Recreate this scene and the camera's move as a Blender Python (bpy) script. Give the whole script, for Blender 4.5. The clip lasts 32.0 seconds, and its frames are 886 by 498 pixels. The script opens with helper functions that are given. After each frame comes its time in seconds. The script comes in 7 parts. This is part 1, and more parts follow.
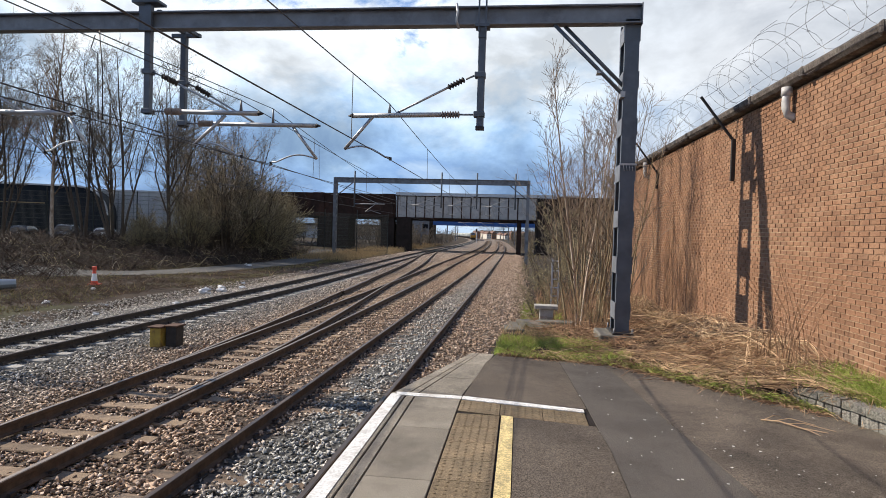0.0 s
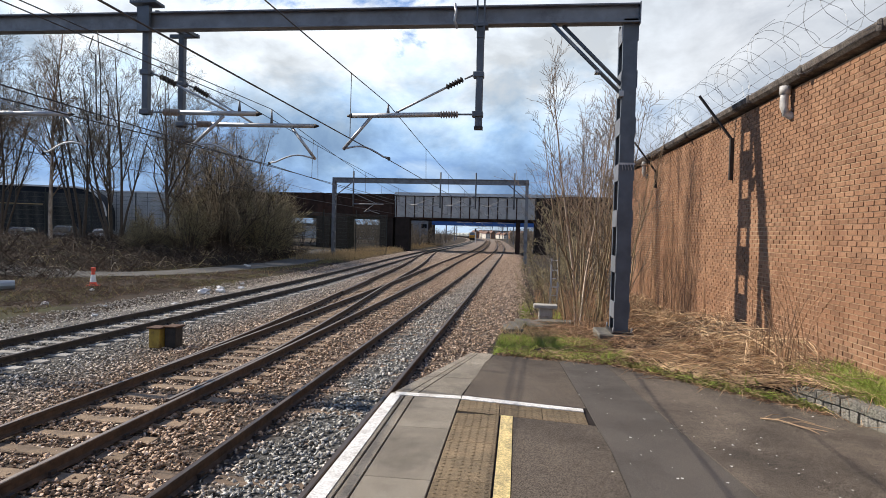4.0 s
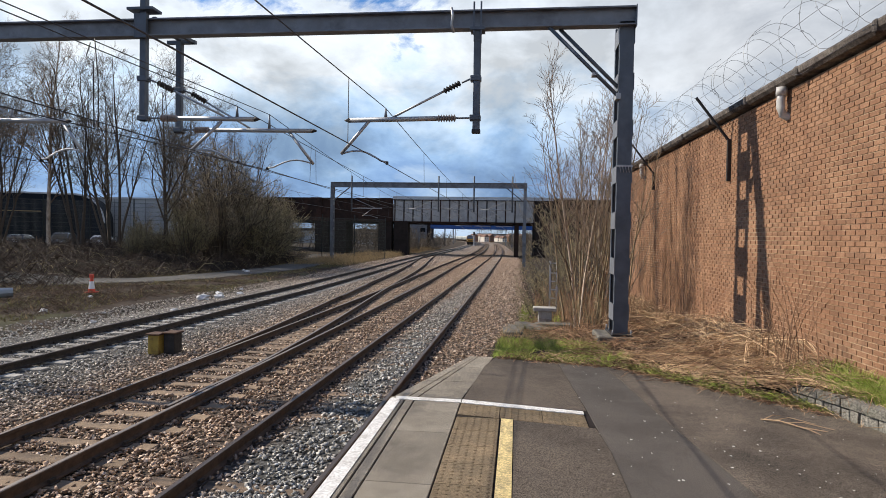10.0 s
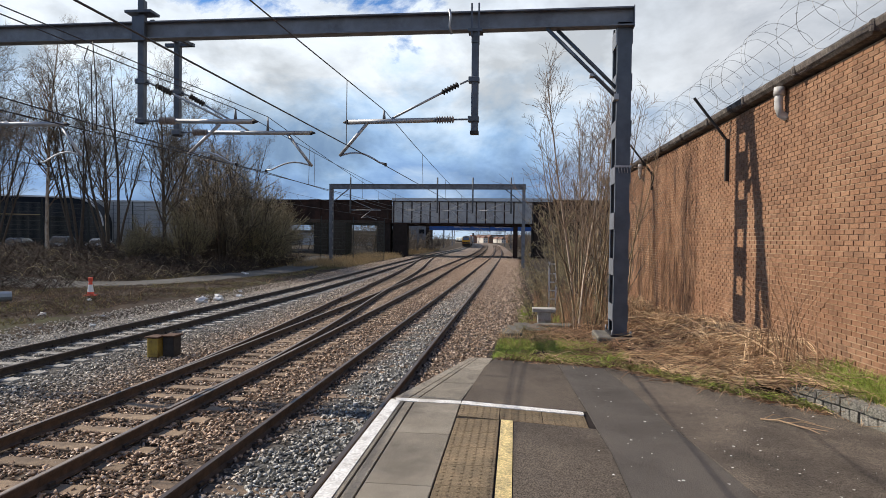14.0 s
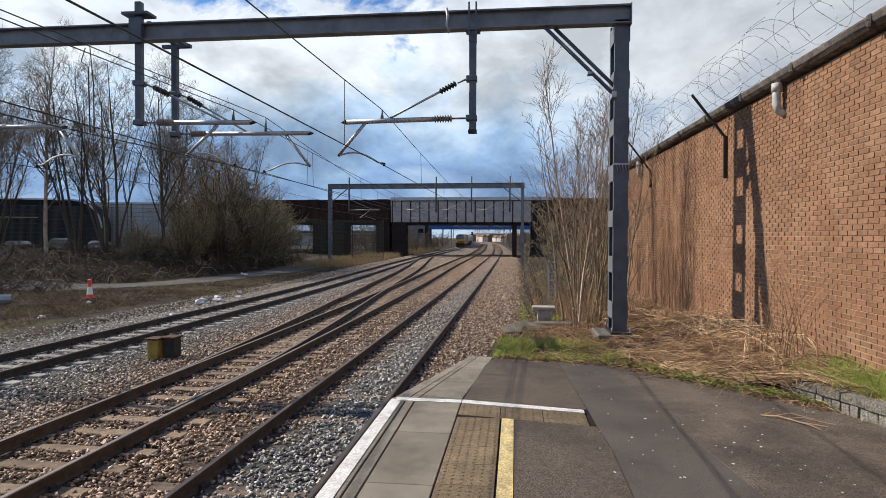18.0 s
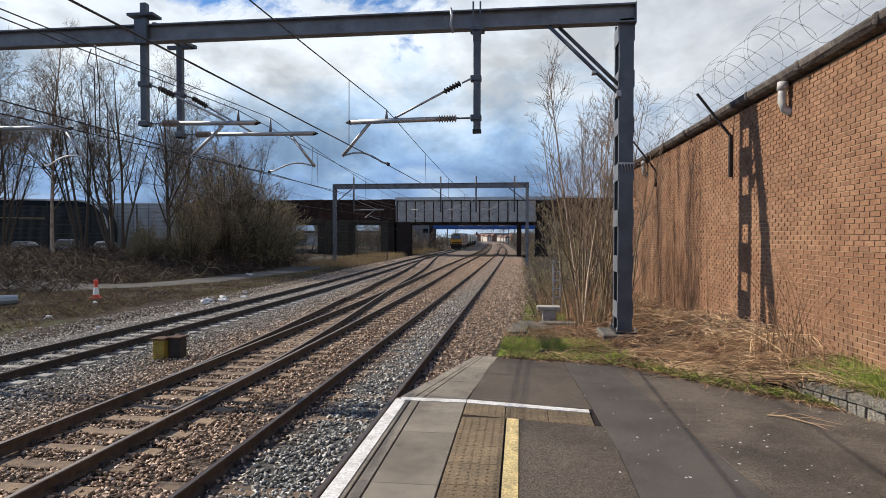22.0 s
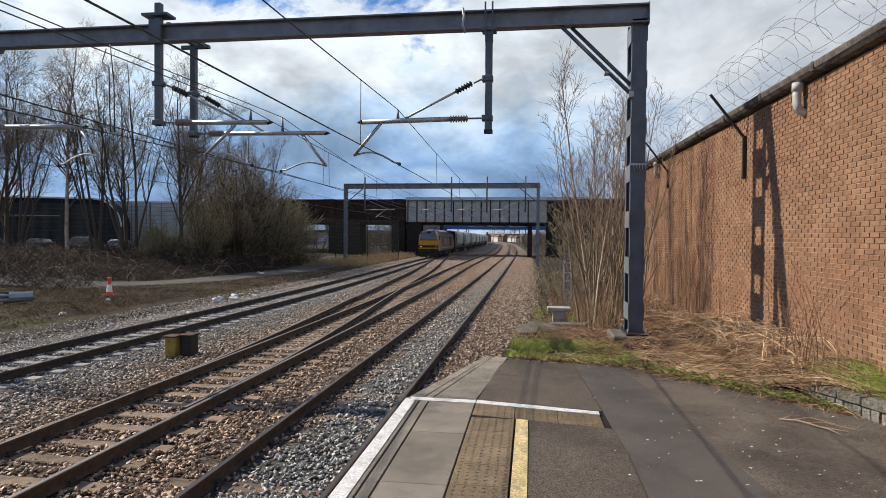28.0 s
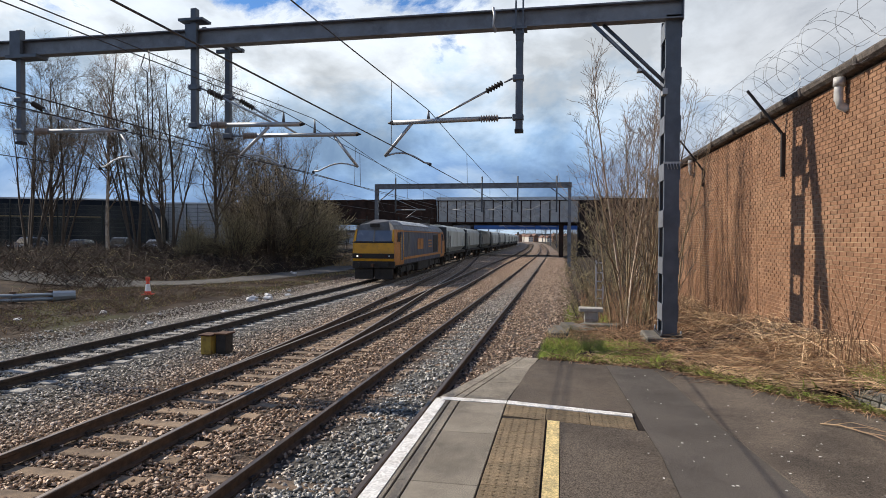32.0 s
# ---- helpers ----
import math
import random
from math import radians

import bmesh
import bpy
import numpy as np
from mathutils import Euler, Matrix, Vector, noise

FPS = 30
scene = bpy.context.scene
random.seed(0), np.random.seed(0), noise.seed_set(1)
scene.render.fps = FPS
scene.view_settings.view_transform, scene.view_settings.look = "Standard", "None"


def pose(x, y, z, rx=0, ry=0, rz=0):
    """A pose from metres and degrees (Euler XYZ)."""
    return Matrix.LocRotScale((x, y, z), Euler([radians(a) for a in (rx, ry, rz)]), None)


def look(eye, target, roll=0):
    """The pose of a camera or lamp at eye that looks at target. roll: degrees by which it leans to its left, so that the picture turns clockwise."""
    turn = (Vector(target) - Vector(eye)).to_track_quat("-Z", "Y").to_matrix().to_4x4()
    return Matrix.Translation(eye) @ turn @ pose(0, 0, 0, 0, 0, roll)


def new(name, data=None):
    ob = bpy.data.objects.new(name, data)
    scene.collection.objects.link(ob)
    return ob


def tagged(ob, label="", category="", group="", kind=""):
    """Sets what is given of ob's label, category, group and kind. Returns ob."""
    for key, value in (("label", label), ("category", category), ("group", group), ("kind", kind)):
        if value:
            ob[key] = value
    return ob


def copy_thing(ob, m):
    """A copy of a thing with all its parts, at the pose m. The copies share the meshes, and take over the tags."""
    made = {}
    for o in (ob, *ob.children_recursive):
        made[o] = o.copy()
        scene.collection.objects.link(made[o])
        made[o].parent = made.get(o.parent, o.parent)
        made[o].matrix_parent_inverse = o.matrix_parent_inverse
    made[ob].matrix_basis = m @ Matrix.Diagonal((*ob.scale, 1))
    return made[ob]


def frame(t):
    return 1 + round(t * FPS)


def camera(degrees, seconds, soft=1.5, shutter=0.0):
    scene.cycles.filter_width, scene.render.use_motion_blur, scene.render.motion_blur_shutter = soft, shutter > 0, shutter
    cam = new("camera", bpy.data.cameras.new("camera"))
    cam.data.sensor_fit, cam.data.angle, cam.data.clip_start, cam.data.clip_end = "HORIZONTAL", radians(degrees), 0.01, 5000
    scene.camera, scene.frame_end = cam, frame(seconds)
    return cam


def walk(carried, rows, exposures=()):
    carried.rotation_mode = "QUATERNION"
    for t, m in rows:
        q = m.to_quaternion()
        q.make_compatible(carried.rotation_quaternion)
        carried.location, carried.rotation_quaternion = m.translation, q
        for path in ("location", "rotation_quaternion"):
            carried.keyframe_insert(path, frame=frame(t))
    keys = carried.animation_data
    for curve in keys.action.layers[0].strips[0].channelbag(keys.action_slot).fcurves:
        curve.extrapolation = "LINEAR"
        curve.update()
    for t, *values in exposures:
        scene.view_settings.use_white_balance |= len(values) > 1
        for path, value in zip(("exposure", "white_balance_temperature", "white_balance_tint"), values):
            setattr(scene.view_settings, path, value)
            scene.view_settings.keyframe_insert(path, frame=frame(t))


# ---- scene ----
cam = camera(71.38, 32.0, soft=0.7)
# hand-held on the platform: the eye stays, the view sways
EYE = (0.0, 0.0, 2.70)
walk(cam, [(t, pose(*EYE, rx, ry, rz)) for t, rx, ry, rz in (
    (0.0, 88.587, -1.687, 7.068), (0.5, 88.602, -1.655, 7.035), (1.0, 88.598, -1.634, 7.024), (1.5, 88.591, -1.616, 7.024),
    (2.0, 88.592, -1.595, 7.023), (2.5, 88.592, -1.571, 7.024), (3.0, 88.587, -1.548, 7.019), (3.5, 88.572, -1.510, 6.997),
    (4.0, 88.578, -1.497, 6.971), (4.5, 88.576, -1.473, 6.948), (5.0, 88.575, -1.450, 6.925), (5.5, 88.575, -1.440, 6.890),
    (6.0, 88.571, -1.397, 6.887), (6.5, 88.569, -1.354, 6.861), (7.0, 88.587, -1.311, 6.847), (7.5, 88.642, -1.278, 6.850),
    (8.0, 88.709, -1.229, 6.849), (8.5, 88.766, -1.138, 6.841), (9.0, 88.815, -1.059, 6.844), (9.5, 88.863, -1.020, 6.851),
    (10.0, 88.918, -1.000, 6.844), (10.5, 88.984, -0.981, 6.833), (11.0, 89.051, -0.958, 6.824), (11.5, 89.097, -0.926, 6.821),
    (12.0, 89.111, -0.877, 6.814), (12.5, 89.096, -0.819, 6.804), (13.0, 89.073, -0.761, 6.794), (13.5, 89.057, -0.724, 6.778),
    (14.0, 89.048, -0.709, 6.748), (14.5, 89.036, -0.693, 6.719), (15.0, 89.028, -0.616, 6.717), (15.5, 89.019, -0.559, 6.705),
    (16.0, 89.010, -0.504, 6.693), (16.5, 89.000, -0.471, 6.685), (17.0, 88.991, -0.371, 6.667), (17.5, 88.982, -0.273, 6.657),
    (18.0, 88.969, -0.192, 6.663), (18.5, 88.955, -0.148, 6.701), (19.0, 88.952, -0.135, 6.755), (19.5, 88.956, -0.123, 6.814),
    (20.0, 88.957, -0.104, 6.876), (20.5, 88.951, -0.087, 6.932), (21.0, 88.947, -0.085, 6.981), (21.5, 88.949, -0.087, 7.029),
    (22.0, 88.953, -0.083, 7.091), (22.5, 88.958, -0.092, 7.174), (23.0, 88.962, -0.144, 7.271), (23.5, 88.957, -0.217, 7.365),
    (24.0, 88.959, -0.286, 7.446), (24.5, 88.969, -0.356, 7.514), (25.0, 88.968, -0.420, 7.583), (25.5, 88.959, -0.494, 7.651),
    (26.0, 88.966, -0.461, 7.730), (26.5, 88.966, -0.467, 7.809), (27.0, 88.966, -0.474, 7.885), (27.5, 88.979, -0.492, 7.924),
    (28.0, 88.958, -0.470, 8.068), (28.5, 88.950, -0.460, 8.213), (29.0, 88.950, -0.447, 8.370), (29.5, 88.950, -0.428, 8.555),
    (30.0, 88.945, -0.408, 8.796), (30.5, 88.937, -0.387, 9.149), (31.0, 88.933, -0.373, 9.656), (31.5, 88.937, -0.370, 10.263),
    (32.0, 88.940, -0.371, 10.901),
)], exposures=[(0.0, 0.38), (6.0, 0.33), (9.0, 0.26), (13.0, 0.20), (20.0, 0.17), (32.0, 0.18)])

# ---- daylight: sun low from the left, broken cloud ----
SUN_EL, SUN_AZ = radians(37), radians(-79.2)      # azimuth from +y towards +x
sun_way = Vector((math.sin(SUN_AZ) * math.cos(SUN_EL), math.cos(SUN_AZ) * math.cos(SUN_EL), math.sin(SUN_EL)))
sun = new("sun", bpy.data.lights.new("sun", "SUN"))
sun.data.energy, sun.data.angle, sun.data.color = 5.0, radians(0.5), (1.0, 0.89, 0.74)
sun.matrix_world = look(sun_way * 100, (0, 0, 0))

world = bpy.data.worlds.new("world")
scene.world = world
world.use_nodes = True
wt = world.node_tree
wt.nodes.clear()


def wn(kind, **kw):
    n = wt.nodes.new(kind)
    for k, v in kw.items():
        n.inputs[k].default_value = v
    return n


def ramp(tree, src, stops, mode="LINEAR"):
    n = tree.nodes.new("ShaderNodeValToRGB")
    n.color_ramp.interpolation = mode
    e = n.color_ramp.elements
    while len(e) < len(stops):
        e.new(0.5)
    for el, (p, c) in zip(e, stops):
        el.position = p
        el.color = (*c, 1) if len(c) == 3 else c
    tree.links.new(src, n.inputs[0])
    return n


def g(v):
    return (v, v, v)


sky = wt.nodes.new("ShaderNodeTexSky")
sky.sky_type, sky.sun_disc = "NISHITA", False
sky.sun_elevation, sky.sun_rotation = SUN_EL, SUN_AZ
sky.air_density, sky.dust_density = 1.0, 0.6
coord = wt.nodes.new("ShaderNodeTexCoord")
sep = wt.nodes.new("ShaderNodeSeparateXYZ")
wt.links.new(coord.outputs["Generated"], sep.inputs[0])
squash = wt.nodes.new("ShaderNodeMapping")
squash.inputs["Scale"].default_value = (1, 1, 1.75)
squash.inputs["Location"].default_value = (0.30, 0.12, 0.0)
wt.links.new(coord.outputs["Generated"], squash.inputs[0])


def wnoise(scale, detail, rough, dist=0.0):
    n = wn("ShaderNodeTexNoise", Scale=scale, Detail=detail, Roughness=rough, Distortion=dist)
    wt.links.new(squash.outputs[0], n.inputs["Vector"])
    return n.outputs["Fac"]


def wmath(op, a, b, c=None):
    n = wt.nodes.new("ShaderNodeMath")
    n.operation = op
    for i, v in enumerate((a, b, c)):
        if v is None:
            continue
        if isinstance(v, (int, float)):
            n.inputs[i].default_value = v
        else:
            wt.links.new(v, n.inputs[i])
    return n.outputs[0]


def wmix(fac, a, b):
    n = wt.nodes.new("ShaderNodeMix")
    n.data_type = "RGBA"
    for i, v in ((0, fac), (6, a), (7, b)):
        if isinstance(v, tuple):
            n.inputs[i].default_value = (*v, 1)
        else:
            wt.links.new(v, n.inputs[i])
    return n.outputs[2]


# cumulus over a grey-blue base, with blue gaps higher up
fine = wnoise(6.0, 9.0, 0.62, 0.3)
big = wnoise(2.6, 5.0, 0.5)
level = wmath("ADD", sep.outputs["Z"], wmath("MULTIPLY", wmath("SUBTRACT", fine, 0.5), 0.34))
body = ramp(wt, level, [(0.0, (0.57, 0.72, 0.90)), (0.04, (0.42, 0.58, 0.82)), (0.085, (0.27, 0.44, 0.74)), (0.14, (0.40, 0.61, 0.91)),
                        (0.20, (0.66, 0.84, 1.05)), (0.27, (0.98, 1.05, 1.12)), (0.5, (0.68, 0.79, 0.95)), (1.0, (0.38, 0.50, 0.68))])
puff = wnoise(8.0, 9.0, 0.56, 0.15)
shade = ramp(wt, wmath("ADD", wmath("MULTIPLY", big, 0.55), wmath("MULTIPLY", puff, 0.45)), [(0.41, g(0.66)), (0.475, g(0.88)), (0.525, g(1.06)), (0.60, g(1.16))])
lit = wt.nodes.new("ShaderNodeMix")
lit.data_type, lit.blend_type = "RGBA", "MULTIPLY"
lit.inputs[0].default_value = 1.0
wt.links.new(body.outputs[0], lit.inputs[6])
wt.links.new(shade.outputs[0], lit.inputs[7])
high = wmath("ADD", wmath("MULTIPLY", sep.outputs["Z"], 2.0), wmath("MULTIPLY", fine, -1.0))
veil = wmath("ADD", high, wmath("MULTIPLY", wmath("POWER", wmath("ADD", sep.outputs["X"], 0.42), 2.0), -1.0))
gap = ramp(wt, wmath("ADD", veil, 0.5), [(0.63, g(0.0)), (0.73, g(1.0))])
blue = wt.nodes.new("ShaderNodeMix")
blue.data_type, blue.blend_type = "RGBA", "MULTIPLY"
blue.inputs[0].default_value = 1.0
wt.links.new(sky.outputs[0], blue.inputs[6])
blue.inputs[7].default_value = (0.06, 0.10, 0.15, 1)
# duller, whiter cloud away from the line's axis on the sunless side
side = ramp(wt, wmath("ADD", sep.outputs["X"], wmath("MULTIPLY", wmath("SUBTRACT", big, 0.5), 0.5)), [(0.0, g(0)), (0.32, g(0.85))])
dull = ramp(wt, fine, [(0.36, (0.42, 0.46, 0.53)), (0.64, (0.80, 0.83, 0.88))])
cloud = wmix(side.outputs[0], lit.outputs[2], dull.outputs[0])
final = wmix(gap.outputs[0], cloud, blue.outputs[2])
back = wn("ShaderNodeBackground", Strength=0.80)
wt.links.new(final, back.inputs[0])
wout = wt.nodes.new("ShaderNodeOutputWorld")
wt.links.new(back.outputs[0], wout.inputs[0])


# ---- materials ----
def mat(name, c1, c2=None, scale=4.0, rough=0.8, metal=0.0, bump=0.0, bscale=40.0, grime=None, gscale=0.7, spread=0.0, island=0.0,
        stretch=(1, 1, 1), spec=0.4, coat=0.0, bdist=0.01, hue=0.0, grain=0.0, gsize=110.0):
    """Procedural surface: two tones by noise, larger stains, fine relief. spread / island: tone from piece to piece."""
    m = bpy.data.materials.new(name)
    m.use_nodes = True
    nt = m.node_tree
    b = nt.nodes["Principled BSDF"]
    tc = nt.nodes.new("ShaderNodeTexCoord")
    mp = nt.nodes.new("ShaderNodeMapping")
    mp.inputs["Scale"].default_value = stretch
    nt.links.new(tc.outputs["Object"], mp.inputs[0])

    def noise_(s, d=6.0, r=0.6):
        n = nt.nodes.new("ShaderNodeTexNoise")
        n.inputs["Scale"].default_value, n.inputs["Detail"].default_value, n.inputs["Roughness"].default_value = s, d, r
        nt.links.new(mp.outputs[0], n.inputs["Vector"])
        return n.outputs["Fac"]

    def mix_(fac, a, c, mode="MIX"):
        n = nt.nodes.new("ShaderNodeMix")
        n.data_type, n.blend_type = "RGBA", mode
        for i, v in ((0, fac), (6, a), (7, c)):
            if isinstance(v, tuple):
                n.inputs[i].default_value = (*v, 1)
            elif isinstance(v, float):
                n.inputs[i].default_value = v
            else:
                nt.links.new(v, n.inputs[i])
        return n.outputs[2]

    c2 = c2 or tuple(x * 0.75 for x in c1)
    n1 = noise_(scale)
    col = mix_(ramp(nt, n1, [(0.35, g(0)), (0.65, g(1))]).outputs[0], c1, c2)
    if grime:
        col = mix_(ramp(nt, noise_(gscale, 8.0, 0.7), [(0.48, g(0)), (0.72, g(1))]).outputs[0], col, grime)
    if grain:
        fleck = ramp(nt, noise_(gsize, 3.0, 0.75), [(0.39, g(1 - grain)), (0.5, g(1.0)), (0.61, g(1 + grain))])
        col = mix_(1.0, col, fleck.outputs[0], "MULTIPLY")
    if spread or island:
        if spread:
            src = nt.nodes.new("ShaderNodeObjectInfo").outputs["Random"]
        else:
            src = nt.nodes.new("ShaderNodeNewGeometry").outputs["Random Per Island"]
        k = spread or island
        tone = ramp(nt, src, [(0.0, (1 - k, 1 - k, 1 - k)), (0.5, (1 + hue, 1.0, 1 - hue)), (1.0, (1 + k, 1 + k * (1 - hue), 1 + k * (1 - hue)))])
        col = mix_(1.0, col, tone.outputs[0], "MULTIPLY")
    nt.links.new(col, b.inputs["Base Color"])
    b.inputs["Metallic"].default_value = metal
    b.inputs["Specular IOR Level"].default_value = spec
    b.inputs["Coat Weight"].default_value = coat
    rr = ramp(nt, noise_(scale * 2.3), [(0.3, g(max(0.03, rough - 0.12))), (0.7, g(min(1, rough + 0.12)))])
    nt.links.new(rr.outputs[0], b.inputs["Roughness"])
    if bump:
        bp = nt.nodes.new("ShaderNodeBump")
        bp.inputs["Strength"].default_value, bp.inputs["Distance"].default_value = bump, bdist
        nt.links.new(noise_(bscale, 8.0, 0.65), bp.inputs["Height"])
        nt.links.new(bp.outputs[0], b.inputs["Normal"])
    return m


def glow(name, colour, strength):
    m = bpy.data.materials.new(name)
    m.use_nodes = True
    b = m.node_tree.nodes["Principled BSDF"]
    b.inputs["Emission Color"].default_value = (*colour, 1)
    b.inputs["Emission Strength"].default_value = strength
    b.inputs["Base Color"].default_value = (*colour, 1)
    return m


STEEL = mat("galvanised steel", (0.21, 0.225, 0.25), (0.16, 0.17, 0.19), 3, 0.55, 0.35, 0.1, 60, (0.09, 0.09, 0.10), 1.2)
STEEL_DK = mat("weathered dark steel", (0.115, 0.135, 0.165), (0.085, 0.10, 0.12), 3, 0.6, 0.3, 0.1, 60)
ALU = mat("aluminium tube", (0.42, 0.43, 0.44), (0.32, 0.33, 0.35), 5, 0.5, 0.6, 0.05, 80)
ALU_F = mat("weathered aluminium tube", (0.36, 0.37, 0.38), (0.28, 0.29, 0.30), 5, 0.85, 0.1)
PORC = mat("brown porcelain", (0.27, 0.235, 0.215), (0.19, 0.16, 0.15), 8, 0.3)
WIRE = mat("copper wire", (0.065, 0.062, 0.062), (0.085, 0.08, 0.078), 20, 0.6, 0.5)
RAIL = mat("rusty rail", (0.120, 0.078, 0.054), (0.070, 0.047, 0.035), 9, 0.85, 0.05, 0.25, 60, (0.05, 0.038, 0.032), 2.0)
RAIL_DK = mat("dark oily rail", (0.052, 0.042, 0.036), (0.032, 0.027, 0.024), 9, 0.8, 0.05, 0.25, 60, (0.075, 0.055, 0.042), 2.0)
SHINE = mat("polished rail head", (0.30, 0.255, 0.215), (0.20, 0.165, 0.14), 6, 0.55, 0.45, 0.05, 60, stretch=(1, 0.05, 1))
DULL = mat("dull rail head", (0.155, 0.12, 0.095), (0.11, 0.085, 0.068), 6, 0.5, 0.5, 0.1, 60, stretch=(1, 0.05, 1))
SLEEPER = mat("concrete sleeper", (0.30, 0.215, 0.14), (0.21, 0.15, 0.10), 6, 0.95, 0, 0.5, 70, (0.13, 0.095, 0.07), 2.2, spread=0.25, grain=0.3)
SLEEPER_W = mat("pale concrete sleeper", (0.40, 0.38, 0.345), (0.29, 0.275, 0.25), 5, 0.9, 0, 0.3, 70, (0.16, 0.145, 0.125), 1.8, spread=0.2, grain=0.25)
WOODSL = mat("worn timber sleeper", (0.24, 0.17, 0.115), (0.15, 0.105, 0.075), 5, 0.95, 0, 0.5, 50, (0.09, 0.07, 0.055), 2.0, spread=0.25, stretch=(0.3, 3, 3), grain=0.3)
ASPHALT = mat("platform asphalt", (0.150, 0.124, 0.098), (0.105, 0.087, 0.070), 1.6, 0.95, 0, 1.0, 110, (0.055, 0.047, 0.040), 0.55, grain=0.7, gsize=110, spec=0.2)
ASPHALT2 = mat("brown worn asphalt", (0.162, 0.135, 0.108), (0.112, 0.094, 0.077), 1.2, 0.95, 0, 1.0, 110, (0.066, 0.057, 0.048), 0.6, grain=0.75, gsize=120, spec=0.2)
ASPHALT3 = mat("dark asphalt trench patch", (0.128, 0.114, 0.100), (0.098, 0.088, 0.078), 1.2, 0.95, 0, 0.9, 120, (0.068, 0.061, 0.054), 0.6, grain=0.5, gsize=120, spec=0.2)
SLAB = mat("grey coping slab", (0.315, 0.280, 0.225), (0.230, 0.204, 0.163), 2.2, 0.95, 0, 0.8, 120, (0.125, 0.110, 0.092), 1.3, spread=0.14, grain=0.6, gsize=120, spec=0.2)
TACT = mat("buff tactile paving", (0.245, 0.185, 0.115), (0.18, 0.138, 0.088), 4, 0.95, 0, 0.7, 100, (0.11, 0.09, 0.062), 1.4, spread=0.14, grain=0.45, gsize=110, spec=0.2)
WHITE = mat("worn white paint", (0.78, 0.78, 0.75), (0.64, 0.63, 0.60), 9, 0.8, 0, 0.4, 90, (0.40, 0.37, 0.33), 6.0, grain=0.25, gsize=50)
YELLOW = mat("worn yellow paint", (0.82, 0.65, 0.30), (0.68, 0.53, 0.24), 9, 0.85, 0, 0.4, 90, (0.40, 0.31, 0.17), 5.0, grain=0.3, gsize=60)
BRICK = mat("red brown brick", (0.262, 0.142, 0.080), (0.188, 0.096, 0.055), 6, 0.92, 0, 0.6, 90, (0.31, 0.185, 0.113), 1.1, island=0.15, hue=0.03, grain=0.12, gsize=60)
BRICKP = mat("red brown brick piece", (0.262, 0.142, 0.080), (0.188, 0.096, 0.055), 6, 0.92, 0, 0.6, 90, (0.31, 0.185, 0.113), 1.1, spread=0.15, hue=0.03, grain=0.12, gsize=60)
MORTAR = mat("pale mortar", (0.30, 0.185, 0.112), (0.16, 0.095, 0.06), 0.9, 0.95, 0, 0.4, 120, (0.50, 0.37, 0.24), 0.40)
GUTTER = mat("weathered dark gutter", (0.12, 0.10, 0.088), (0.05, 0.042, 0.038), 6, 0.85, 0, 0.5, 40, (0.20, 0.18, 0.155), 3.5, grain=0.3, gsize=30)
IRON = mat("dark painted iron", (0.045, 0.04, 0.038), (0.03, 0.027, 0.026), 8, 0.6, 0.4)
RUST = mat("rusted iron", (0.115, 0.06, 0.035), (0.07, 0.04, 0.028), 8, 0.85, 0.1, 0.3, 50)
PVC = mat("grey plastic pipe", (0.55, 0.54, 0.52), (0.42, 0.41, 0.40), 5, 0.5, 0, 0.05, 50, (0.22, 0.18, 0.15), 3)
BARBED = mat("galvanised razor wire", (0.34, 0.35, 0.36), (0.24, 0.245, 0.25), 9, 0.5, 0.7)
CONC = mat("weathered concrete", (0.17, 0.155, 0.13), (0.115, 0.105, 0.085), 4, 0.95, 0, 0.6, 60, (0.065, 0.065, 0.045), 1.2, grain=0.35)
STONE = mat("grey rubble stone", (0.25, 0.235, 0.205), (0.17, 0.16, 0.14), 5, 0.95, 0, 0.8, 40, (0.10, 0.105, 0.07), 1.8, spread=0.25, grain=0.5, gsize=45)
BARK = mat("dark bark", (0.105, 0.082, 0.062), (0.065, 0.05, 0.04), 12, 0.95, 0, 0.4, 40)
BIRCH = mat("pale birch bark", (0.60, 0.50, 0.40), (0.40, 0.30, 0.22), 5, 0.85, 0, 0.3, 30, (0.13, 0.09, 0.07), 3.0, stretch=(1, 1, 0.4))
STEM = mat("olive brown young bark", (0.31, 0.24, 0.145), (0.19, 0.14, 0.085), 6, 0.9, 0, 0.3, 30)
TWIG = mat("grey brown twigs", (0.20, 0.172, 0.14), (0.12, 0.10, 0.08), 3, 0.95, island=0.45)
TWIG_G = mat("olive twigs", (0.36, 0.30, 0.175), (0.21, 0.175, 0.10), 3, 0.95, island=0.5)
TWIG_S = mat("brown shrub twigs", (0.36, 0.295, 0.20), (0.20, 0.16, 0.11), 3, 0.95, island=0.55)
# far darker than DEAD: shade on the bank and below straw put into colour
DEADL = mat("shade-darkened dead bramble stems", (0.044, 0.027, 0.018), (0.018, 0.012, 0.009), 2, 0.95, island=0.8)
DEADV = mat("dead verge grass", (0.095, 0.056, 0.034), (0.042, 0.027, 0.018), 2, 0.95, island=0.7)
TWIG_P = mat("purple brown birch twigs", (0.28, 0.20, 0.14), (0.17, 0.12, 0.085), 3, 0.95, island=0.45)
STRAW = mat("dry straw stems", (0.60, 0.43, 0.26), (0.35, 0.23, 0.135), 2, 0.95, island=0.6)
DEAD = mat("dead bramble stems", (0.38, 0.23, 0.135), (0.18, 0.105, 0.064), 2, 0.95, island=0.6)
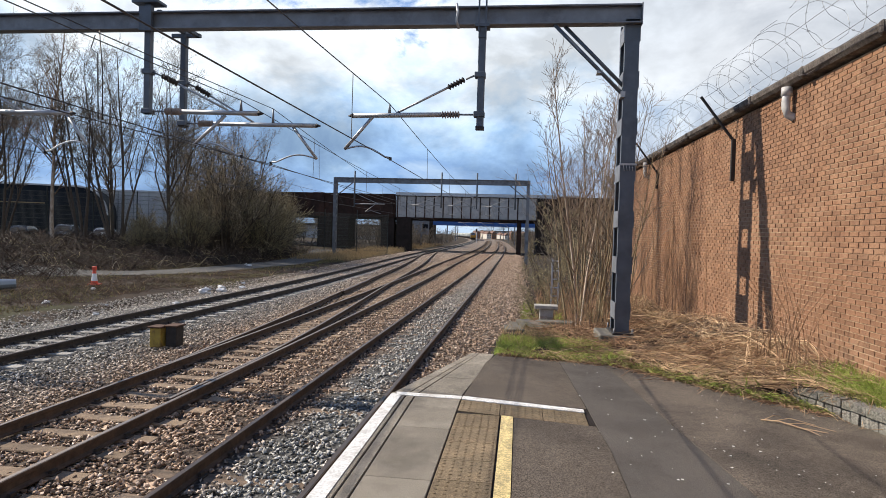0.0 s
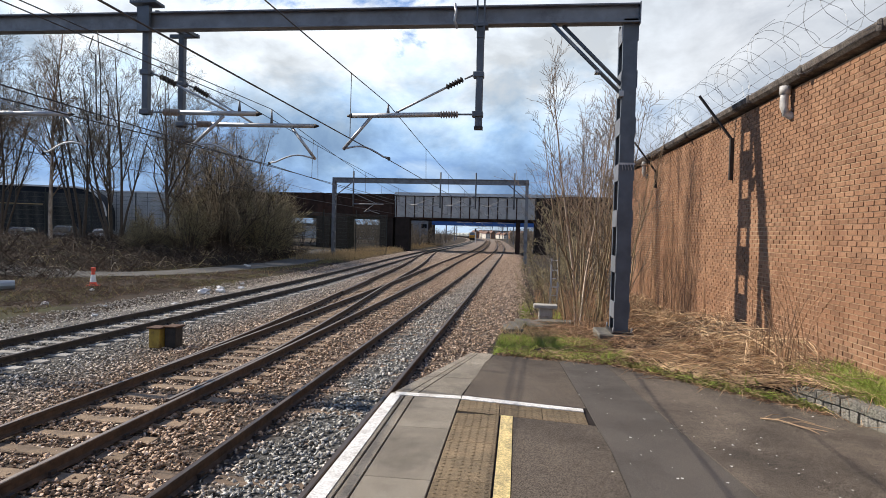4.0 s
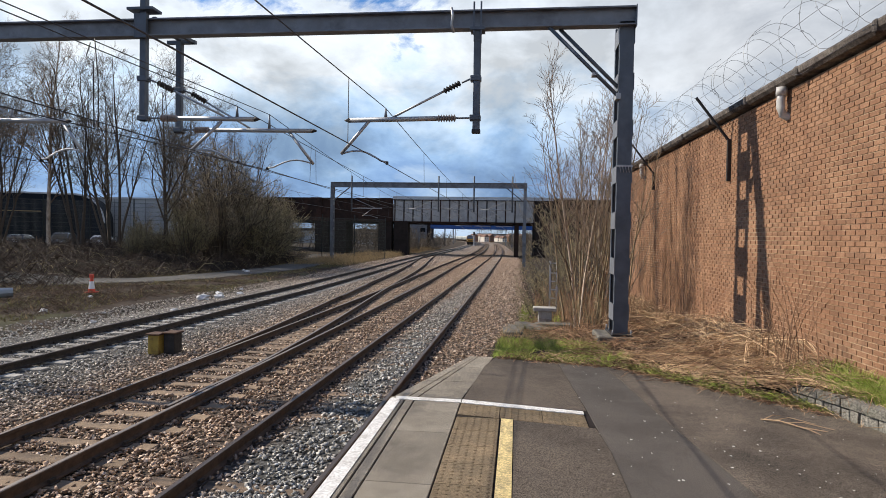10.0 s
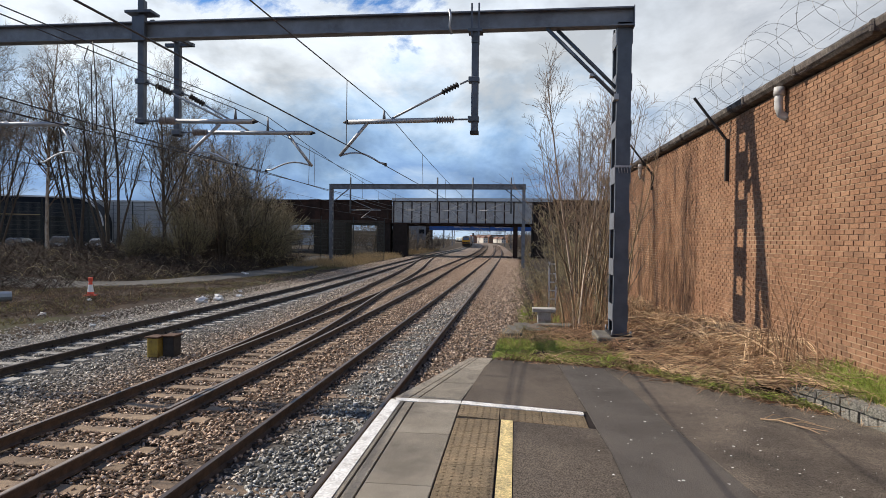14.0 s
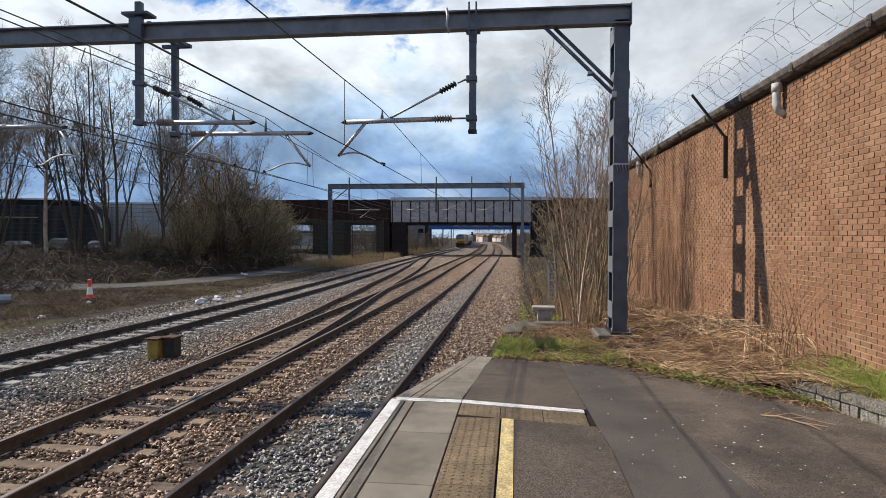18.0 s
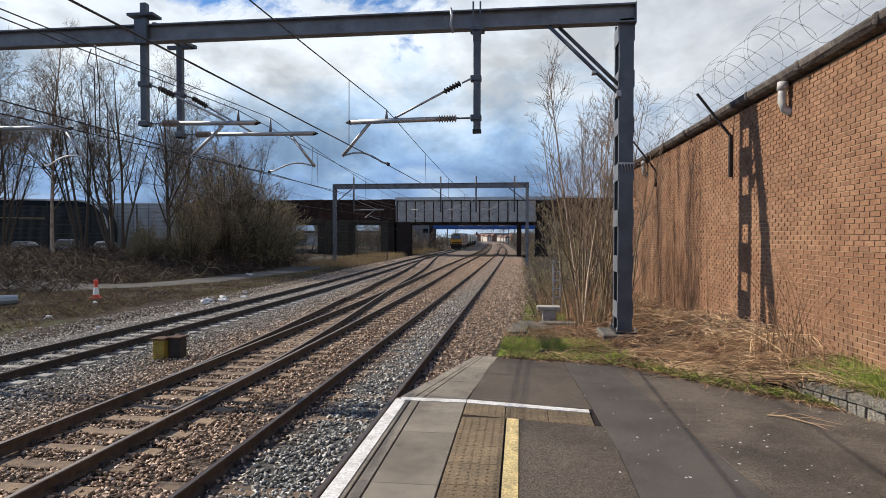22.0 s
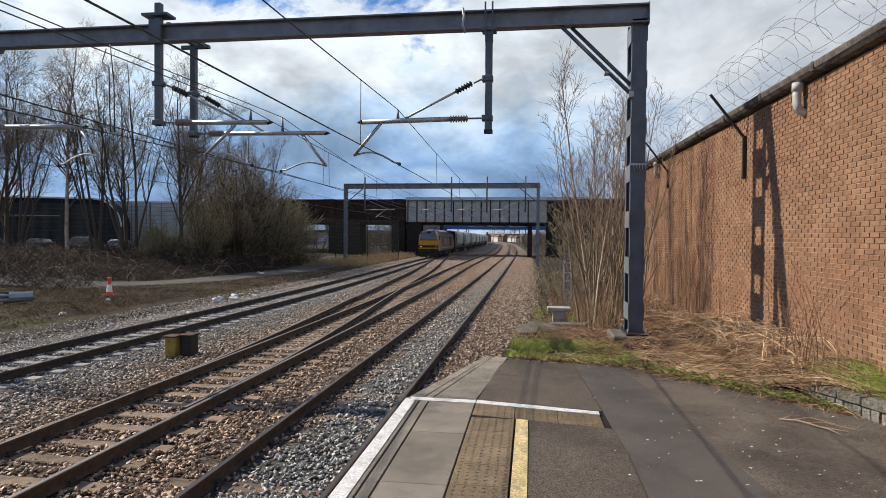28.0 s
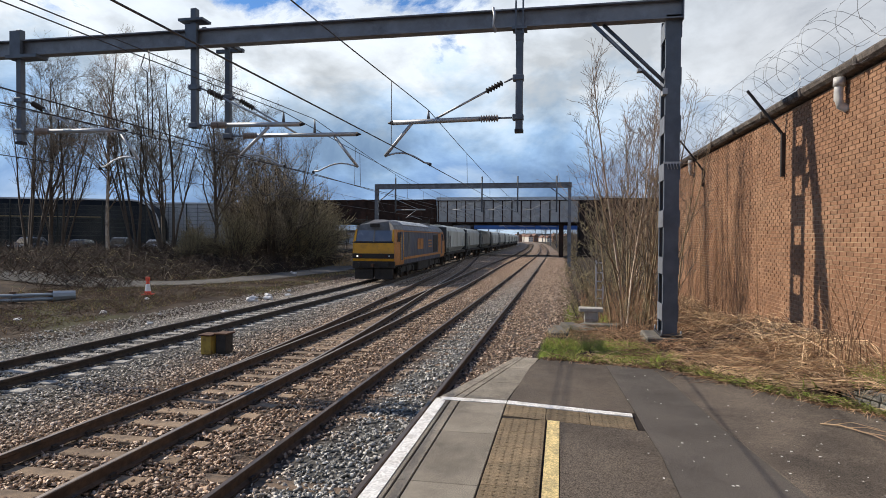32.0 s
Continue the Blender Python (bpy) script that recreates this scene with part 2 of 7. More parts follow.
GRASS = mat("spring grass", (0.25, 0.34, 0.055), (0.33, 0.33, 0.09), 1.5, 0.9, island=0.4)
DRYGR = mat("dry tan grass", (0.40, 0.29, 0.15), (0.27, 0.19, 0.10), 2, 0.95, island=0.4)
MOSSG = mat("mossy grass", (0.17, 0.175, 0.05), (0.20, 0.16, 0.07), 2, 0.95, island=0.4)
GLASS_DK = mat("dark tinted glass", (0.006, 0.008, 0.012), (0.010, 0.013, 0.018), 0.4, 0.5, 0.0, spec=0.12)
NAVY = mat("dark navy cladding", (0.008, 0.011, 0.018), (0.012, 0.016, 0.024), 0.6, 0.7, spec=0.12)
CREAM = mat("pale grey cladding", (0.42, 0.44, 0.46), (0.36, 0.38, 0.40), 0.5, 0.6)
ROOFW = mat("pale roof sheet", (0.55, 0.57, 0.60), (0.45, 0.47, 0.50), 0.5, 0.6)
FENCE = mat("dark green fence", (0.012, 0.018, 0.018), (0.02, 0.026, 0.024), 3, 0.5)
PANEL = mat("weathered silver panel", (0.40, 0.405, 0.40), (0.34, 0.345, 0.345), 1.2, 0.6, 0.1, 0.05, 20, (0.29, 0.28, 0.27), 0.6)
PANEL_T = mat("pale blue parapet sheet", (0.50, 0.54, 0.57), (0.43, 0.47, 0.50), 1, 0.6, 0.1)
DKIRON = mat("sooty brown girder", (0.040, 0.025, 0.020), (0.024, 0.016, 0.014), 1.2, 0.9, 0.0, 0.2, 10, (0.070, 0.036, 0.026), 0.5, spec=0.15)
SOOT = mat("sooty brick pier", (0.034, 0.026, 0.023), (0.022, 0.018, 0.016), 1.5, 0.95, 0, 0.4, 8, spec=0.15)
BLUE = mat("blue painted girder", (0.03, 0.11, 0.36), (0.025, 0.085, 0.27), 1, 0.6)
LOCO_Y = mat("warning yellow paint", (0.56, 0.275, 0.010), (0.48, 0.23, 0.010), 2, 0.45, 0, 0.02, 10, (0.26, 0.14, 0.025), 1.5)
LOCO_O = mat("orange livery paint", (0.50, 0.20, 0.030), (0.40, 0.155, 0.028), 2, 0.45, 0, 0.02, 10, (0.22, 0.10, 0.03), 1.5)
LOCO_B = mat("dirty blue livery", (0.060, 0.078, 0.130), (0.050, 0.062, 0.095), 1.2, 0.5, 0, 0.02, 10, (0.085, 0.070, 0.058), 0.8, stretch=(1, 1, 0.4))
LOCO_R = mat("grey roof paint", (0.14, 0.14, 0.145), (0.10, 0.10, 0.10), 1.5, 0.6, 0, 0.05, 10, (0.07, 0.065, 0.06), 1)
LOCO_S = mat("bleached roof sheet", (0.58, 0.59, 0.58), (0.46, 0.46, 0.45), 1.5, 0.5, 0.1, 0.05, 10, (0.25, 0.24, 0.22), 1)
BLACK = mat("oily black underframe", (0.018, 0.016, 0.015), (0.028, 0.024, 0.021), 4, 0.75, 0.1, 0.2, 20)
RUBBER = mat("black rubber", (0.02, 0.02, 0.02), (0.028, 0.028, 0.028), 6, 0.8)
# grey blue base colour paints in the sky's reflection on the glass
PANE = mat("cab window glass", (0.10, 0.12, 0.16), (0.13, 0.155, 0.20), 1, 0.2, 0.0, spec=0.5)
HOPPER = mat("silver hopper paint", (0.60, 0.63, 0.60), (0.50, 0.53, 0.51), 1.0, 0.55, 0.1, 0.03, 8, (0.33, 0.32, 0.29), 0.6, stretch=(1, 1, 0.3), spread=0.10)
HOP_DK = mat("dark hopper end", (0.05, 0.052, 0.055), (0.035, 0.036, 0.038), 2, 0.6, 0.1)
BOXY = mat("faded yellow box paint", (0.36, 0.26, 0.05), (0.24, 0.17, 0.045), 5, 0.8, 0, 0.2, 40, (0.09, 0.05, 0.03), 2.5)
CONE_R = mat("orange red plastic", (0.72, 0.09, 0.04), (0.60, 0.07, 0.035), 5, 0.5)
CONE_W = mat("reflective white sleeve", (0.80, 0.80, 0.80), (0.70, 0.70, 0.70), 5, 0.4)
PALEC = mat("pale limed concrete", (0.46, 0.44, 0.40), (0.34, 0.32, 0.29), 6, 0.9, 0, 0.3, 60, (0.2, 0.18, 0.15), 2.5, grain=0.2)
BAG = mat("pale plastic litter", (0.66, 0.66, 0.66), (0.48, 0.48, 0.50), 6, 0.5)
BRSTUFF = mat("blue grey steel barrier", (0.30, 0.34, 0.38), (0.24, 0.27, 0.30), 3, 0.5, 0.5)
HEADLAMP = glow("lit headlamp", (1.0, 0.93, 0.78), 2.0)
TAILLAMP = mat("red lamp glass", (0.25, 0.01, 0.01), (0.2, 0.01, 0.01), 4, 0.2)
CARS = [mat("car paint " + n, c, tuple(v * 0.8 for v in c), 1, 0.25, 0.3, coat=0.5) for n, c in
        (("black", (0.02, 0.02, 0.024)), ("grey", (0.10, 0.105, 0.115)), ("silver", (0.40, 0.41, 0.42)), ("navy", (0.02, 0.035, 0.08)))]
WALLP = mat("pale render", (0.62, 0.58, 0.52), (0.5, 0.47, 0.42), 1, 0.85)
ROOFT = mat("brown roof tiles", (0.20, 0.12, 0.09), (0.15, 0.09, 0.07), 2, 0.9)
DAFF = mat("yellow weed flowers", (0.62, 0.50, 0.04), (0.40, 0.36, 0.05), 6, 0.9)
PATH = mat("grey cinder path", (0.105, 0.100, 0.092), (0.070, 0.066, 0.060), 1.0, 0.95, 0, 0.5, 60, (0.05, 0.046, 0.040), 0.5, grain=0.4, gsize=12)


def banded(name, fn):
    """Ground-like material whose tone follows the plan: fn(nt, x, y, noise) gives the colour socket."""
    m = bpy.data.materials.new(name)
    m.use_nodes = True
    nt = m.node_tree
    b = nt.nodes["Principled BSDF"]
    b.inputs["Roughness"].default_value = 0.95
    b.inputs["Specular IOR Level"].default_value = 0.25
    tc = nt.nodes.new("ShaderNodeTexCoord")
    sp = nt.nodes.new("ShaderNodeSeparateXYZ")
    nt.links.new(tc.outputs["Object"], sp.inputs[0])

    def N(s, d=6.0, r=0.6):
        n = nt.nodes.new("ShaderNodeTexNoise")
        n.inputs["Scale"].default_value, n.inputs["Detail"].default_value, n.inputs["Roughness"].default_value = s, d, r
        nt.links.new(tc.outputs["Object"], n.inputs["Vector"])
        return n.outputs["Fac"]

    def M(op, a, c):
        n = nt.nodes.new("ShaderNodeMath")
        n.operation = op
        for i, v in enumerate((a, c)):
            if isinstance(v, (int, float)):
                n.inputs[i].default_value = v
            else:
                nt.links.new(v, n.inputs[i])
        return n.outputs[0]

    def X(fac, a, c):
        n = nt.nodes.new("ShaderNodeMix")
        n.data_type = "RGBA"
        for i, v in ((0, fac), (6, a), (7, c)):
            if isinstance(v, tuple):
                n.inputs[i].default_value = (*v, 1)
            else:
                nt.links.new(v, n.inputs[i])
        return n.outputs[2]

    col, bumps, dist = fn(nt, sp.outputs[0], sp.outputs[1], N, M, X, tc)
    nt.links.new(col, b.inputs["Base Color"])
    bp = nt.nodes.new("ShaderNodeBump")
    bp.inputs["Strength"].default_value, bp.inputs["Distance"].default_value = 0.8, dist
    nt.links.new(bumps, bp.inputs["Height"])
    nt.links.new(bp.outputs[0], b.inputs["Normal"])
    return m


def ballast_tone(nt, x, y, N, M, X, tc):
    # rusty brown stone along the running lines, clean grey where it was renewed
    wob = M("ADD", x, M("MULTIPLY", M("SUBTRACT", N(0.5), 0.5), 1.6))
    k = ramp(nt, M("DIVIDE", M("ADD", wob, 16.0), 16.0), [(0.0, g(0.9)), (0.42, g(0.85)), (0.53, g(0.12)), (0.785, g(0.05)), (0.812, g(0.95)), (0.855, g(0.95)), (0.88, g(0.1)), (1.0, g(0.15))])
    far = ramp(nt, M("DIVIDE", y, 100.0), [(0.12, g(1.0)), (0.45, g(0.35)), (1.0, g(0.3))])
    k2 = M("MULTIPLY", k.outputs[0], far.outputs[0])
    isl = nt.nodes.new("ShaderNodeNewGeometry").outputs["Random Per Island"]
    vor = nt.nodes.new("ShaderNodeTexVoronoi")
    vor.inputs["Scale"].default_value = 17.0
    nt.links.new(tc.outputs["Object"], vor.inputs["Vector"])
    tone = nt.nodes.new("ShaderNodeSeparateColor")
    nt.links.new(vor.outputs["Color"], tone.inputs[0])
    rnd = M("FRACT", M("ADD", M("MULTIPLY", isl, 7.3), tone.outputs[0]), 0)
    brown = ramp(nt, rnd, [(0.0, (0.10, 0.068, 0.050)), (0.4, (0.33, 0.222, 0.150)), (0.8, (0.54, 0.385, 0.275)), (1.0, (0.74, 0.60, 0.48))])
    grey = ramp(nt, rnd, [(0.0, (0.09, 0.09, 0.088)), (0.4, (0.31, 0.305, 0.285)), (0.8, (0.52, 0.51, 0.475)), (1.0, (0.68, 0.67, 0.635))])
    return X(k2, brown.outputs[0], grey.outputs[0]), vor.outputs["Distance"], 0.03


def ground_tone(nt, x, y, N, M, X, tc):
    soil = ramp(nt, N(1.3, 8, 0.7), [(0.3, (0.020, 0.013, 0.009)), (0.5, (0.042, 0.028, 0.018)), (0.7, (0.085, 0.058, 0.036))]).outputs[0]
    green = ramp(nt, N(0.35, 6, 0.6), [(0.52, g(0)), (0.66, g(0.7))]).outputs[0]
    return X(green, soil, (0.065, 0.070, 0.025)), N(9.0, 8, 0.7), 0.05


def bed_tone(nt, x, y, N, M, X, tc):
    # fines packed between the stones, darkened with painted gap shade, deepest close by
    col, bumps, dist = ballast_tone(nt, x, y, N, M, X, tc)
    gap_shade = nt.nodes.new("ShaderNodeMix")
    gap_shade.data_type, gap_shade.blend_type = "RGBA", "MULTIPLY"
    gap_shade.inputs[0].default_value = 1.0
    nt.links.new(col, gap_shade.inputs[6])
    nt.links.new(ramp(nt, M("DIVIDE", y, 100.0), [(0.08, g(0.20)), (0.25, g(0.34)), (0.62, g(0.50))]).outputs[0], gap_shade.inputs[7])
    return gap_shade.outputs[2], bumps, dist


BALLAST = banded("railway ballast", ballast_tone)
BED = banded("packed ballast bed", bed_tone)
SOIL = banded("rough ground", ground_tone)


# ---- builders ----
def link(name, me, material, parent=None, label=""):
    ob = new(name, me)
    if material:
        me.materials.append(material)
    if parent:
        ob.parent = parent
    if label:
        ob["label"] = label
    return ob


def part(name, bm, material, parent=None, label="", smooth=False):
    me = bpy.data.meshes.new(name)
    bm.to_mesh(me)
    bm.free()
    if smooth:
        for p in me.polygons:
            p.use_smooth = True
    return link(name, me, material, parent, label)


def raw(name, verts, faces, material, parent=None, label="", smooth=False):
    me = bpy.data.meshes.new(name)
    me.from_pydata(verts, [], faces)
    me.update()
    if smooth:
        me.polygons.foreach_set("use_smooth", [True] * len(me.polygons))
    return link(name, me, material, parent, label)


def thing(name, m=None, label="", category="", group="", kind=""):
    ob = new(name)
    ob.empty_display_size = 0.2
    if m is not None:
        ob.matrix_basis = m
    return tagged(ob, label, category, group, kind)


def box(bm, x0, x1, y0, y1, z0, z1, bevel=0.0, m=None):
    vs = [bm.verts.new((x, y, z)) for z in (z0, z1) for y in (y0, y1) for x in (x0, x1)]
    fs = [bm.faces.new([vs[i] for i in q]) for q in ((0, 2, 3, 1), (4, 5, 7, 6), (0, 1, 5, 4), (2, 6, 7, 3), (0, 4, 6, 2), (1, 3, 7, 5))]
    if bevel:
        es = list({e for f in fs for e in f.edges})
        r = bmesh.ops.bevel(bm, geom=es, offset=bevel, segments=1, affect="EDGES")
        vs = list({v for f in r["faces"] for v in f.verts} | {v for v in vs if v.is_valid})
    if m is not None:
        bmesh.ops.transform(bm, matrix=m, verts=vs)
    return vs


def boxes(*args, bevel=0.0):
    bm = bmesh.new()
    for a in args:
        box(bm, *a, bevel=bevel)
    return bm


def tube(bm, pts, r, n=6, caps=True):
    """A tube through points; r: one radius or one for each point."""
    pts = [Vector(p) for p in pts]
    rs = r if isinstance(r, (list, tuple)) else [r] * len(pts)
    rings = []
    for i, p in enumerate(pts):
        d = (pts[min(i + 1, len(pts) - 1)] - pts[max(i - 1, 0)]).normalized()
        a = d.cross(Vector((0, 0, 1)) if abs(d.z) < 0.9 else Vector((0, 1, 0))).normalized()
        b = d.cross(a)
        rings.append([bm.verts.new(p + (a * math.cos(k * 2 * math.pi / n) + b * math.sin(k * 2 * math.pi / n)) * rs[i]) for k in range(n)])
    for q, w in zip(rings, rings[1:]):
        for k in range(n):
            bm.faces.new((q[k], q[(k + 1) % n], w[(k + 1) % n], w[k]))
    if caps and n > 2:
        bm.faces.new(rings[0][::-1])
        bm.faces.new(rings[-1])


def tubes(*runs, n=6):
    bm = bmesh.new()
    for pts, r in runs:
        tube(bm, pts, r, n)
    return bm


def lathe(bm, prof, n=16, centre=(0, 0, 0), axis="z"):
    """Turn a profile of (radius, height) about an axis."""
    c = Vector(centre)
    rings = []
    for r, h in prof:
        ring = []
        for k in range(n):
            a = 2 * math.pi * k / n
            u, v = r * math.cos(a), r * math.sin(a)
            ring.append(bm.verts.new(c + (Vector((u, v, h)) if axis == "z" else Vector((h, u, v)) if axis == "x" else Vector((u, h, v)))))
        rings.append(ring)
    for q, w in zip(rings, rings[1:]):
        for k in range(n):
            bm.faces.new((q[k], q[(k + 1) % n], w[(k + 1) % n], w[k]))
    bm.faces.new(rings[0][::-1])
    bm.faces.new(rings[-1])


def curve_x(table):
    """A smooth line x(y) through a few plan points."""
    ys = np.array([p[0] for p in table], float)
    xs = np.array([p[1] for p in table], float)
    sl = np.gradient(xs, ys)

    def at(y):
        i = int(np.clip(np.searchsorted(ys, y) - 1, 0, len(ys) - 2))
        h = ys[i + 1] - ys[i]
        s = (y - ys[i]) / h
        if s < 0:
            return float(xs[0] + (y - ys[0]) * sl[0])
        if s > 1:
            return float(xs[-1] + (y - ys[-1]) * sl[-1])
        return float((1 + 2 * s) * (1 - s) ** 2 * xs[i] + s * (1 - s) ** 2 * h * sl[i] + s * s * (3 - 2 * s) * xs[i + 1] + s * s * (s - 1) * h * sl[i + 1])
    return at


# track centre lines
near_x = curve_x([(-80, -2.85), (0, -2.85), (60, -2.87), (90, -3.0), (115, -3.4), (150, -4.3), (190, -5.6), (300, -10.2), (425, -18), (600, -36), (800, -64)])
mid_x = curve_x([(-80, -6.0), (0, -6.0), (20, -6.0), (35, -6.1), (56, -6.5), (106, -7.0), (160, -8.6), (260, -12.8), (425, -22), (600, -41), (800, -70)])
far_x = curve_x([(-80, -10.95), (0, -10.95), (20, -10.95), (30, -11.02), (40, -11.35), (50, -11.8), (60, -12.3), (70, -12.75), (90, -13.45), (110, -13.9),
                 (143, -14.55), (185, -15.9), (240, -18.2), (292, -21.7), (346, -26), (400, -31.0), (500, -44), (600, -61), (800, -104)])
cross_x = curve_x([(8, -6.0), (11, -6.02), (15, -6.2), (20, -6.55), (27, -7.12), (34.5, -7.70), (47, -8.6), (60, -9.75), (72, -11.0), (82, -12.0), (92, -12.95), (100, -13.55)])

# ---- ground: one sheet to the horizon ----
def smooth(a, b, v):
    s = min(1.0, max(0.0, (v - a) / (b - a)))
    return s * s * (3 - 2 * s)


def ground_z(x, y):
    left_edge, right_edge = far_x(y) - 2.9, near_x(y) + 2.3 + 0.9 * smooth(13, 19, y) - 0.32 * (1 - smooth(12, 16, y))
    z = -0.34
    if x < left_edge:
        d = left_edge - x
        z = -0.34 + 0.22 * smooth(0, 1.5, d) + 0.95 * smooth(9.0, 17.0, d) * (1 - 0.7 * smooth(60, 90, y))
        z += 0.05 * (noise.noise((x * 0.6, y * 0.6, 0)) + noise.noise((x * 1.7, y * 1.7, 3)) * 0.5)
    elif x > right_edge:
        d = x - right_edge
        top = 0.86 - 0.45 * smooth(10, 17, y) - 0.53 * smooth(17.5, 25, y)
        z = -0.34 + (top + 0.34) * smooth(0, 0.55 + 0.9 * smooth(15, 20, y), d)
        if y < 40:
            z += 0.30 * smooth(1.9, 3.3, x) * (1 - smooth(14, 26, y)) + 0.35 * smooth(14, 20, y) * smooth(2.0, 3.4, x) * (1 - smooth(26, 40, y))
        z += 0.04 * noise.noise((x * 0.9, y * 0.9, 7))
        if y < 9.1 and x < np.interp(y, [6.0, 6.6, 7.2, 7.8, 8.8, 9.1], [3.7, 3.45, 2.85, 2.2, 1.4, -0.25]):
            z = -0.35
    return z


def spaced(stops):
    out = []
    for (a, b, step) in stops:
        out += list(np.arange(a, b, step))
    return out + [stops[-1][1]]


gx = spaced([(-4000, -400, 900), (-400, -90, 60), (-90, -36, 3), (-36, -12, 0.7), (-12, -1.5, 1.5), (-1.5, 6, 0.25), (6, 30, 3), (30, 300, 45), (300, 4000, 900)])
gy = spaced([(-4000, -300, 900), (-300, -30, 45), (-30, 2, 3), (2, 32, 0.45), (32, 90, 1.2), (90, 300, 12), (300, 600, 40), (600, 4500, 900)])
vs = [(x, y, ground_z(x, y)) for y in gy for x in gx]
nx = len(gx)
fs = [(j * nx + i, j * nx + i + 1, (j + 1) * nx + i + 1, (j + 1) * nx + i) for j in range(len(gy) - 1) for i in range(nx - 1)]
tagged(raw("ground", vs, fs, SOIL, smooth=True), "rough brown ground with moss and dead grass", "ground", kind="structure")

# ballast bed, shouldered on both sides
by = spaced([(-30, 2, 2), (2, 40, 0.5), (40, 120, 2), (120, 620, 10)])
nb = 44
vs, fs = [], []
for y in by:
    a, b = far_x(y) - 3.1, near_x(y) + 2.5 + 0.95 * smooth(13, 19, y)
    for i in range(nb):
        u = i / (nb - 1)
        x = a + (b - a) * u
        edge = min(x - a, b - x)
        z = -0.205 + 0.02 * noise.noise((x * 2.1, y * 2.1, 1)) - 0.19 * (1 - smooth(0, 0.9, edge))
        z += 0.036 * (1 - smooth(1.25, 1.6, abs(x - near_x(y))))
        gap = (mid_x(y) + far_x(y)) / 2
        z -= 0.06 * (1 - smooth(0.5, 1.3, abs(x - gap)))
        vs.append((x, y, z))
for j in range(len(by) - 1):
    for i in range(nb - 1):
        fs.append((j * nb + i, j * nb + i + 1, (j + 1) * nb + i + 1, (j + 1) * nb + i))
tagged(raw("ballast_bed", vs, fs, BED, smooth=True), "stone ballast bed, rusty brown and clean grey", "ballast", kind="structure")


# ---- tracks ----
PROFILE = [(-0.036, 0.0), (-0.036, -0.04), (-0.009, -0.055), (-0.009, -0.13), (-0.07, -0.148), (-0.07, -0.16), (0.07, -0.16), (0.07, -0.148), (0.009, -0.13), (0.009, -0.055),
           (0.036, -0.04), (0.036, 0.0)]


def rail_ys(a, b):
    return [y for y in spaced([(-30, 4, 3), (4, 60, 1.0), (60, 140, 2.5), (140, 640, 10)]) if a <= y <= b]


def sweep(name, at, ys, prof, material, parent, label=""):
    vs, fs, n = [], [], len(prof)
    for y in ys:
        x = at(y)
        vs += [(x + u, y, z) for u, z in prof]
    for j in range(len(ys) - 1):
        for k in range(n):
            fs.append((j * n + k, j * n + (k + 1) % n, (j + 1) * n + (k + 1) % n, (j + 1) * n + k))
    fs.append(tuple(range(n))[::-1])
    fs.append(tuple((len(ys) - 1) * n + k for k in range(n)))
    return raw(name, vs, fs, material, parent, label)


def rail(track, at, a, b, head, inner=0, steel=None):
    r = sweep("rail", at, rail_ys(a, b), PROFILE, steel or RAIL, track, "rusty steel rail")
    sweep("rail_head", at, rail_ys(a, b), [(-0.026 + inner, 0.0045), (-0.03 + inner, 0.001), (0.03 + inner, 0.001), (0.026 + inner, 0.0045)], head, r, "worn running surface")


HALF = 0.742
bed_top = -0.165


def sleeper_mesh(length, material, name="sleeper"):
    bm = bmesh.new()
    h = length / 2
    box(bm, -h, h, -0.125, 0.125, -0.34, bed_top, 0.012)
    for s in (-1, 1):                                   # chairs and clips
        box(bm, s * HALF - 0.15, s * HALF + 0.15, -0.07, 0.07, bed_top, bed_top + 0.018)
        for q in (-1, 1):
            box(bm, s * HALF + q * 0.10 - 0.02, s * HALF + q * 0.10 + 0.02, -0.045, 0.045, bed_top + 0.018, bed_top + 0.06)
    me = bpy.data.meshes.new(name)
    bm.faces.ensure_lookup_table()
    for f in bm.faces:
        f.material_index = int(f.calc_center_median().z > bed_top + 0.001)
    bm.to_mesh(me)
    bm.free()
    me.materials.append(material)
    me.materials.append(RAIL_DK)
    return me


def track(name, at, head, label, steel=None, a=-30, b=640):
    t = thing(name, None, label, "railway track", "railway tracks")
    for s in (-1, 1):
        rail(t, (lambda y, s=s: at(y) + s * HALF), a, b, head, 0.004 * -s, steel)
    return t


near_track = track("railway_track", near_x, DULL, "rusty platform line on wooden and concrete sleepers in grey ballast")
mid_track = track("railway_track", mid_x, SHINE, "middle running line with polished rails on brown sleepers")
far_track = track("railway_track", far_x, DULL, "farther line with dark rails on pale concrete sleepers", RAIL_DK)
link_track = thing("turnout", None, "turnout leading from the middle line to the farther line", "railway track", "railway tracks")
rail(link_track, lambda y: cross_x(y) - HALF, 11, 100, SHINE)
rail(link_track, lambda y: cross_x(y) + HALF - 0.10 * (1 - smooth(9, 13, y)), 9, 100, SHINE)
# check rails beside the crossing nose
for x0, y0, y1, f in ((-0.66 + HALF * 2, 27, 34, mid_x), (0.66 - HALF * 2, 27, 34, cross_x)):
    rail(link_track, (lambda y, x0=x0, f=f: f(y) + (HALF - 0.09) * (1 if x0 > 0 else -1)), y0, y1, DULL)


# ---- platform ----
PZ = 0.95
EDGE = [(-30.0, -1.33), (6.55, -1.33), (9.20, -0.62)]       # platform edge, straight then tapering back


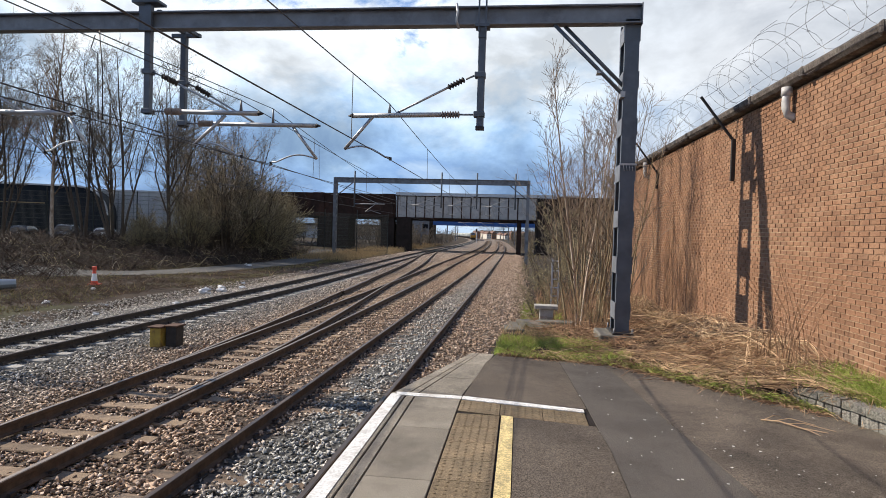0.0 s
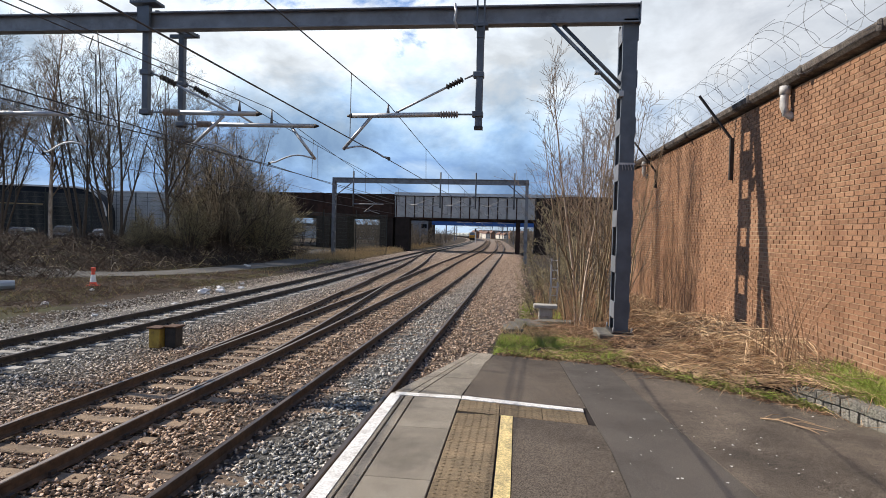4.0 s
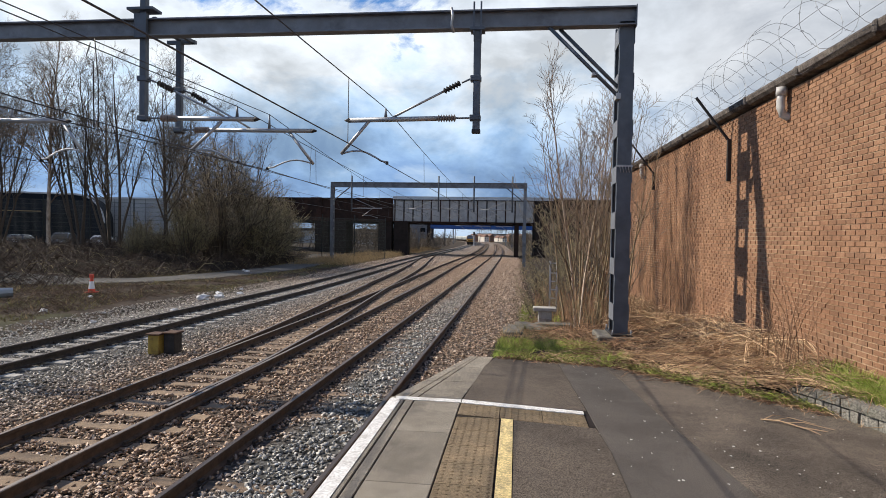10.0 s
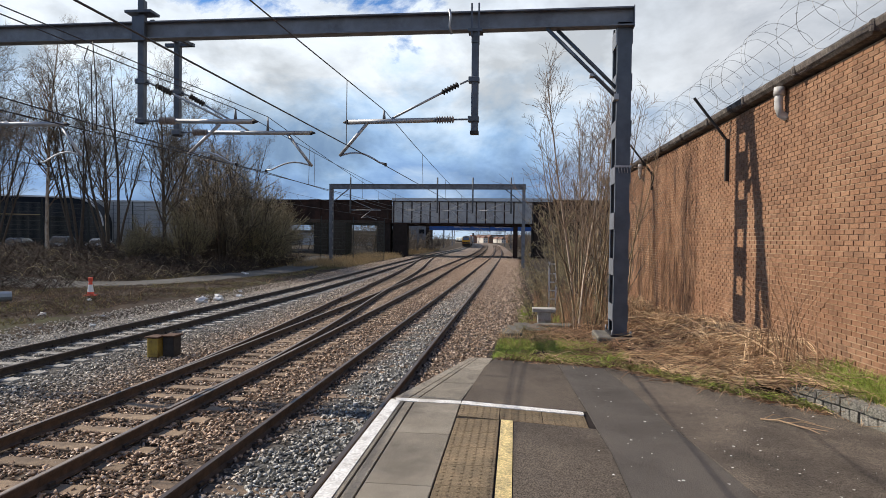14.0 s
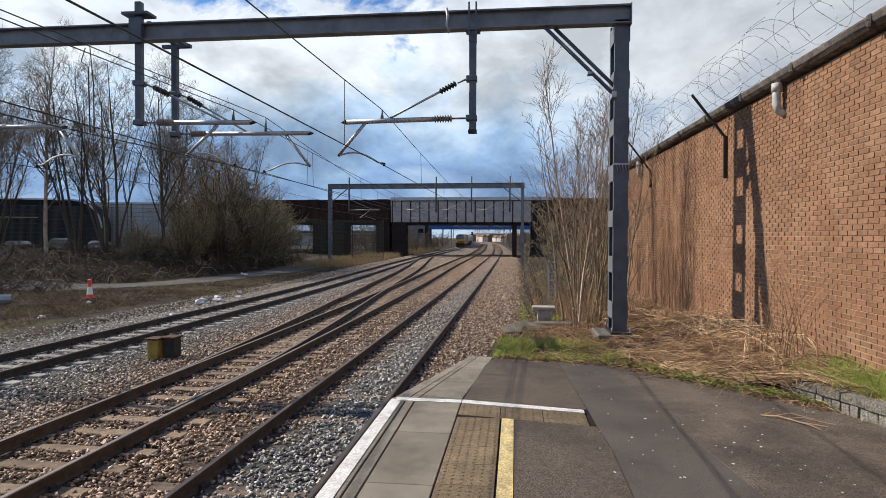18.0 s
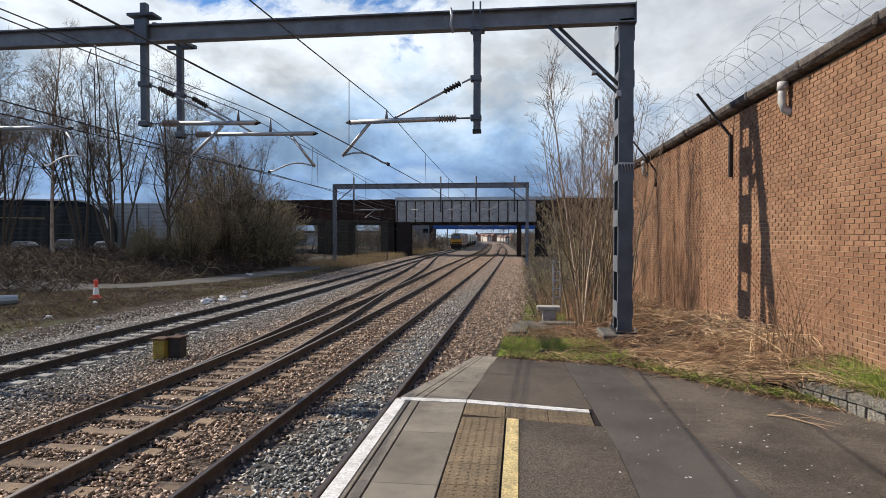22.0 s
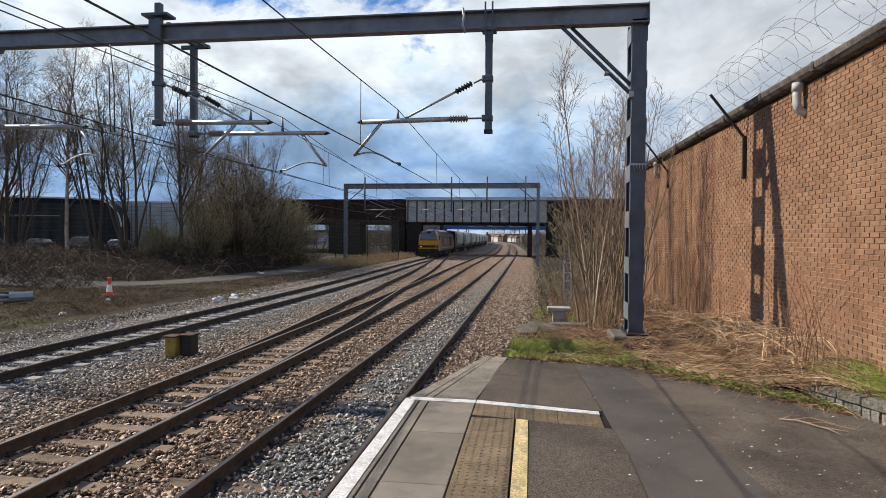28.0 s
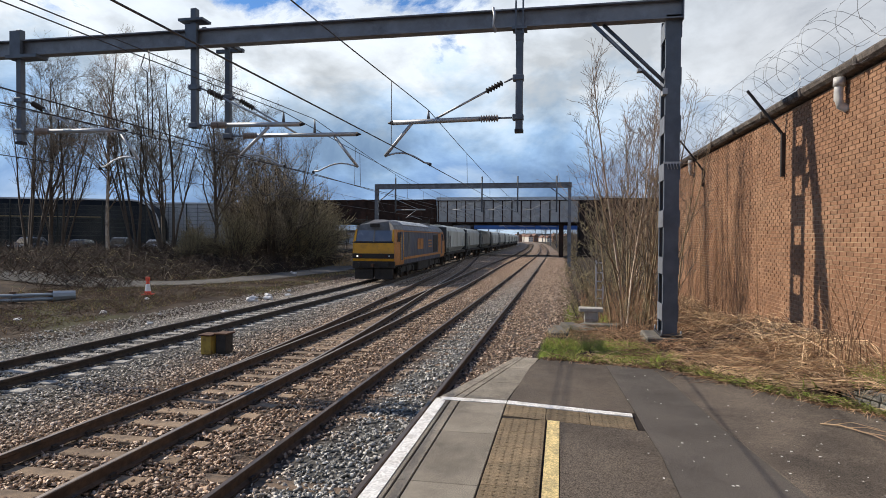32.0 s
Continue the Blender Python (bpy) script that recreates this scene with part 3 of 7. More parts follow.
def edge_x(y):
    return -1.33 if y < 6.55 else -1.33 + (y - 6.55) * (0.71 / 2.65)


bm = bmesh.new()
loop = [(-1.24, -30), (-1.24, 6.5), (-0.55, 9.12), (-0.28, 9.06), (1.45, 8.66), (2.27, 7.68), (2.95, 7.04), (3.56, 6.42), (3.72, 4.0), (3.95, -30)]
lo = [bm.verts.new((x, y, -0.5)) for x, y in loop]
hi = [bm.verts.new((x, y, PZ - 0.012)) for x, y in loop]
bm.faces.new(lo[::-1])
bm.faces.new(hi)
for k in range(len(loop)):
    bm.faces.new((lo[k], lo[(k + 1) % len(loop)], hi[(k + 1) % len(loop)], hi[k]))
platform = tagged(part("platform", bm, SOOT), "station platform end with asphalt surface and slab edge", "platform", kind="structure")


def sheet(name, loop, z0, z1, material, parent, label=""):
    bm = bmesh.new()
    lo = [bm.verts.new((x, y, z0)) for x, y in loop]
    hi = [bm.verts.new((x, y, z1)) for x, y in loop]
    bm.faces.new(hi)
    for k in range(len(loop)):
        bm.faces.new((lo[k], lo[(k + 1) % len(loop)], hi[(k + 1) % len(loop)], hi[k]))
    return part(name, bm, material, parent, label)


sheet("asphalt", [(-0.55, 6.62), (0.74, 6.42), (0.66, 7.9), (0.60, 8.85), (-0.28, 9.05), (-0.40, 8.5)], PZ - 0.01, PZ - 0.002, ASPHALT, platform, "rough worn asphalt")
sheet("asphalt", [(0.002, -30), (0.805, -30), (0.805, 5.2), (0.765, 5.83), (0.70, 5.838), (0.002, 5.955)], PZ - 0.01, PZ, ASPHALT, platform, "rough worn asphalt")
sheet("asphalt", [(1.95, -30), (3.95, -30), (3.72, 4.0), (3.56, 6.40), (2.95, 7.02), (2.27, 7.66), (1.45, 8.63), (1.212, 8.69), (1.33, 7.9), (1.50, 6.0), (1.72, 4.2), (1.85, 2.0)],
      PZ - 0.01, PZ + 0.003, ASPHALT2, platform, "brown worn asphalt")
sheet("asphalt", [(0.812, -30), (1.943, -30), (1.843, 2.0), (1.713, 4.2), (1.493, 6.0), (1.323, 7.9), (1.205, 8.69), (0.608, 8.845), (0.668, 7.9), (0.752, 6.4), (0.775, 5.83), (0.812, 5.2)],
      PZ - 0.01, PZ + 0.001, ASPHALT3, platform, "darker asphalt trench patch")
# edge of coarse brick below the coping
wall_face = thing("platform_wall", None, "dark brick platform wall under the coping", "platform wall", kind="structure")
part("wall_face", boxes((-1.28, -1.235, -30, 6.5, -0.4, PZ - 0.08)), SOOT, wall_face)

# painted lines
line_t = thing("platform_markings", None, "worn white and yellow painted platform lines", "markings", kind="structure")
sheet("white_line", [(-1.325, -10), (-1.205, -10), (-1.205, 6.46), (-1.30, 6.56), (-1.325, 6.52)], PZ, PZ + 0.005, WHITE, line_t, "white edge line")
sheet("white_line", [(-1.26, 6.50), (-0.56, 6.48), (-0.56, 6.60), (-1.28, 6.62)], PZ + 0.001, PZ + 0.006, WHITE, line_t, "white cross line")
sheet("white_line", [(-0.55, 6.47), (0.70, 6.25), (0.70, 6.36), (-0.55, 6.60)], PZ + 0.001, PZ + 0.009, WHITE, line_t, "white cross line on blistered paving")
sheet("yellow_line", [(-0.128, -10), (-0.004, -10), (-0.004, 5.955), (-0.118, 5.975)], PZ, PZ + 0.006, YELLOW, line_t, "cracked yellow line")

# ---- brick wall of the depot ----
def wall_x(y):
    return 3.95 - 0.018 * (y - 7.3)


W0, W1, WTOP = -12.0, 21.4, 4.95
wall = thing("wall_east", None, "long red brick wall with flush mortar joints", "wall", kind="structure")
bm = bmesh.new()
vs = [bm.verts.new((wall_x(y) + o, y, z)) for z in (0.2, WTOP) for y, o in ((W0, 0.006), (W1, 0.006), (W1, 0.35), (W0, 0.35))]
for q in ((0, 1, 2, 3), (4, 5, 6, 7), (0, 1, 5, 4), (1, 2, 6, 5), (2, 3, 7, 6), (3, 0, 4, 7)):
    bm.faces.new([vs[i] for i in q])
bmesh.ops.recalc_face_normals(bm, faces=bm.faces)
part("mortar", bm, MORTAR, wall, "pale mortar bed")
# body of the depot behind the wall, with its low roof
depot = thing("depot_building", None, "brick depot building with a low sheeted roof", "building")
part("wall", boxes((4.35, 26, -12, 21.3, 0.0, WTOP - 0.03)), BRICK, depot)
bm = bmesh.new()
v = [bm.verts.new(p) for p in ((4.2, -12, 5.0), (15, -12, 6.2), (26, -12, 5.0), (4.0, 21.4, 5.0), (15, 21.4, 6.2), (26, 21.4, 5.0))]
bm.faces.new((v[0], v[1], v[4], v[3]))
bm.faces.new((v[1], v[2], v[5], v[4]))
part("roof", bm, GUTTER, depot)


# ---- overhead line ----
YG = 11.4
POST_X = 1.88


def channel(bm, x0, x1, y0, y1, z0, z1, dy0=0.0, web=0.012):
    """An upright C-section, its foot shifted by dy0 against its head."""
    sec = [(x0, y0), (x1, y0), (x1, y1), (x1 - web, y1), (x1 - web, y0 + web), (x0 + web, y0 + web), (x0 + web, y1), (x0, y1)]
    lo = [bm.verts.new((x, y + dy0, z0)) for x, y in sec]
    hi = [bm.verts.new((x, y, z1)) for x, y in sec]
    for k in range(8):
        bm.faces.new((lo[k], lo[(k + 1) % 8], hi[(k + 1) % 8], hi[k]))
    bm.faces.new(lo[::-1])
    bm.faces.new(hi)


def i_beam(x0, x1, y, z0, z1, half, fl, web):
    """A level I-section running along x."""
    sec = [(-half, z0), (half, z0), (half, z0 + fl), (web, z0 + fl), (web, z1 - fl), (half, z1 - fl), (half, z1), (-half, z1), (-half, z1 - fl), (-web, z1 - fl), (-web, z0 + fl), (-half, z0 + fl)]
    bm = bmesh.new()
    a = [bm.verts.new((x0, y + u, z)) for u, z in sec]
    b = [bm.verts.new((x1, y + u, z)) for u, z in sec]
    for k in range(12):
        bm.faces.new((a[k], a[(k + 1) % 12], b[(k + 1) % 12], b[k]))
    bm.faces.new(a[::-1])
    bm.faces.new(b)
    bmesh.ops.recalc_face_normals(bm, faces=bm.faces)
    return bm


def insulator(parent, a, b, r=0.055, sheds=7, material=None):
    """A ribbed insulator between two points."""
    a, b = Vector(a), Vector(b)
    n = sheds * 2 + 1
    pts = [a.lerp(b, i / (n - 1)) for i in range(n)]
    bm = bmesh.new()
    tube(bm, pts, [r if i % 2 else r * 0.45 for i in range(n)], 10)
    return part("insulator", bm, material or PORC, parent, "ribbed brown insulator")


def rods(name, parent, runs, material, label="", n=8):
    bm = bmesh.new()
    for pts, r in runs:
        tube(bm, pts, r, n)
    return part(name, bm, material, parent, label, smooth=True)


gantry = thing("overhead_line_gantry", None, "grey steel portal gantry spanning the tracks with drop tubes", "gantry", "overhead line gantries")
# battened mast beside the platform: a raking front channel and an upright rear one
for y0, y1 in ((11.40, 11.50), (11.92, 11.82)):
    bm = bmesh.new()
    channel(bm, 1.76, 2.01, y0, y1, 1.02, 6.62, 0.0, 0.012 if y1 > y0 else -0.012)
    bmesh.ops.recalc_face_normals(bm, faces=bm.faces)
    part("mast_channel", bm, STEEL_DK, gantry)
for i in range(7):
    z = 1.25 + i * 0.83
    for x in (1.752, 2.018):
        # battens facing the sun get paler steel, sunlight painted as colour
        part("batten", boxes((x - 0.006, x + 0.006, 11.39, 11.93, z, z + 0.30)), STEEL if x < 1.9 else STEEL_DK, gantry, "steel batten plate")
part("clamp_band", boxes((1.735, 2.035, 11.375, 11.39, 4.02, 4.055)), ALU, gantry, "bright clamp band")
rods("sign_fringe", gantry, [(((1.80 + i * 0.05, 11.38, 4.04), (1.82 + i * 0.05, 11.37, 3.92)), 0.006) for i in range(5)], ALU)
part("foot_plate", boxes((1.70, 2.08, 11.25, 12.05, 0.985, 1.02), bevel=0.008), IRON, gantry)
for x in (1.73, 2.05):
    for y in (11.27, 12.03):
        rods("anchor_bolt", gantry, [(((x, y, 1.0), (x, y, 1.10)), 0.018)], STEEL)
part("concrete_base", boxes((1.47, 2.12, 11.2, 12.1, 0.4, 0.985), bevel=0.02), CONC, gantry, "weathered concrete foundation block")
# portal beam: broad I-section
part("portal_beam", i_beam(-14.6, 2.02, 11.41, 6.53, 6.865, 0.11, 0.025, 0.010), STEEL, gantry, "grey steel I-beam")
part("end_plate", boxes((2.02, 2.035, 11.28, 11.54, 6.50, 6.88)), STEEL, gantry)
rods("knee_brace", gantry, [(((0.50, 11.36, 6.53), (1.76, 11.36, 5.26)), 0.035)], STEEL_DK, "diagonal knee brace", 6)
rods("knee_brace", gantry, [(((0.70, 11.48, 6.53), (1.78, 11.48, 5.44)), 0.035)], STEEL_DK, "diagonal knee brace", 6)
part("brace_spacer", boxes((1.28, 1.38, 11.33, 11.51, 5.65, 5.70)), ALU, gantry)
part("brace_spacer", boxes((1.70, 1.78, 11.30, 11.52, 5.22, 5.32)), ALU, gantry)
for y in (11.25, 11.55):
    part("mast_channel", boxes((-14.75, -14.45, y, y + 0.1, -0.3, 6.6)), STEEL_DK, gantry)


def drop_tube(parent, x, y, z0, z1, r=0.065):
    bm = boxes((x - r, x + r, y - r, y + r, z0, z1), bevel=0.012)
    d = part("drop_tube", bm, STEEL_DK, parent)
    part("end_cap", boxes((x - r - 0.012, x + r + 0.012, y - r - 0.012, y + r + 0.012, z0 - 0.03, z0 + 0.03)), IRON, d)
    return d


def cantilever(parent, y, x0, z, side, tip, knee, foot, mid_, reg, stay_z, msg):
    """A registration arm: insulator and horizontal tube out of a drop tube, an inclined stay, a hook and a curved steady arm."""
    s = side
    for zz in (z, stay_z):
        part("bracket", boxes((x0 - 0.10, x0 + 0.10, y - 0.09, y + 0.09, zz - 0.05, zz + 0.05), bevel=0.01), STEEL_DK, parent)
    rods("pin", parent, [(((x0 + s * 0.09, y, z), (x0 + s * 0.38, y, z)), 0.018)], STEEL)
    rods("pin", parent, [(((x0 + s * 0.09, y, stay_z), (x0 + s * 0.26, y, stay_z - 0.07)), 0.018)], STEEL)
    insulator(parent, (x0 + s * 0.36, y, z), (x0 + s * 0.70, y, z - 0.005), 0.075)
    rods("register_tube", parent, [(((x0 + s * 0.70, y, z - 0.005), (tip, y, z - 0.03)), 0.047)], ALU, "aluminium register tube")
    rods("tube_end", parent, [(((tip, y, z - 0.03), (tip + s * 0.10, y, z - 0.035)), [0.05, 0.012])], IRON, "black tapered end cap")
    a, b = Vector((x0 + s * 0.26, y, stay_z - 0.06)), Vector((msg, y, z + 0.03))
    insulator(parent, a.lerp(b, 0.02), a.lerp(b, 0.26), 0.062, 6, IRON)
    rods("stay_tube", parent, [((a.lerp(b, 0.24), b), 0.022)], ALU, "inclined stay tube")
    rods("messenger_support", parent, [(((mid_[0], y, z), (mid_[0], y, mid_[1])), [0.035, 0.014])], STEEL, "messenger wire support")
    rods("drop_arm", parent, [(((knee[0], y, knee[1]), (foot[0], y, foot[1])), 0.032)], ALU, "sloping drop arm")
    n = 9
    pts = []
    for i in range(n):
        u = i / (n - 1)
        p = Vector((foot[0], y, foot[1])).lerp(Vector((reg[0], y, reg[1])), u)
        p.z += 0.12 * math.sin(math.pi * min(1, u * 1.15))
        pts.append(p)
    rods("steady_arm", parent, [(pts, 0.017)], ALU, "curved steady arm")
    part("wire_clip", boxes((reg[0] - 0.02, reg[0] + 0.02, y - 0.03, y + 0.03, reg[1] - 0.05, reg[1] + 0.01)), IRON, parent)


drop_tube(gantry, -0.79, YG, 4.66, 6.53)
part("hanger_clamp", boxes((-0.92, -0.66, 11.27, 11.55, 6.49, 6.545), (-0.87, -0.84, 11.28, 11.31, 6.4, 7.0), (-0.74, -0.71, 11.28, 11.31, 6.4, 7.0), (-0.86, -0.72, 11.32, 11.48, 6.3, 6.5)), STEEL_DK, gantry)
rods("cable_loop", gantry, [(((-1.27, 11.29, 6.9), (-1.24, 11.27, 6.75), (-1.27, 11.27, 6.6), (-1.22, 11.29, 6.45)), 0.025)], ALU)
cantilever(gantry, YG, -0.81, 4.91, -1, -3.18, (-2.80, 4.87), (-3.34, 4.245), (-2.49, 5.10), (-2.45, 4.095), 5.63, -2.34)
drop_tube(gantry, -7.345, YG, 4.92, 7.30)
part("hanger_clamp", boxes((-7.62, -7.08, 11.24, 11.56, 7.02, 7.07), (-7.47, -7.22, 11.25, 11.32, 6.48, 6.95)), STEEL_DK, gantry)
cantilever(gantry, YG, -7.345, 4.94, 1, -5.06, (-5.73, 4.87), (-6.39, 4.275), (-5.415, 5.16), (-5.385, 4.10), 5.71, -5.68)
drop_tube(gantry, -7.47, 12.9, 4.92, 6.98)
part("outrigger", boxes((-7.52, -7.42, 11.42, 13.05, 6.93, 7.0), (-7.75, -7.10, 12.85, 12.95, 6.86, 6.93), (-7.20, -7.12, 11.42, 12.95, 6.86, 6.93)), STEEL_DK, gantry)
cantilever(gantry, 12.9, -7.47, 4.975, 1, -4.42, (-4.94, 4.92), (-4.39, 4.23), (-5.39, 5.30), (-5.42, 4.145), 5.85, -5.83)
drop_tube(gantry, -11.49, YG, 4.68, 7.1)
part("hanger_clamp", boxes((-11.72, -10.95, 11.24, 11.56, 6.47, 6.54), (-11.62, -11.36, 11.25, 11.32, 6.48, 7.05)), STEEL_DK, gantry)
cantilever(gantry, YG, -11.49, 4.925, 1, -8.98, (-9.08, 4.86), (-8.64, 4.275), (-10.2, 5.15), (-9.54, 4.13), 5.60, -10.1)


# second portal before the bridge, and those beyond it
def portal(y, x0, x1, zt, drops, label):
    p = thing("overhead_line_gantry", None, label, "gantry", "overhead line gantries")
    for x in (x0, x1):
        bm = boxes((x - 0.16, x + 0.16, y - 0.30, y - 0.24, -0.3, zt), (x - 0.16, x + 0.16, y + 0.24, y + 0.30, -0.3, zt))
        for i in range(int(zt / 0.9)):
            box(bm, x - 0.16, x - 0.145, y - 0.3, y + 0.3, 0.6 + i * 0.9, 0.85 + i * 0.9)
            box(bm, x + 0.145, x + 0.16, y - 0.3, y + 0.3, 0.6 + i * 0.9, 0.85 + i * 0.9)
        part("mast", bm, STEEL, p)
    part("portal_beam", i_beam(x0 - 0.2, x1 + 0.2, y, zt - 0.5, zt + 0.06, 0.15, 0.06, 0.03), STEEL, p)
    for x, s in ((x0, 1), (x1, -1)):
        rods("knee_brace", p, [(((x, y, zt - 2.0), (x + s * 2.0, y, zt - 0.4)), 0.06)], STEEL, "", 6)
    for x, s in drops:
        rods("drop_tube", p, [(((x, y, zt - 3.0), (x, y, zt + 0.75)), 0.085)], STEEL_DK, "", 6)
        rods("register_tube", p, [(((x, y, zt - 2.75), (x + s * 3.3, y, zt - 2.72)), 0.06), (((x, y, zt - 1.6), (x + s * 2.6, y, zt - 2.7)), 0.03)], ALU_F, "", 6)
        rods("steady_arm", p, [(((x + s * 2.3, y, zt - 2.75), (x + s * 1.2, y, zt - 3.55), (x + s * 1.9, y, zt - 3.45), (x + s * 2.9, y, zt - 3.75)), 0.03)], ALU_F, "", 6)
    return p


portal(64.65, -19.8, 0.75, 8.40, ((-17.7, 1), (-8.3, -1), (-4.56, -1), (-0.56, -1)), "distant grey portal gantry standing before the road bridge")
portal(128, -20.5, 1.2, 7.9, ((-9.5, -1), (-5.5, -1), (-1.0, -1)), "distant grey portal gantry beyond the bridge")
portal(188, -22, -1.5, 7.9, ((-12.0, -1), (-8.0, -1), (-3.2, -1)), "distant grey portal gantry beyond the bridge")
portal(252, -26, -4.5, 7.9, ((-14.5, -1), (-10.5, -1), (-6.0, -1)), "distant grey portal gantry beyond the bridge")
portal(330, -33, -8.5, 7.9, ((-20, -1), (-15, -1), (-10.5, -1)), "distant grey portal gantry beyond the bridge")


# ---- wires ----
def contact(name, supports, r, label):
    """A contact wire through its supports (x, y, z)."""
    t = thing(name, None, label, "wire", "overhead wires")
    bm = bmesh.new()
    tube(bm, supports, r, 5)
    part("contact_wire", bm, WIRE, t)
    return t


def messenger(t, supports, sag, low, r=0.008):
    """The messenger wire above, sagging from support to support, with droppers to the contact wire (low: x(y), z(y))."""
    bm = bmesh.new()
    pts = []
    for (x0, y0, z0), (x1, y1, z1) in zip(supports, supports[1:]):
        n = 14
        for i in range(n):
            u = i / n
            pts.append((x0 + (x1 - x0) * u, y0 + (y1 - y0) * u, z0 + (z1 - z0) * u - sag * 4 * u * (1 - u)))
    pts.append(supports[-1])
    tube(bm, pts, r, 5)
    part("messenger_wire", bm, WIRE, t)
    ys = np.array([p[1] for p in pts])
    xs, zs = np.array([p[0] for p in pts]), np.array([p[2] for p in pts])
    ly = np.array([p[1] for p in low])
    for y in (8.9, 16.5, 22.5, 30.0, 38, 45, 52, 58, 71, 78, 84):
        a = (float(np.interp(y, ys, xs)), y, float(np.interp(y, ys, zs)))
        b = (float(np.interp(y, ly, [p[0] for p in low])), y, float(np.interp(y, ly, [p[2] for p in low])))
        if a[2] > b[2] + 0.05:
            bm = bmesh.new()
            tube(bm, (a, b), 0.006, 4)
            part("dropper", bm, WIRE, t)


def wire_line(label, c, m, sag=0.55):
    t = contact("overhead_wire", c, 0.0085, label)
    messenger(t, m, sag, c)


wire_line("dark contact and messenger wires over the platform line",
          [(-3.6, -50, 4.3), (-2.64, 3.4, 4.1), (-2.45, 11.4, 4.055), (-3.15, 64.65, 4.55), (-3.0, 96, 4.35), (-3.6, 128, 4.5), (-5.6, 188, 4.5), (-8.2, 252, 4.5)],
          [(-2.9, -50, 5.3), (-2.49, 11.4, 5.10), (-3.0, 64.65, 5.75), (-3.0, 96, 4.62), (-3.6, 128, 5.3), (-5.6, 188, 5.3), (-8.2, 252, 5.3)])
wire_line("dark contact and messenger wires over the middle line",
          [(-3.6, -50, 4.2), (-5.22, 6.0, 4.08), (-5.385, 11.4, 4.06), (-6.9, 64.65, 4.55), (-6.8, 96, 4.35), (-7.2, 128, 4.5), (-9.6, 188, 4.5), (-12.4, 252, 4.5)],
          [(-5.4, -50, 5.4), (-5.415, 11.4, 5.16), (-6.9, 64.65, 5.75), (-6.8, 96, 4.62), (-7.2, 128, 5.3), (-9.6, 188, 5.3), (-12.4, 252, 5.3)])
wire_line("overlapping contact and messenger wires over the turnout",
          [(-7.5, -50, 4.3), (-5.93, 6.5, 4.12), (-5.42, 12.9, 4.10), (-9.6, 64.65, 4.7), (-13.0, 96, 4.4)],
          [(-5.9, -50, 5.5), (-5.39, 12.9, 5.30), (-9.6, 64.65, 5.8), (-13.0, 96, 4.6)])
wire_line("dark contact and messenger wires over the farther line",
          [(-10.6, -50, 4.3), (-9.6, 11.4, 4.09), (-12.6, 64.65, 4.6), (-13.6, 96, 4.4), (-14.2, 128, 4.5), (-16, 188, 4.5)],
          [(-10.6, -50, 5.3), (-10.2, 11.4, 5.15), (-12.6, 64.65, 5.75), (-13.6, 96, 4.62), (-14.2, 128, 5.3), (-16, 188, 5.3)])
jump = thing("jumper_cables", None, "pair of dark jumper cables hanging between overhead wires", "cable")
rods("cable", jump, [(((-5.60, 7.6, 5.25), (-5.56, 7.62, 4.7), (-5.54, 7.6, 4.08)), 0.008), (((-5.66, 7.6, 5.2), (-5.72, 7.6, 5.02), (-5.62, 7.6, 4.95), (-5.60, 7.6, 4.08)), 0.008)], WIRE, "", 5)

# ---- road bridge across the line ----
BY = 95.2
bridge = thing("road_bridge", None, "road bridge with silver panelled girder and sooty side spans", "bridge")
# main girder, silver sheets between dark ribs
part("girder_web", boxes((-19.35, 9.0, BY + 0.10, BY + 0.4, 5.10, 8.45)), PANEL, bridge, "silver grey girder face")
part("girder_flange", boxes((-19.4, 9.0, BY - 0.18, BY + 0.55, 4.98, 5.14)), DKIRON, bridge, "dark lower flange")
part("parapet", boxes((-19.4, 9.0, BY - 0.06, BY + 0.25, 8.52, 9.02)), PANEL_T, bridge, "pale blue parapet sheet")
part("girder_flange", boxes((-19.4, 9.0, BY - 0.12, BY + 0.5, 8.42, 8.52)), DKIRON, bridge, "dark upper flange")
for i in range(20):
    x = -19.1 + i * 1.44
    part("panel_rib", boxes((x - 0.07, x + 0.07, BY + 0.0, BY + 0.10, 5.14, 8.42)), DKIRON, bridge)
for i in range(19):
    x = -19.1 + i * 1.44
    part("panel", boxes((x + 0.10, x + 1.34, BY + 0.06, BY + 0.098, 5.2, 8.36), bevel=0.01), PANEL, bridge)
# sooty side span
part("side_girder", boxes((-46, -19.45, BY - 0.1, BY + 0.4, 5.0, 8.45)), DKIRON, bridge, "sooty riveted side girder")
part("side_coping", boxes((-46, -19.45, BY - 0.25, BY + 0.5, 8.45, 8.68)), DKIRON, bridge)
for i in range(10):
    x = -45 + i * 2.7
    part("girder_stiffener", boxes((x - 0.08, x + 0.08, BY - 0.22, BY - 0.1, 5.05, 8.45)), DKIRON, bridge)
for x in (-31.8, -20.6):
    part("pilaster", boxes((x - 0.9, x + 0.9, BY - 0.35, BY + 0.5, 5.0, 8.72), bevel=0.03), DKIRON, bridge)
part("deck", boxes((-46, 14, BY + 0.4, BY + 13, 5.0, 6.6)), DKIRON, bridge, "dark underside of the deck")
part("girder_web", boxes((-46, 14, BY + 13, BY + 13.3, 4.9, 8.5)), DKIRON, bridge)
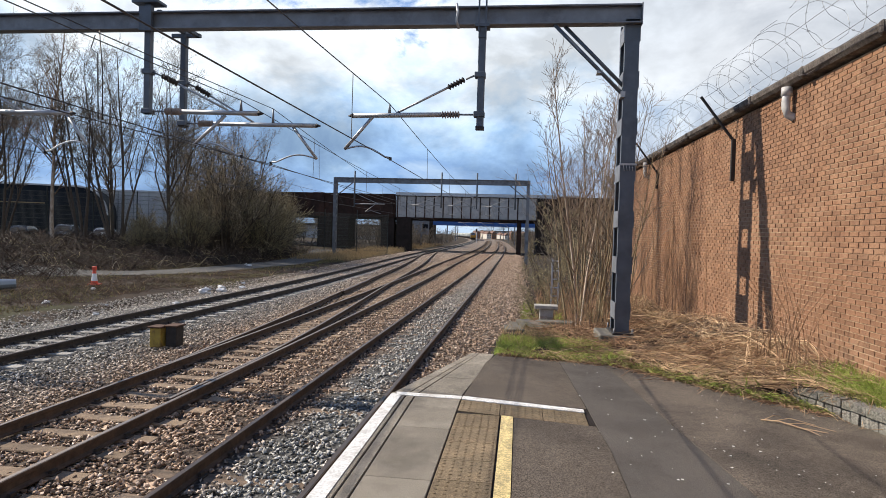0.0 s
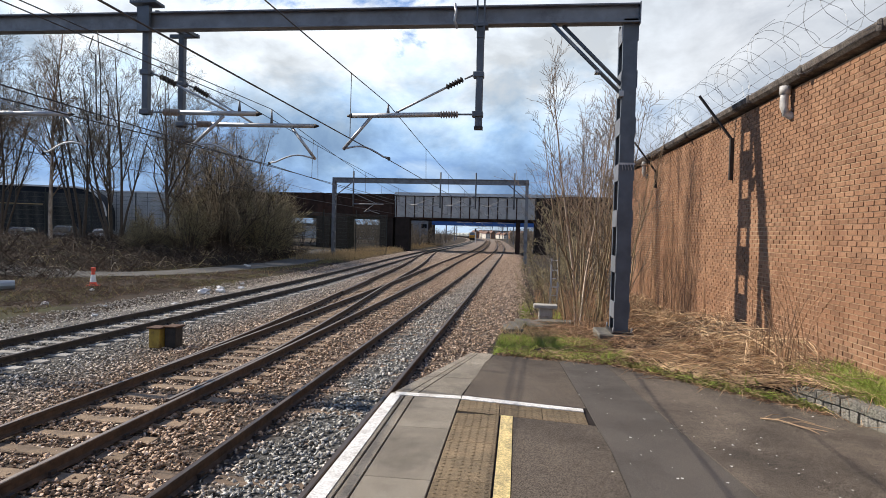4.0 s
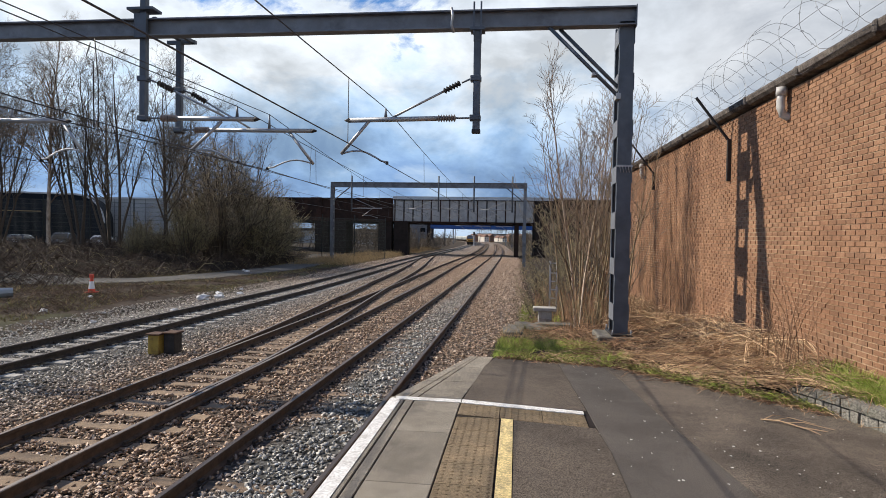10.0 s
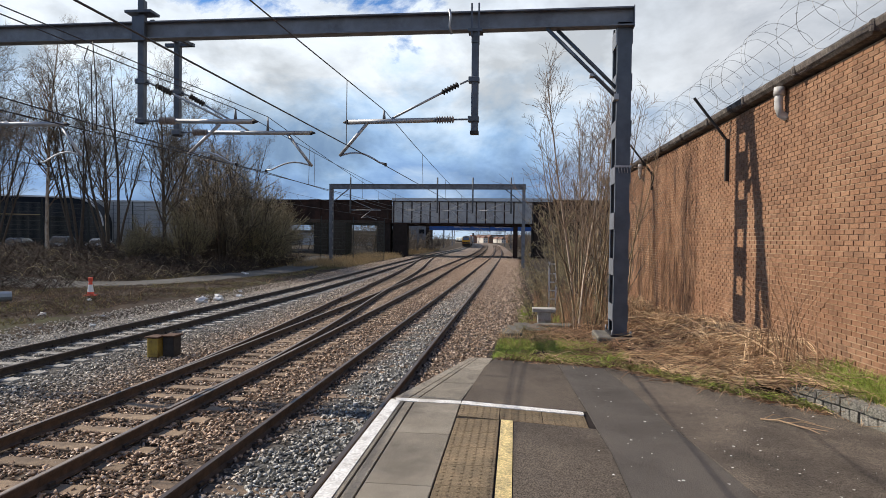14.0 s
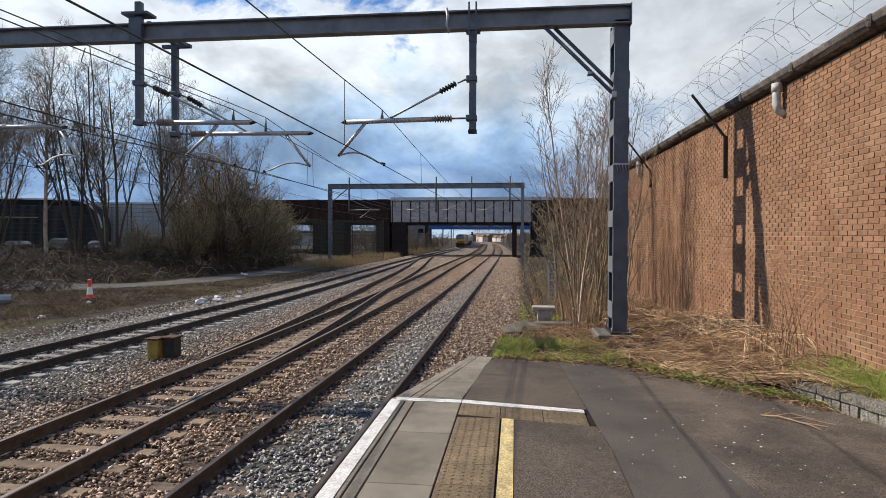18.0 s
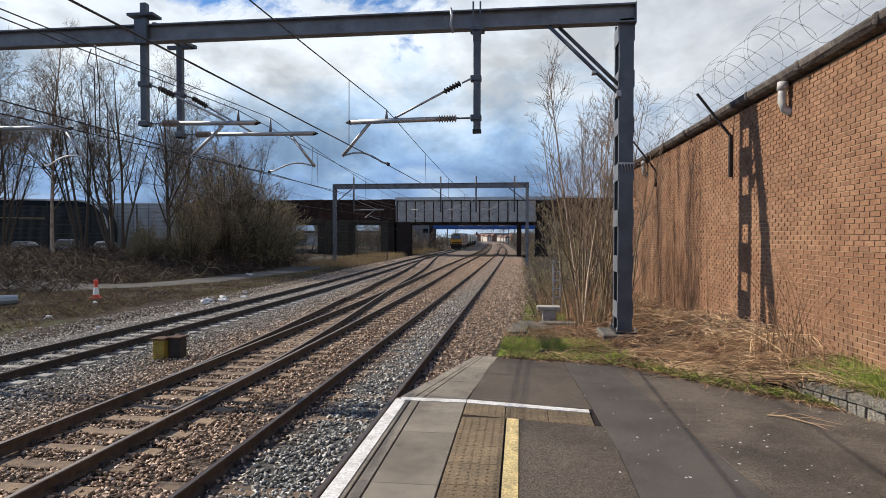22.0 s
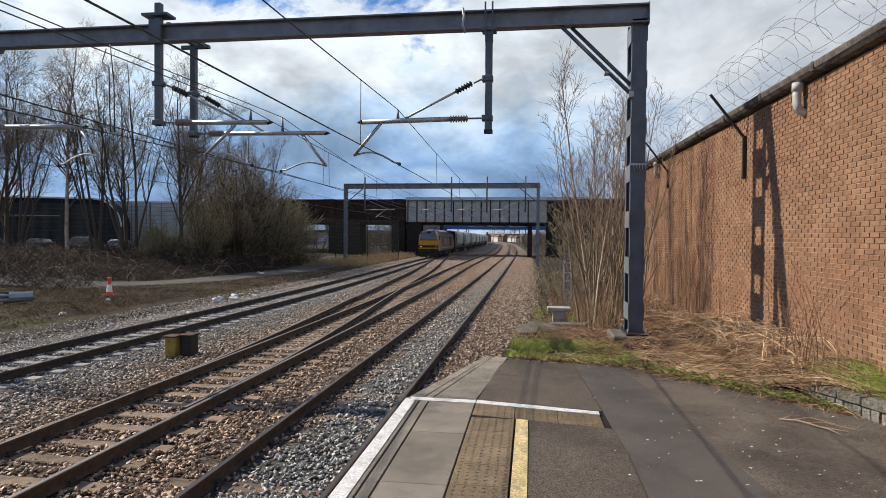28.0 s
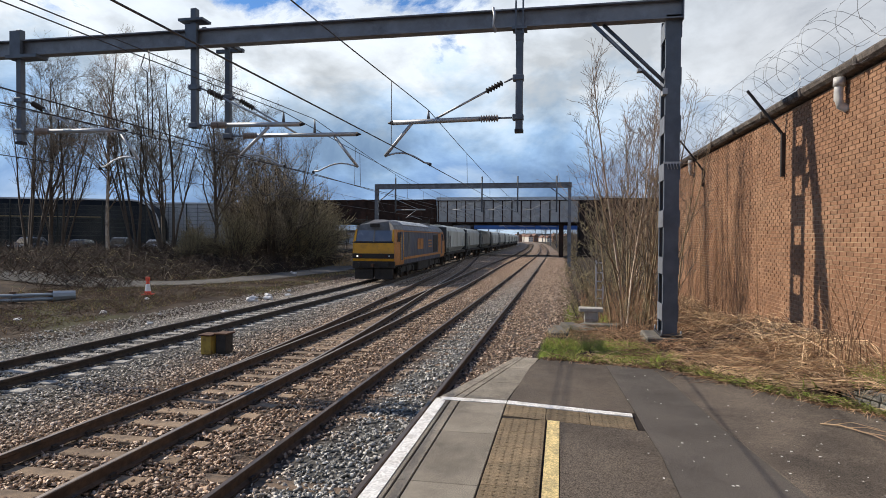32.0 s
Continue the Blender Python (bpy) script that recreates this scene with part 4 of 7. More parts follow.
for x0, x1 in ((-21.7, -19.6), (-19.2, -16.95), (-32.0, -29.8), (-29.4, -26.9)):
    for y0 in (BY - 0.2, BY + 5.5, BY + 11):
        o = -0.21 * (y0 - BY)
        part("pier", boxes((x0 + o, x1 + o, y0, y0 + 1.6, -0.4, 5.0), bevel=0.04), SOOT, bridge, "sooty brick pier")
part("column", boxes((-0.45, 0.25, BY + 0.2, BY + 0.9, -0.4, 5.0)), DKIRON, bridge, "slim dark column")
part("column", boxes((-0.45, 0.25, BY + 11, BY + 11.7, -0.4, 5.0)), DKIRON, bridge, "slim dark column")
part("abutment", boxes((2.6, 16, BY - 0.2, BY + 13, -0.4, 8.45), bevel=0.05), SOOT, bridge, "sooty brick abutment")
part("coping", boxes((5.5, 16, BY - 0.35, BY + 0.4, 8.46, 8.75)), DKIRON, bridge)
part("abutment", boxes((-52, -44, BY - 0.2, BY + 13, -0.4, 8.4), bevel=0.05), SOOT, bridge)

blue_bridge = thing("pipe_bridge", None, "blue painted girder crossing the line beyond the bridge", "bridge")
part("girder", boxes((-20.0, 6, 139.6, 140.4, 4.7, 5.85)), BLUE, blue_bridge, "blue painted girder")
part("girder", boxes((-20.0, 6, 144.6, 145.4, 4.7, 5.85)), BLUE, blue_bridge, "blue painted girder")
for i in range(8):
    part("rib", boxes((-15.3 + i * 3, -15.1 + i * 3, 139.5, 139.6, 4.7, 5.85)), BLUE, blue_bridge)
for x in (-20.5, 5):
    part("pier", boxes((x, x + 0.8, 139.5, 145.5, -0.4, 5.9)), SOOT, blue_bridge)

# ---- beyond the bridge: relay room, houses, sheds ----
relay = thing("relay_room", pose(-24.5, 150, -0.3), "grey trackside relay room on legs", "hut")
part("body", boxes((-3, 3, -2, 2, 2.6, 6.4)), STEEL, relay)
part("roof", boxes((-3.2, 3.2, -2.2, 2.2, 6.4, 6.7)), GUTTER, relay)
part("window", boxes((-2.4, -1.0, -2.03, -2.0, 4.2, 5.2), (1.0, 2.4, -2.03, -2.0, 4.2, 5.2)), GLASS_DK, relay)
for x in (-2.6, 2.6):
    for y in (-1.7, 1.7):
        part("leg", boxes((x - 0.15, x + 0.15, y - 0.15, y + 0.15, 0, 2.6)), STEEL_DK, relay)


def house(x, y, w, h, wallm, rz=0):
    hs = thing("house", pose(x, y, -0.3, 0, 0, rz), "distant brick house with a pitched roof", "house", "distant houses")
    part("wall", boxes((-w / 2, w / 2, -4, 4, 0, h)), wallm, hs)
    bm = bmesh.new()
    r = w / 2 + 0.3
    v = [bm.verts.new(p) for p in ((-r, -4.3, h), (r, -4.3, h), (0, -4.3, h + 1.9), (-r, 4.3, h), (r, 4.3, h), (0, 4.3, h + 1.9))]
    for q in ((0, 1, 2), (3, 5, 4), (0, 2, 5, 3), (1, 4, 5, 2), (0, 3, 4, 1)):
        bm.faces.new([v[i] for i in q])
    part("roof", bm, ROOFT, hs)
    for wx in (-w / 4, w / 4):
        for wz in (0.8, 2.4):
            part("window", boxes((wx - 0.4, wx + 0.4, -4.05, -4.0, wz, wz + 1.0)), PANE, hs)
    part("chimney", boxes((-0.3, 0.3, -0.3, 0.3, h + 1.2, h + 2.6)), BRICK, hs)


rng = random.Random(5)
for i in range(20):
    house(-34 + i * 4.6 + rng.uniform(-0.6, 0.6), 470 + rng.uniform(-12, 25) + i * 3, 3.8, 3.4 + rng.uniform(-0.3, 1.4), rng.choice((WALLP, BRICK, BRICK)), rng.uniform(20, 34))
shed = thing("warehouse", pose(10, 560, 0), "distant pale sheeted warehouse", "building")
part("wall", boxes((-45, 45, 0, 30, -0.4, 6)), CREAM, shed)
part("roof", boxes((-46, 46, -1, 31, 6, 6.8)), GUTTER, shed)

sig = thing("signal_post", pose(-15.1, 218, -0.2), "tall white signal post with a black lamp head", "signal")
part("post", tubes((((0, 0, 0), (0, 0, 4.2)), 0.12), n=8), ROOFW, sig)
part("lamp_head", boxes((-0.3, 0.3, -0.2, 0.1, 3.9, 5.0), bevel=0.05), BLACK, sig, "black lamp head")
part("ladder", boxes((0.2, 0.26, 0.2, 0.26, 0, 3.6), (0.5, 0.56, 0.2, 0.26, 0, 3.6), *[(0.2, 0.56, 0.21, 0.25, 0.4 + k * 0.4, 0.44 + k * 0.4) for k in range(8)]), STEEL, sig)

# ---- car showroom behind the fence ----
show = thing("showroom_building", pose(-88.5, 88, 0, 0, 0, 24), "dark glazed car showroom with a curved roof corner", "building")
part("wall", boxes((-26, 17, 0, 22, -0.2, 8.6)), NAVY, show, "dark navy cladding")
for i in range(14):
    part("glazing", boxes((-25.5 + i * 3, -22.7 + i * 3, -0.06, 0.0, 0.4, 5.4)), GLASS_DK, show, "dark tinted showroom glass")
part("fascia", boxes((-26.3, 17.0, -0.5, 0, 5.6, 8.7)), NAVY, show, "black fascia")
part("fascia_strip", boxes((-20, 12, -0.55, -0.5, 5.75, 5.9)), mat("gold strip", (0.30, 0.22, 0.10), None, 3, 0.5), show, "thin gold strip")
bm = bmesh.new()
n = 10
arc = [(17 + 4.2 * math.sin(k / n * math.pi / 2), 8.75 - 4.6 * (1 - math.cos(k / n * math.pi / 2))) for k in range(n + 1)]
lo = [bm.verts.new((x, -0.5, z)) for x, z in arc] + [bm.verts.new((21.2, -0.5, -0.2)), bm.verts.new((17, -0.5, -0.2))]
hi = [bm.verts.new((v.co.x, 22, v.co.z)) for v in lo]
bm.faces.new(lo)
bm.faces.new(hi[::-1])
for k in range(len(lo)):
    bm.faces.new((lo[k], hi[k], hi[(k + 1) % len(lo)], lo[(k + 1) % len(lo)]))
part("curved_corner", bm, NAVY, show)
bm = bmesh.new()
tube(bm, [(x, -0.55, z) for x, z in arc], 0.16, 6)
part("roof_trim", bm, ROOFW, show, "white curved roof trim")
part("roof", boxes((-26.5, 17.2, -0.6, 22.3, 8.7, 8.95)), ROOFW, show, "pale roof edge")
part("display_frame", boxes((-6.5, -6.35, -0.6, -0.5, 1.2, 4.2), (-4.0, -3.85, -0.6, -0.5, 1.2, 4.2), *[(-6.5, -3.85, -0.6, -0.5, 1.3 + k * 0.55, 1.4 + k * 0.55) for k in range(6)]), ROOFW, show, "white shelving")
shed3 = thing("warehouse", pose(-60, 200, 0), "low pale warehouse behind the bridge", "building")
part("wall", boxes((-26, 20, 0, 18, -0.4, 4.2)), CREAM, shed3)
part("roof", boxes((-26.5, 20.5, -0.5, 18.5, 4.2, 5.0)), GUTTER, shed3)
shed2 = thing("warehouse", pose(-66, 104, 0, 0, 0, 10), "long pale grey warehouse behind the trees", "building")
part("wall", boxes((-9, 18, 0, 20, -0.3, 8.6)), CREAM, shed2)
part("roof", boxes((-9.3, 18.3, -0.3, 20.3, 8.6, 8.9)), ROOFW, shed2)
for i in range(10):
    part("cladding_seam", boxes((-8.6 + i * 2.7, -8.5 + i * 2.7, -0.04, 0, 0, 8.6)), STEEL, shed2)


def car(x, y, rz, paint, tall=1.62):
    c = thing("parked_car", pose(x, y, 0.75, 0, 0, rz), "parked dark car standing behind the fence", "car", "parked cars")
    prof = [(-2.15, 0.35), (-2.2, 0.75), (-2.0, 0.95), (-1.1, 1.02), (-0.45, tall - 0.05), (0.3, tall), (1.35, tall - 0.08), (1.95, 1.05), (2.2, 0.95), (2.2, 0.35)]
    bm = bmesh.new()
    l = [bm.verts.new((u, -0.88 if z < 1.1 else -0.70, z)) for u, z in prof]
    r = [bm.verts.new((u, 0.88 if z < 1.1 else 0.70, z)) for u, z in prof]
    bm.faces.new(l)
    bm.faces.new(r[::-1])
    for k in range(len(prof)):
        bm.faces.new((l[k], r[k], r[(k + 1) % len(prof)], l[(k + 1) % len(prof)]))
    part("body", bm, paint, c)
    for s in (-1, 1):
        bm = bmesh.new()
        v = [bm.verts.new((u, s * w, z)) for u, z, w in ((-1.0, 1.06, 0.875), (-0.42, tall - 0.14, 0.735), (1.25, tall - 0.16, 0.735), (1.75, 1.08, 0.875))]
        bm.faces.new(v if s > 0 else v[::-1])
        part("side_window", bm, GLASS_DK, c)
        for u in (-1.35, 1.35):
            bm = bmesh.new()
            lathe(bm, [(0.12, -0.1), (0.33, -0.1), (0.34, 0.0), (0.33, 0.1), (0.12, 0.1)], 14, (u, s * 0.82, 0.34), "y")
            part("wheel", bm, RUBBER, c)
        part("headlight", boxes((-2.21, -2.12, s * 0.62 - 0.12, s * 0.62 + 0.18, 0.72, 0.86)), ROOFW, c)
    bm = bmesh.new()
    v = [bm.verts.new(p) for p in ((-1.12, -0.75, 1.05), (-1.12, 0.75, 1.05), (-0.47, 0.62, tall - 0.08), (-0.47, -0.62, tall - 0.08))]
    bm.faces.new(v)
    part("windscreen", bm, GLASS_DK, c)
    return c


for i, (x, y, r) in enumerate(((-52, 59, 110), (-48.5, 61, 108), (-45.5, 63, 112), (-56.5, 57, 100), (-61, 55.5, 115), (-41.5, 67, 104), (-66, 53, 108))):
    car(x, y, r, CARS[i % 4], 1.75 if i % 2 else 1.5)


# ---- mesh fence in front of the showroom ----
def fence_point(u):
    return Vector((-62 + 46 * u, 44 + 30 * u, 0))


fence = thing("mesh_fence", None, "tall dark green welded mesh fence with steel posts", "fence")
NPOST = 15
for i in range(NPOST):
    p = fence_point(i / (NPOST - 1))
    z = ground_z(p.x, p.y)
    part("post", boxes((p.x - 0.04, p.x + 0.04, p.y - 0.04, p.y + 0.04, z - 0.2, z + 5.3)), FENCE, fence)
for i in range(NPOST - 1):
    a, b = fence_point(i / (NPOST - 1)), fence_point((i + 1) / (NPOST - 1))
    bm = bmesh.new()
    za = ground_z(a.x, a.y)
    d = (b - a)
    for k in range(44):
        q = a + d * (k / 44)
        tube(bm, ((q.x, q.y, za + 0.05), (q.x, q.y, za + 4.9)), 0.011, 3, False)
    for k in range(12):
        tube(bm, ((a.x, a.y, za + 0.1 + k * 0.43), (b.x, b.y, za + 0.1 + k * 0.43)), 0.012, 3, False)
    part("mesh_panel", bm, FENCE, fence)

# ---- path, crash barrier, cone, trackside box and litter ----
def ribbon(name, pts, w, z, material, label, category):
    vs, fs = [], []
    m = 4
    for i, (x, y) in enumerate(pts):
        a, b = pts[max(0, i - 1)], pts[min(len(pts) - 1, i + 1)]
        d = Vector((b[0] - a[0], b[1] - a[1], 0)).normalized()
        nrm = Vector((d.y, -d.x, 0))
        for k in range(m + 1):
            q = Vector((x, y, 0)) + nrm * w * (k / m - 0.5) * (1 + 0.12 * noise.noise((x, y, k)))
            vs.append((q.x, q.y, ground_z(q.x, q.y) + z))
    for i in range(len(pts) - 1):
        for k in range(m):
            fs.append((i * (m + 1) + k, i * (m + 1) + k + 1, (i + 1) * (m + 1) + k + 1, (i + 1) * (m + 1) + k))
    return tagged(raw(name, vs, fs, material, smooth=True), label, category, kind="structure")


px = curve_x([(24, -34), (29, -26), (34, -21.6), (41, -19.8), (57, -20.2), (67, -22.5), (85, -27)])
ribbon("footpath", [(px(y), y) for y in np.arange(27, 86, 1.0)], 3.4, 0.04, PATH, "grey cinder path beside the line", "path")

barrier = thing("crash_barrier", None, "galvanised steel crash barrier with rounded blue end", "barrier")
part("rail_beam", tubes((((-26.5, 17.6, 0.20), (-21.0, 22.4, 0.20)), 0.075), n=8), BRSTUFF, barrier)
part("rail_beam", tubes((((-26.5, 17.55, 0.02), (-21.0, 22.35, 0.02)), 0.08), n=8), BRSTUFF, barrier)
part("end_cap", tubes((((-21.0, 22.35, 0.12), (-20.4, 22.9, 0.14)), [0.24, 0.2]), n=10), BRSTUFF, barrier, "rounded blue grey end")
for u in (0.1, 0.33, 0.56, 0.79, 0.97):
    x, y = -26.5 + 5.5 * u, 17.6 + 4.8 * u
    part("post", boxes((x - 0.09, x + 0.09, y + 0.06, y + 0.22, -0.5, 0.36), bevel=0.01), RUST, barrier, "rusty brown post")

cx, cy = -19.3, 26.1
cz = ground_z(cx, cy)
cone = thing("traffic_cone", pose(cx, cy, cz), "orange and white traffic cone on rough grass", "cone")
part("base", boxes((-0.22, 0.22, -0.22, 0.22, 0.0, 0.05), bevel=0.01), CONE_R, cone)
for z0, z1, m_ in ((0.05, 0.18, CONE_R), (0.18, 0.52, CONE_W), (0.52, 0.80, CONE_R)):
    bm = bmesh.new()
    lathe(bm, [(0.165 - z0 * 0.15, z0), (0.165 - z1 * 0.15, z1)], 16)
    part("body" if m_ is CONE_R else "sleeve", bm, m_, cone, "" if m_ is CONE_R else "white reflective sleeve")
part("top_cap", boxes((-0.10, 0.10, -0.05, 0.05, 0.66, 0.86), bevel=0.02), CONE_R, cone)

tb = thing("trackside_box", pose(-8.46, 13.9, -0.22), "rusty yellow trackside cable box beside a dark one", "cable box")
part("body", boxes((-0.26, 0.02, -0.14, 0.16, 0.0, 0.46), bevel=0.015), BOXY, tb, "faded yellow box")
part("lid", boxes((-0.30, 0.05, -0.18, 0.2, 0.46, 0.50), bevel=0.01), RUST, tb, "rusty lid")
part("body", boxes((0.06, 0.34, 0.0, 0.34, 0.0, 0.48), bevel=0.015), IRON, tb, "dark rusted box")
part("lid", boxes((0.03, 0.38, -0.03, 0.38, 0.48, 0.52), bevel=0.01), RUST, tb)


def litter(x, y, s, seed):
    r = random.Random(seed)
    bm = bmesh.new()
    bmesh.ops.create_icosphere(bm, subdivisions=2, radius=s)
    for v in bm.verts:
        v.co *= 0.7 + 0.6 * noise.noise(v.co * (2.2 / s) + Vector((seed, 0, 0)))
        v.co.z = max(v.co.z * 0.6, -s * 0.2)
    ob = part("plastic_litter", bm, BAG)
    ob.location = (x, y, max(ground_z(x, y), -0.22) + s * 0.18)
    ob.rotation_euler = (0, 0, r.uniform(0, 6))
    tagged(ob, "crumpled pale plastic litter on the verge", "litter", "litter on the verge")


for i, (x, y, s) in enumerate(((-12.65, 21.6, 0.17), (-13.7, 25.7, 0.36), (-13.3, 26.4, 0.28), (-14.0, 27.8, 0.26), (-13.2, 28.3, 0.2), (-14.3, 30.8, 0.16), (-19.8, 43.5, 0.25),
                               (-20.3, 44.2, 0.2), (-17.8, 24.0, 0.15), (-16.2, 19.5, 0.18), (-17.5, 17.2, 0.16), (-13.4, 18.2, 0.12), (-14.6, 20.4, 0.1))):
    litter(x, y, s, i + 1)

# ---- trackside concrete pieces past the platform ----
chair = thing("concrete_marker", pose(0.80, 16.7, 0.42), "white concrete pedestal with a flat cap", "marker post")
part("cap", boxes((-0.34, 0.28, -0.2, 0.2, 0.36, 0.46), bevel=0.015), PALEC, chair)
part("stem", boxes((-0.2, 0.16, -0.13, 0.13, -0.1, 0.36), bevel=0.015), PALEC, chair)
trough = thing("cable_trough", None, "broken concrete cable trough lids beside the line", "cable trough")
for i, (x, y, r) in enumerate(((-0.05, 13.4, 4), (0.0, 14.5, -3), (0.05, 15.7, 8), (0.12, 17.0, -4), (0.18, 18.3, 5), (0.45, 14.9, 40), (0.95, 15.6, 70))):
    bm = boxes((-0.2, 0.2, -0.5, 0.5, -0.08, 0.03), bevel=0.012)
    o = part("lid", bm, CONC, trough)
    o.matrix_basis = pose(x, y, ground_z(x, y) + 0.05 + 0.012 * i, 3 * (i % 3 - 1), 4 * (i % 2), r)
gate = thing("railing_panel", pose(1.32, 22.3, ground_z(1.32, 22.3) + 0.05), "small white railing panel leaning among shrubs", "railing")
for x in (-0.12, 0.12):
    part("post", boxes((x - 0.03, x + 0.03, -0.03, 0.03, 0, 1.95)), ROOFW, gate)
for z in (0.3, 0.6, 0.9, 1.2, 1.5, 1.85):
    part("rail", boxes((-0.12, 0.12, -0.015, 0.015, z, z + 0.04)), ROOFW, gate)

# ---- fittings on the brick wall ----
gut = thing("gutter", None, "weathered half-round gutter along the wall top", "gutter")
rim = [(-0.02, 0.03), (-0.10, 0.045), (-0.145, 0.09), (-0.16, 0.15), (-0.155, 0.175), (-0.135, 0.175), (-0.11, 0.10), (-0.03, 0.09), (0.0, 0.20), (0.34, 0.22), (0.34, 0.0)]
gys = np.linspace(W0, W1, 41)
vs = [(wall_x(y) + u, y, WTOP + z + 0.008 * noise.noise((y * 0.8, 0, 0))) for y in gys for u, z in rim]
m_ = len(rim)
fs = [(j * m_ + k, (j + 1) * m_ + k, (j + 1) * m_ + (k + 1) % m_, j * m_ + (k + 1) % m_) for j in range(40) for k in range(m_)]
raw("trough", vs, fs, GUTTER, gut)
for y in np.arange(W0 + 0.9, W1, 1.83):
    part("joint_collar", boxes((wall_x(y) - 0.185, wall_x(y) + 0.02, y - 0.04, y + 0.04, WTOP + 0.03, WTOP + 0.185), bevel=0.02), GUTTER, gut)



def swan_neck(y, s=1.0):
    x = wall_x(y)
    t = thing("rainwater_outlet", None, "grey plastic swan-neck outlet below the gutter", "pipe", "rainwater outlets")
    pts = [(x - 0.10, y, WTOP + 0.02), (x - 0.11, y, WTOP - 0.16 * s), (x - 0.11, y, WTOP - 0.27 * s), (x - 0.08, y, WTOP - 0.36 * s), (x + 0.0, y, WTOP - 0.40 * s), (x + 0.02, y, WTOP - 0.42 * s)]
    part("neck", tubes((pts, 0.06 * s), n=10), PVC, t, smooth=True)
    part("socket", tubes((((x - 0.10, y, WTOP + 0.03), (x - 0.105, y, WTOP - 0.09)), 0.078 * s), n=10), PVC, t, smooth=True)


swan_neck(9.60)
swan_neck(18.9)


def bracket(y, drop):
    x = wall_x(y)
    t = thing("wire_bracket", None, "dark iron angle bracket carrying razor wire", "bracket", "razor wire brackets")
    part("upright", boxes((x - 0.07, x - 0.0, y - 0.03, y + 0.03, WTOP - 0.38 - drop, WTOP - 0.36), bevel=0.006), IRON, t)
    part("arm", tubes((((x - 0.04, y, WTOP - 0.38), (x - 0.62, y + 0.05, WTOP + 0.42)), 0.028), n=5), IRON, t)
    return t


bracket(11.9, 0.75)
bracket(17.7, 0.45)
bracket(2.8, 0.7)
razor = thing("razor_wire", None, "coils of galvanised razor wire along the wall top", "razor wire")
r_ = random.Random(8)
bm = bmesh.new()
y = W0
while y < W1:
    c = Vector((wall_x(y) - 0.32 + r_.uniform(-0.06, 0.06), y, WTOP + 0.46 + r_.uniform(-0.05, 0.08)))
    rad = 0.36 + r_.uniform(-0.06, 0.08)
    tilt, ph = r_.uniform(-0.5, 0.5), r_.uniform(0, 6)
    pts = []
    for k in range(25):
        a = ph + k * 2 * math.pi / 24
        pts.append(c + Vector((rad * math.cos(a), (k / 24 - 0.5) * 0.62 + tilt * rad * math.sin(a), rad * math.sin(a) + 0.02 * math.sin(5 * a))))
    tube(bm, pts, 0.0026, 4, False)
    for k in range(0, 25, 2):
        p = pts[k]
        tube(bm, (p + Vector((0.018, 0.01, 0.012)), p - Vector((0.018, 0.01, 0.012))), 0.0032, 3, False)
    y += 0.52 + r_.uniform(-0.1, 0.14)
part("coil", bm, BARBED, razor)
rods("strand", razor, [([(wall_x(y) - 0.58, y, WTOP + 0.40 + 0.03 * math.sin(y)) for y in np.arange(W0, W1, 0.9)], 0.0035),
                       ([(wall_x(y) - 0.1, y, WTOP + 0.35 + 0.02 * math.sin(2 * y)) for y in np.arange(W0, W1, 0.9)], 0.0035)], BARBED, "", 4)

# ---- small things on and beyond the platform ----
r_ = random.Random(17)
bm = bmesh.new()
for i in range(150):
    x, y = r_.uniform(0.7, 3.4), r_.uniform(2.5, 8.4)
    if x > np.interp(y, [2.5, 6.4, 7.0, 7.7, 8.6], [3.5, 3.4, 2.8, 2.15, 1.4]):
        continue
    a, q = r_.uniform(0, 3), r_.uniform(0.005, 0.014)
    v = [bm.verts.new((x + q * math.cos(a + k * 1.26) * r_.uniform(0.6, 1.3), y + q * math.sin(a + k * 1.26) * 1.1, PZ + 0.004 + 0.003 * (k % 2))) for k in range(5)]
    bm.faces.new(v)
tagged(part("paper_flecks", bm, WHITE), "tiny white flecks scattered over the asphalt", "litter", kind="stuff")
twig = thing("fallen_twig", pose(2.42, 6.38, PZ + 0.012, 0, 0, -24), "broken branching dry twig lying on the asphalt", "twig")
part("stem", tubes((((0, 0, 0), (0.16, -0.03, 0.02), (0.33, -0.10, 0.01), (0.56, -0.12, 0.006)), [0.008, 0.007, 0.006, 0.003]), n=5), STRAW, twig)
for pts in (((0.10, -0.02, 0.01), (0.24, 0.07, 0.04), (0.46, 0.06, 0.015)), ((0.20, -0.05, 0.01), (0.36, 0.0, 0.03), (0.62, -0.03, 0.01)), ((0.02, 0, 0), (0.10, 0.12, 0.03), (0.16, 0.22, 0.01)),
            ((0.30, -0.09, 0.01), (0.42, -0.20, 0.02), (0.50, -0.26, 0.006))):
    part("side_shoot", tubes((pts, [0.0055, 0.004, 0.002]), n=5), STRAW, twig)
cables = thing("cable_bundle", None, "coiled black signalling cables beside the trough", "cables")
for i in range(7):
    o = 0.045 * i
    part("cable", tubes(([(-0.75 + o, 12.2 + 0.2 * i, -0.14), (-0.55 + o, 12.9, -0.06 + 0.03 * (i % 3)), (-0.38 + o * 0.6, 13.5 + 0.05 * i, 0.22), (-0.2, 14.0 + 0.1 * i, 0.36)], 0.016), n=6), RUBBER, cables)
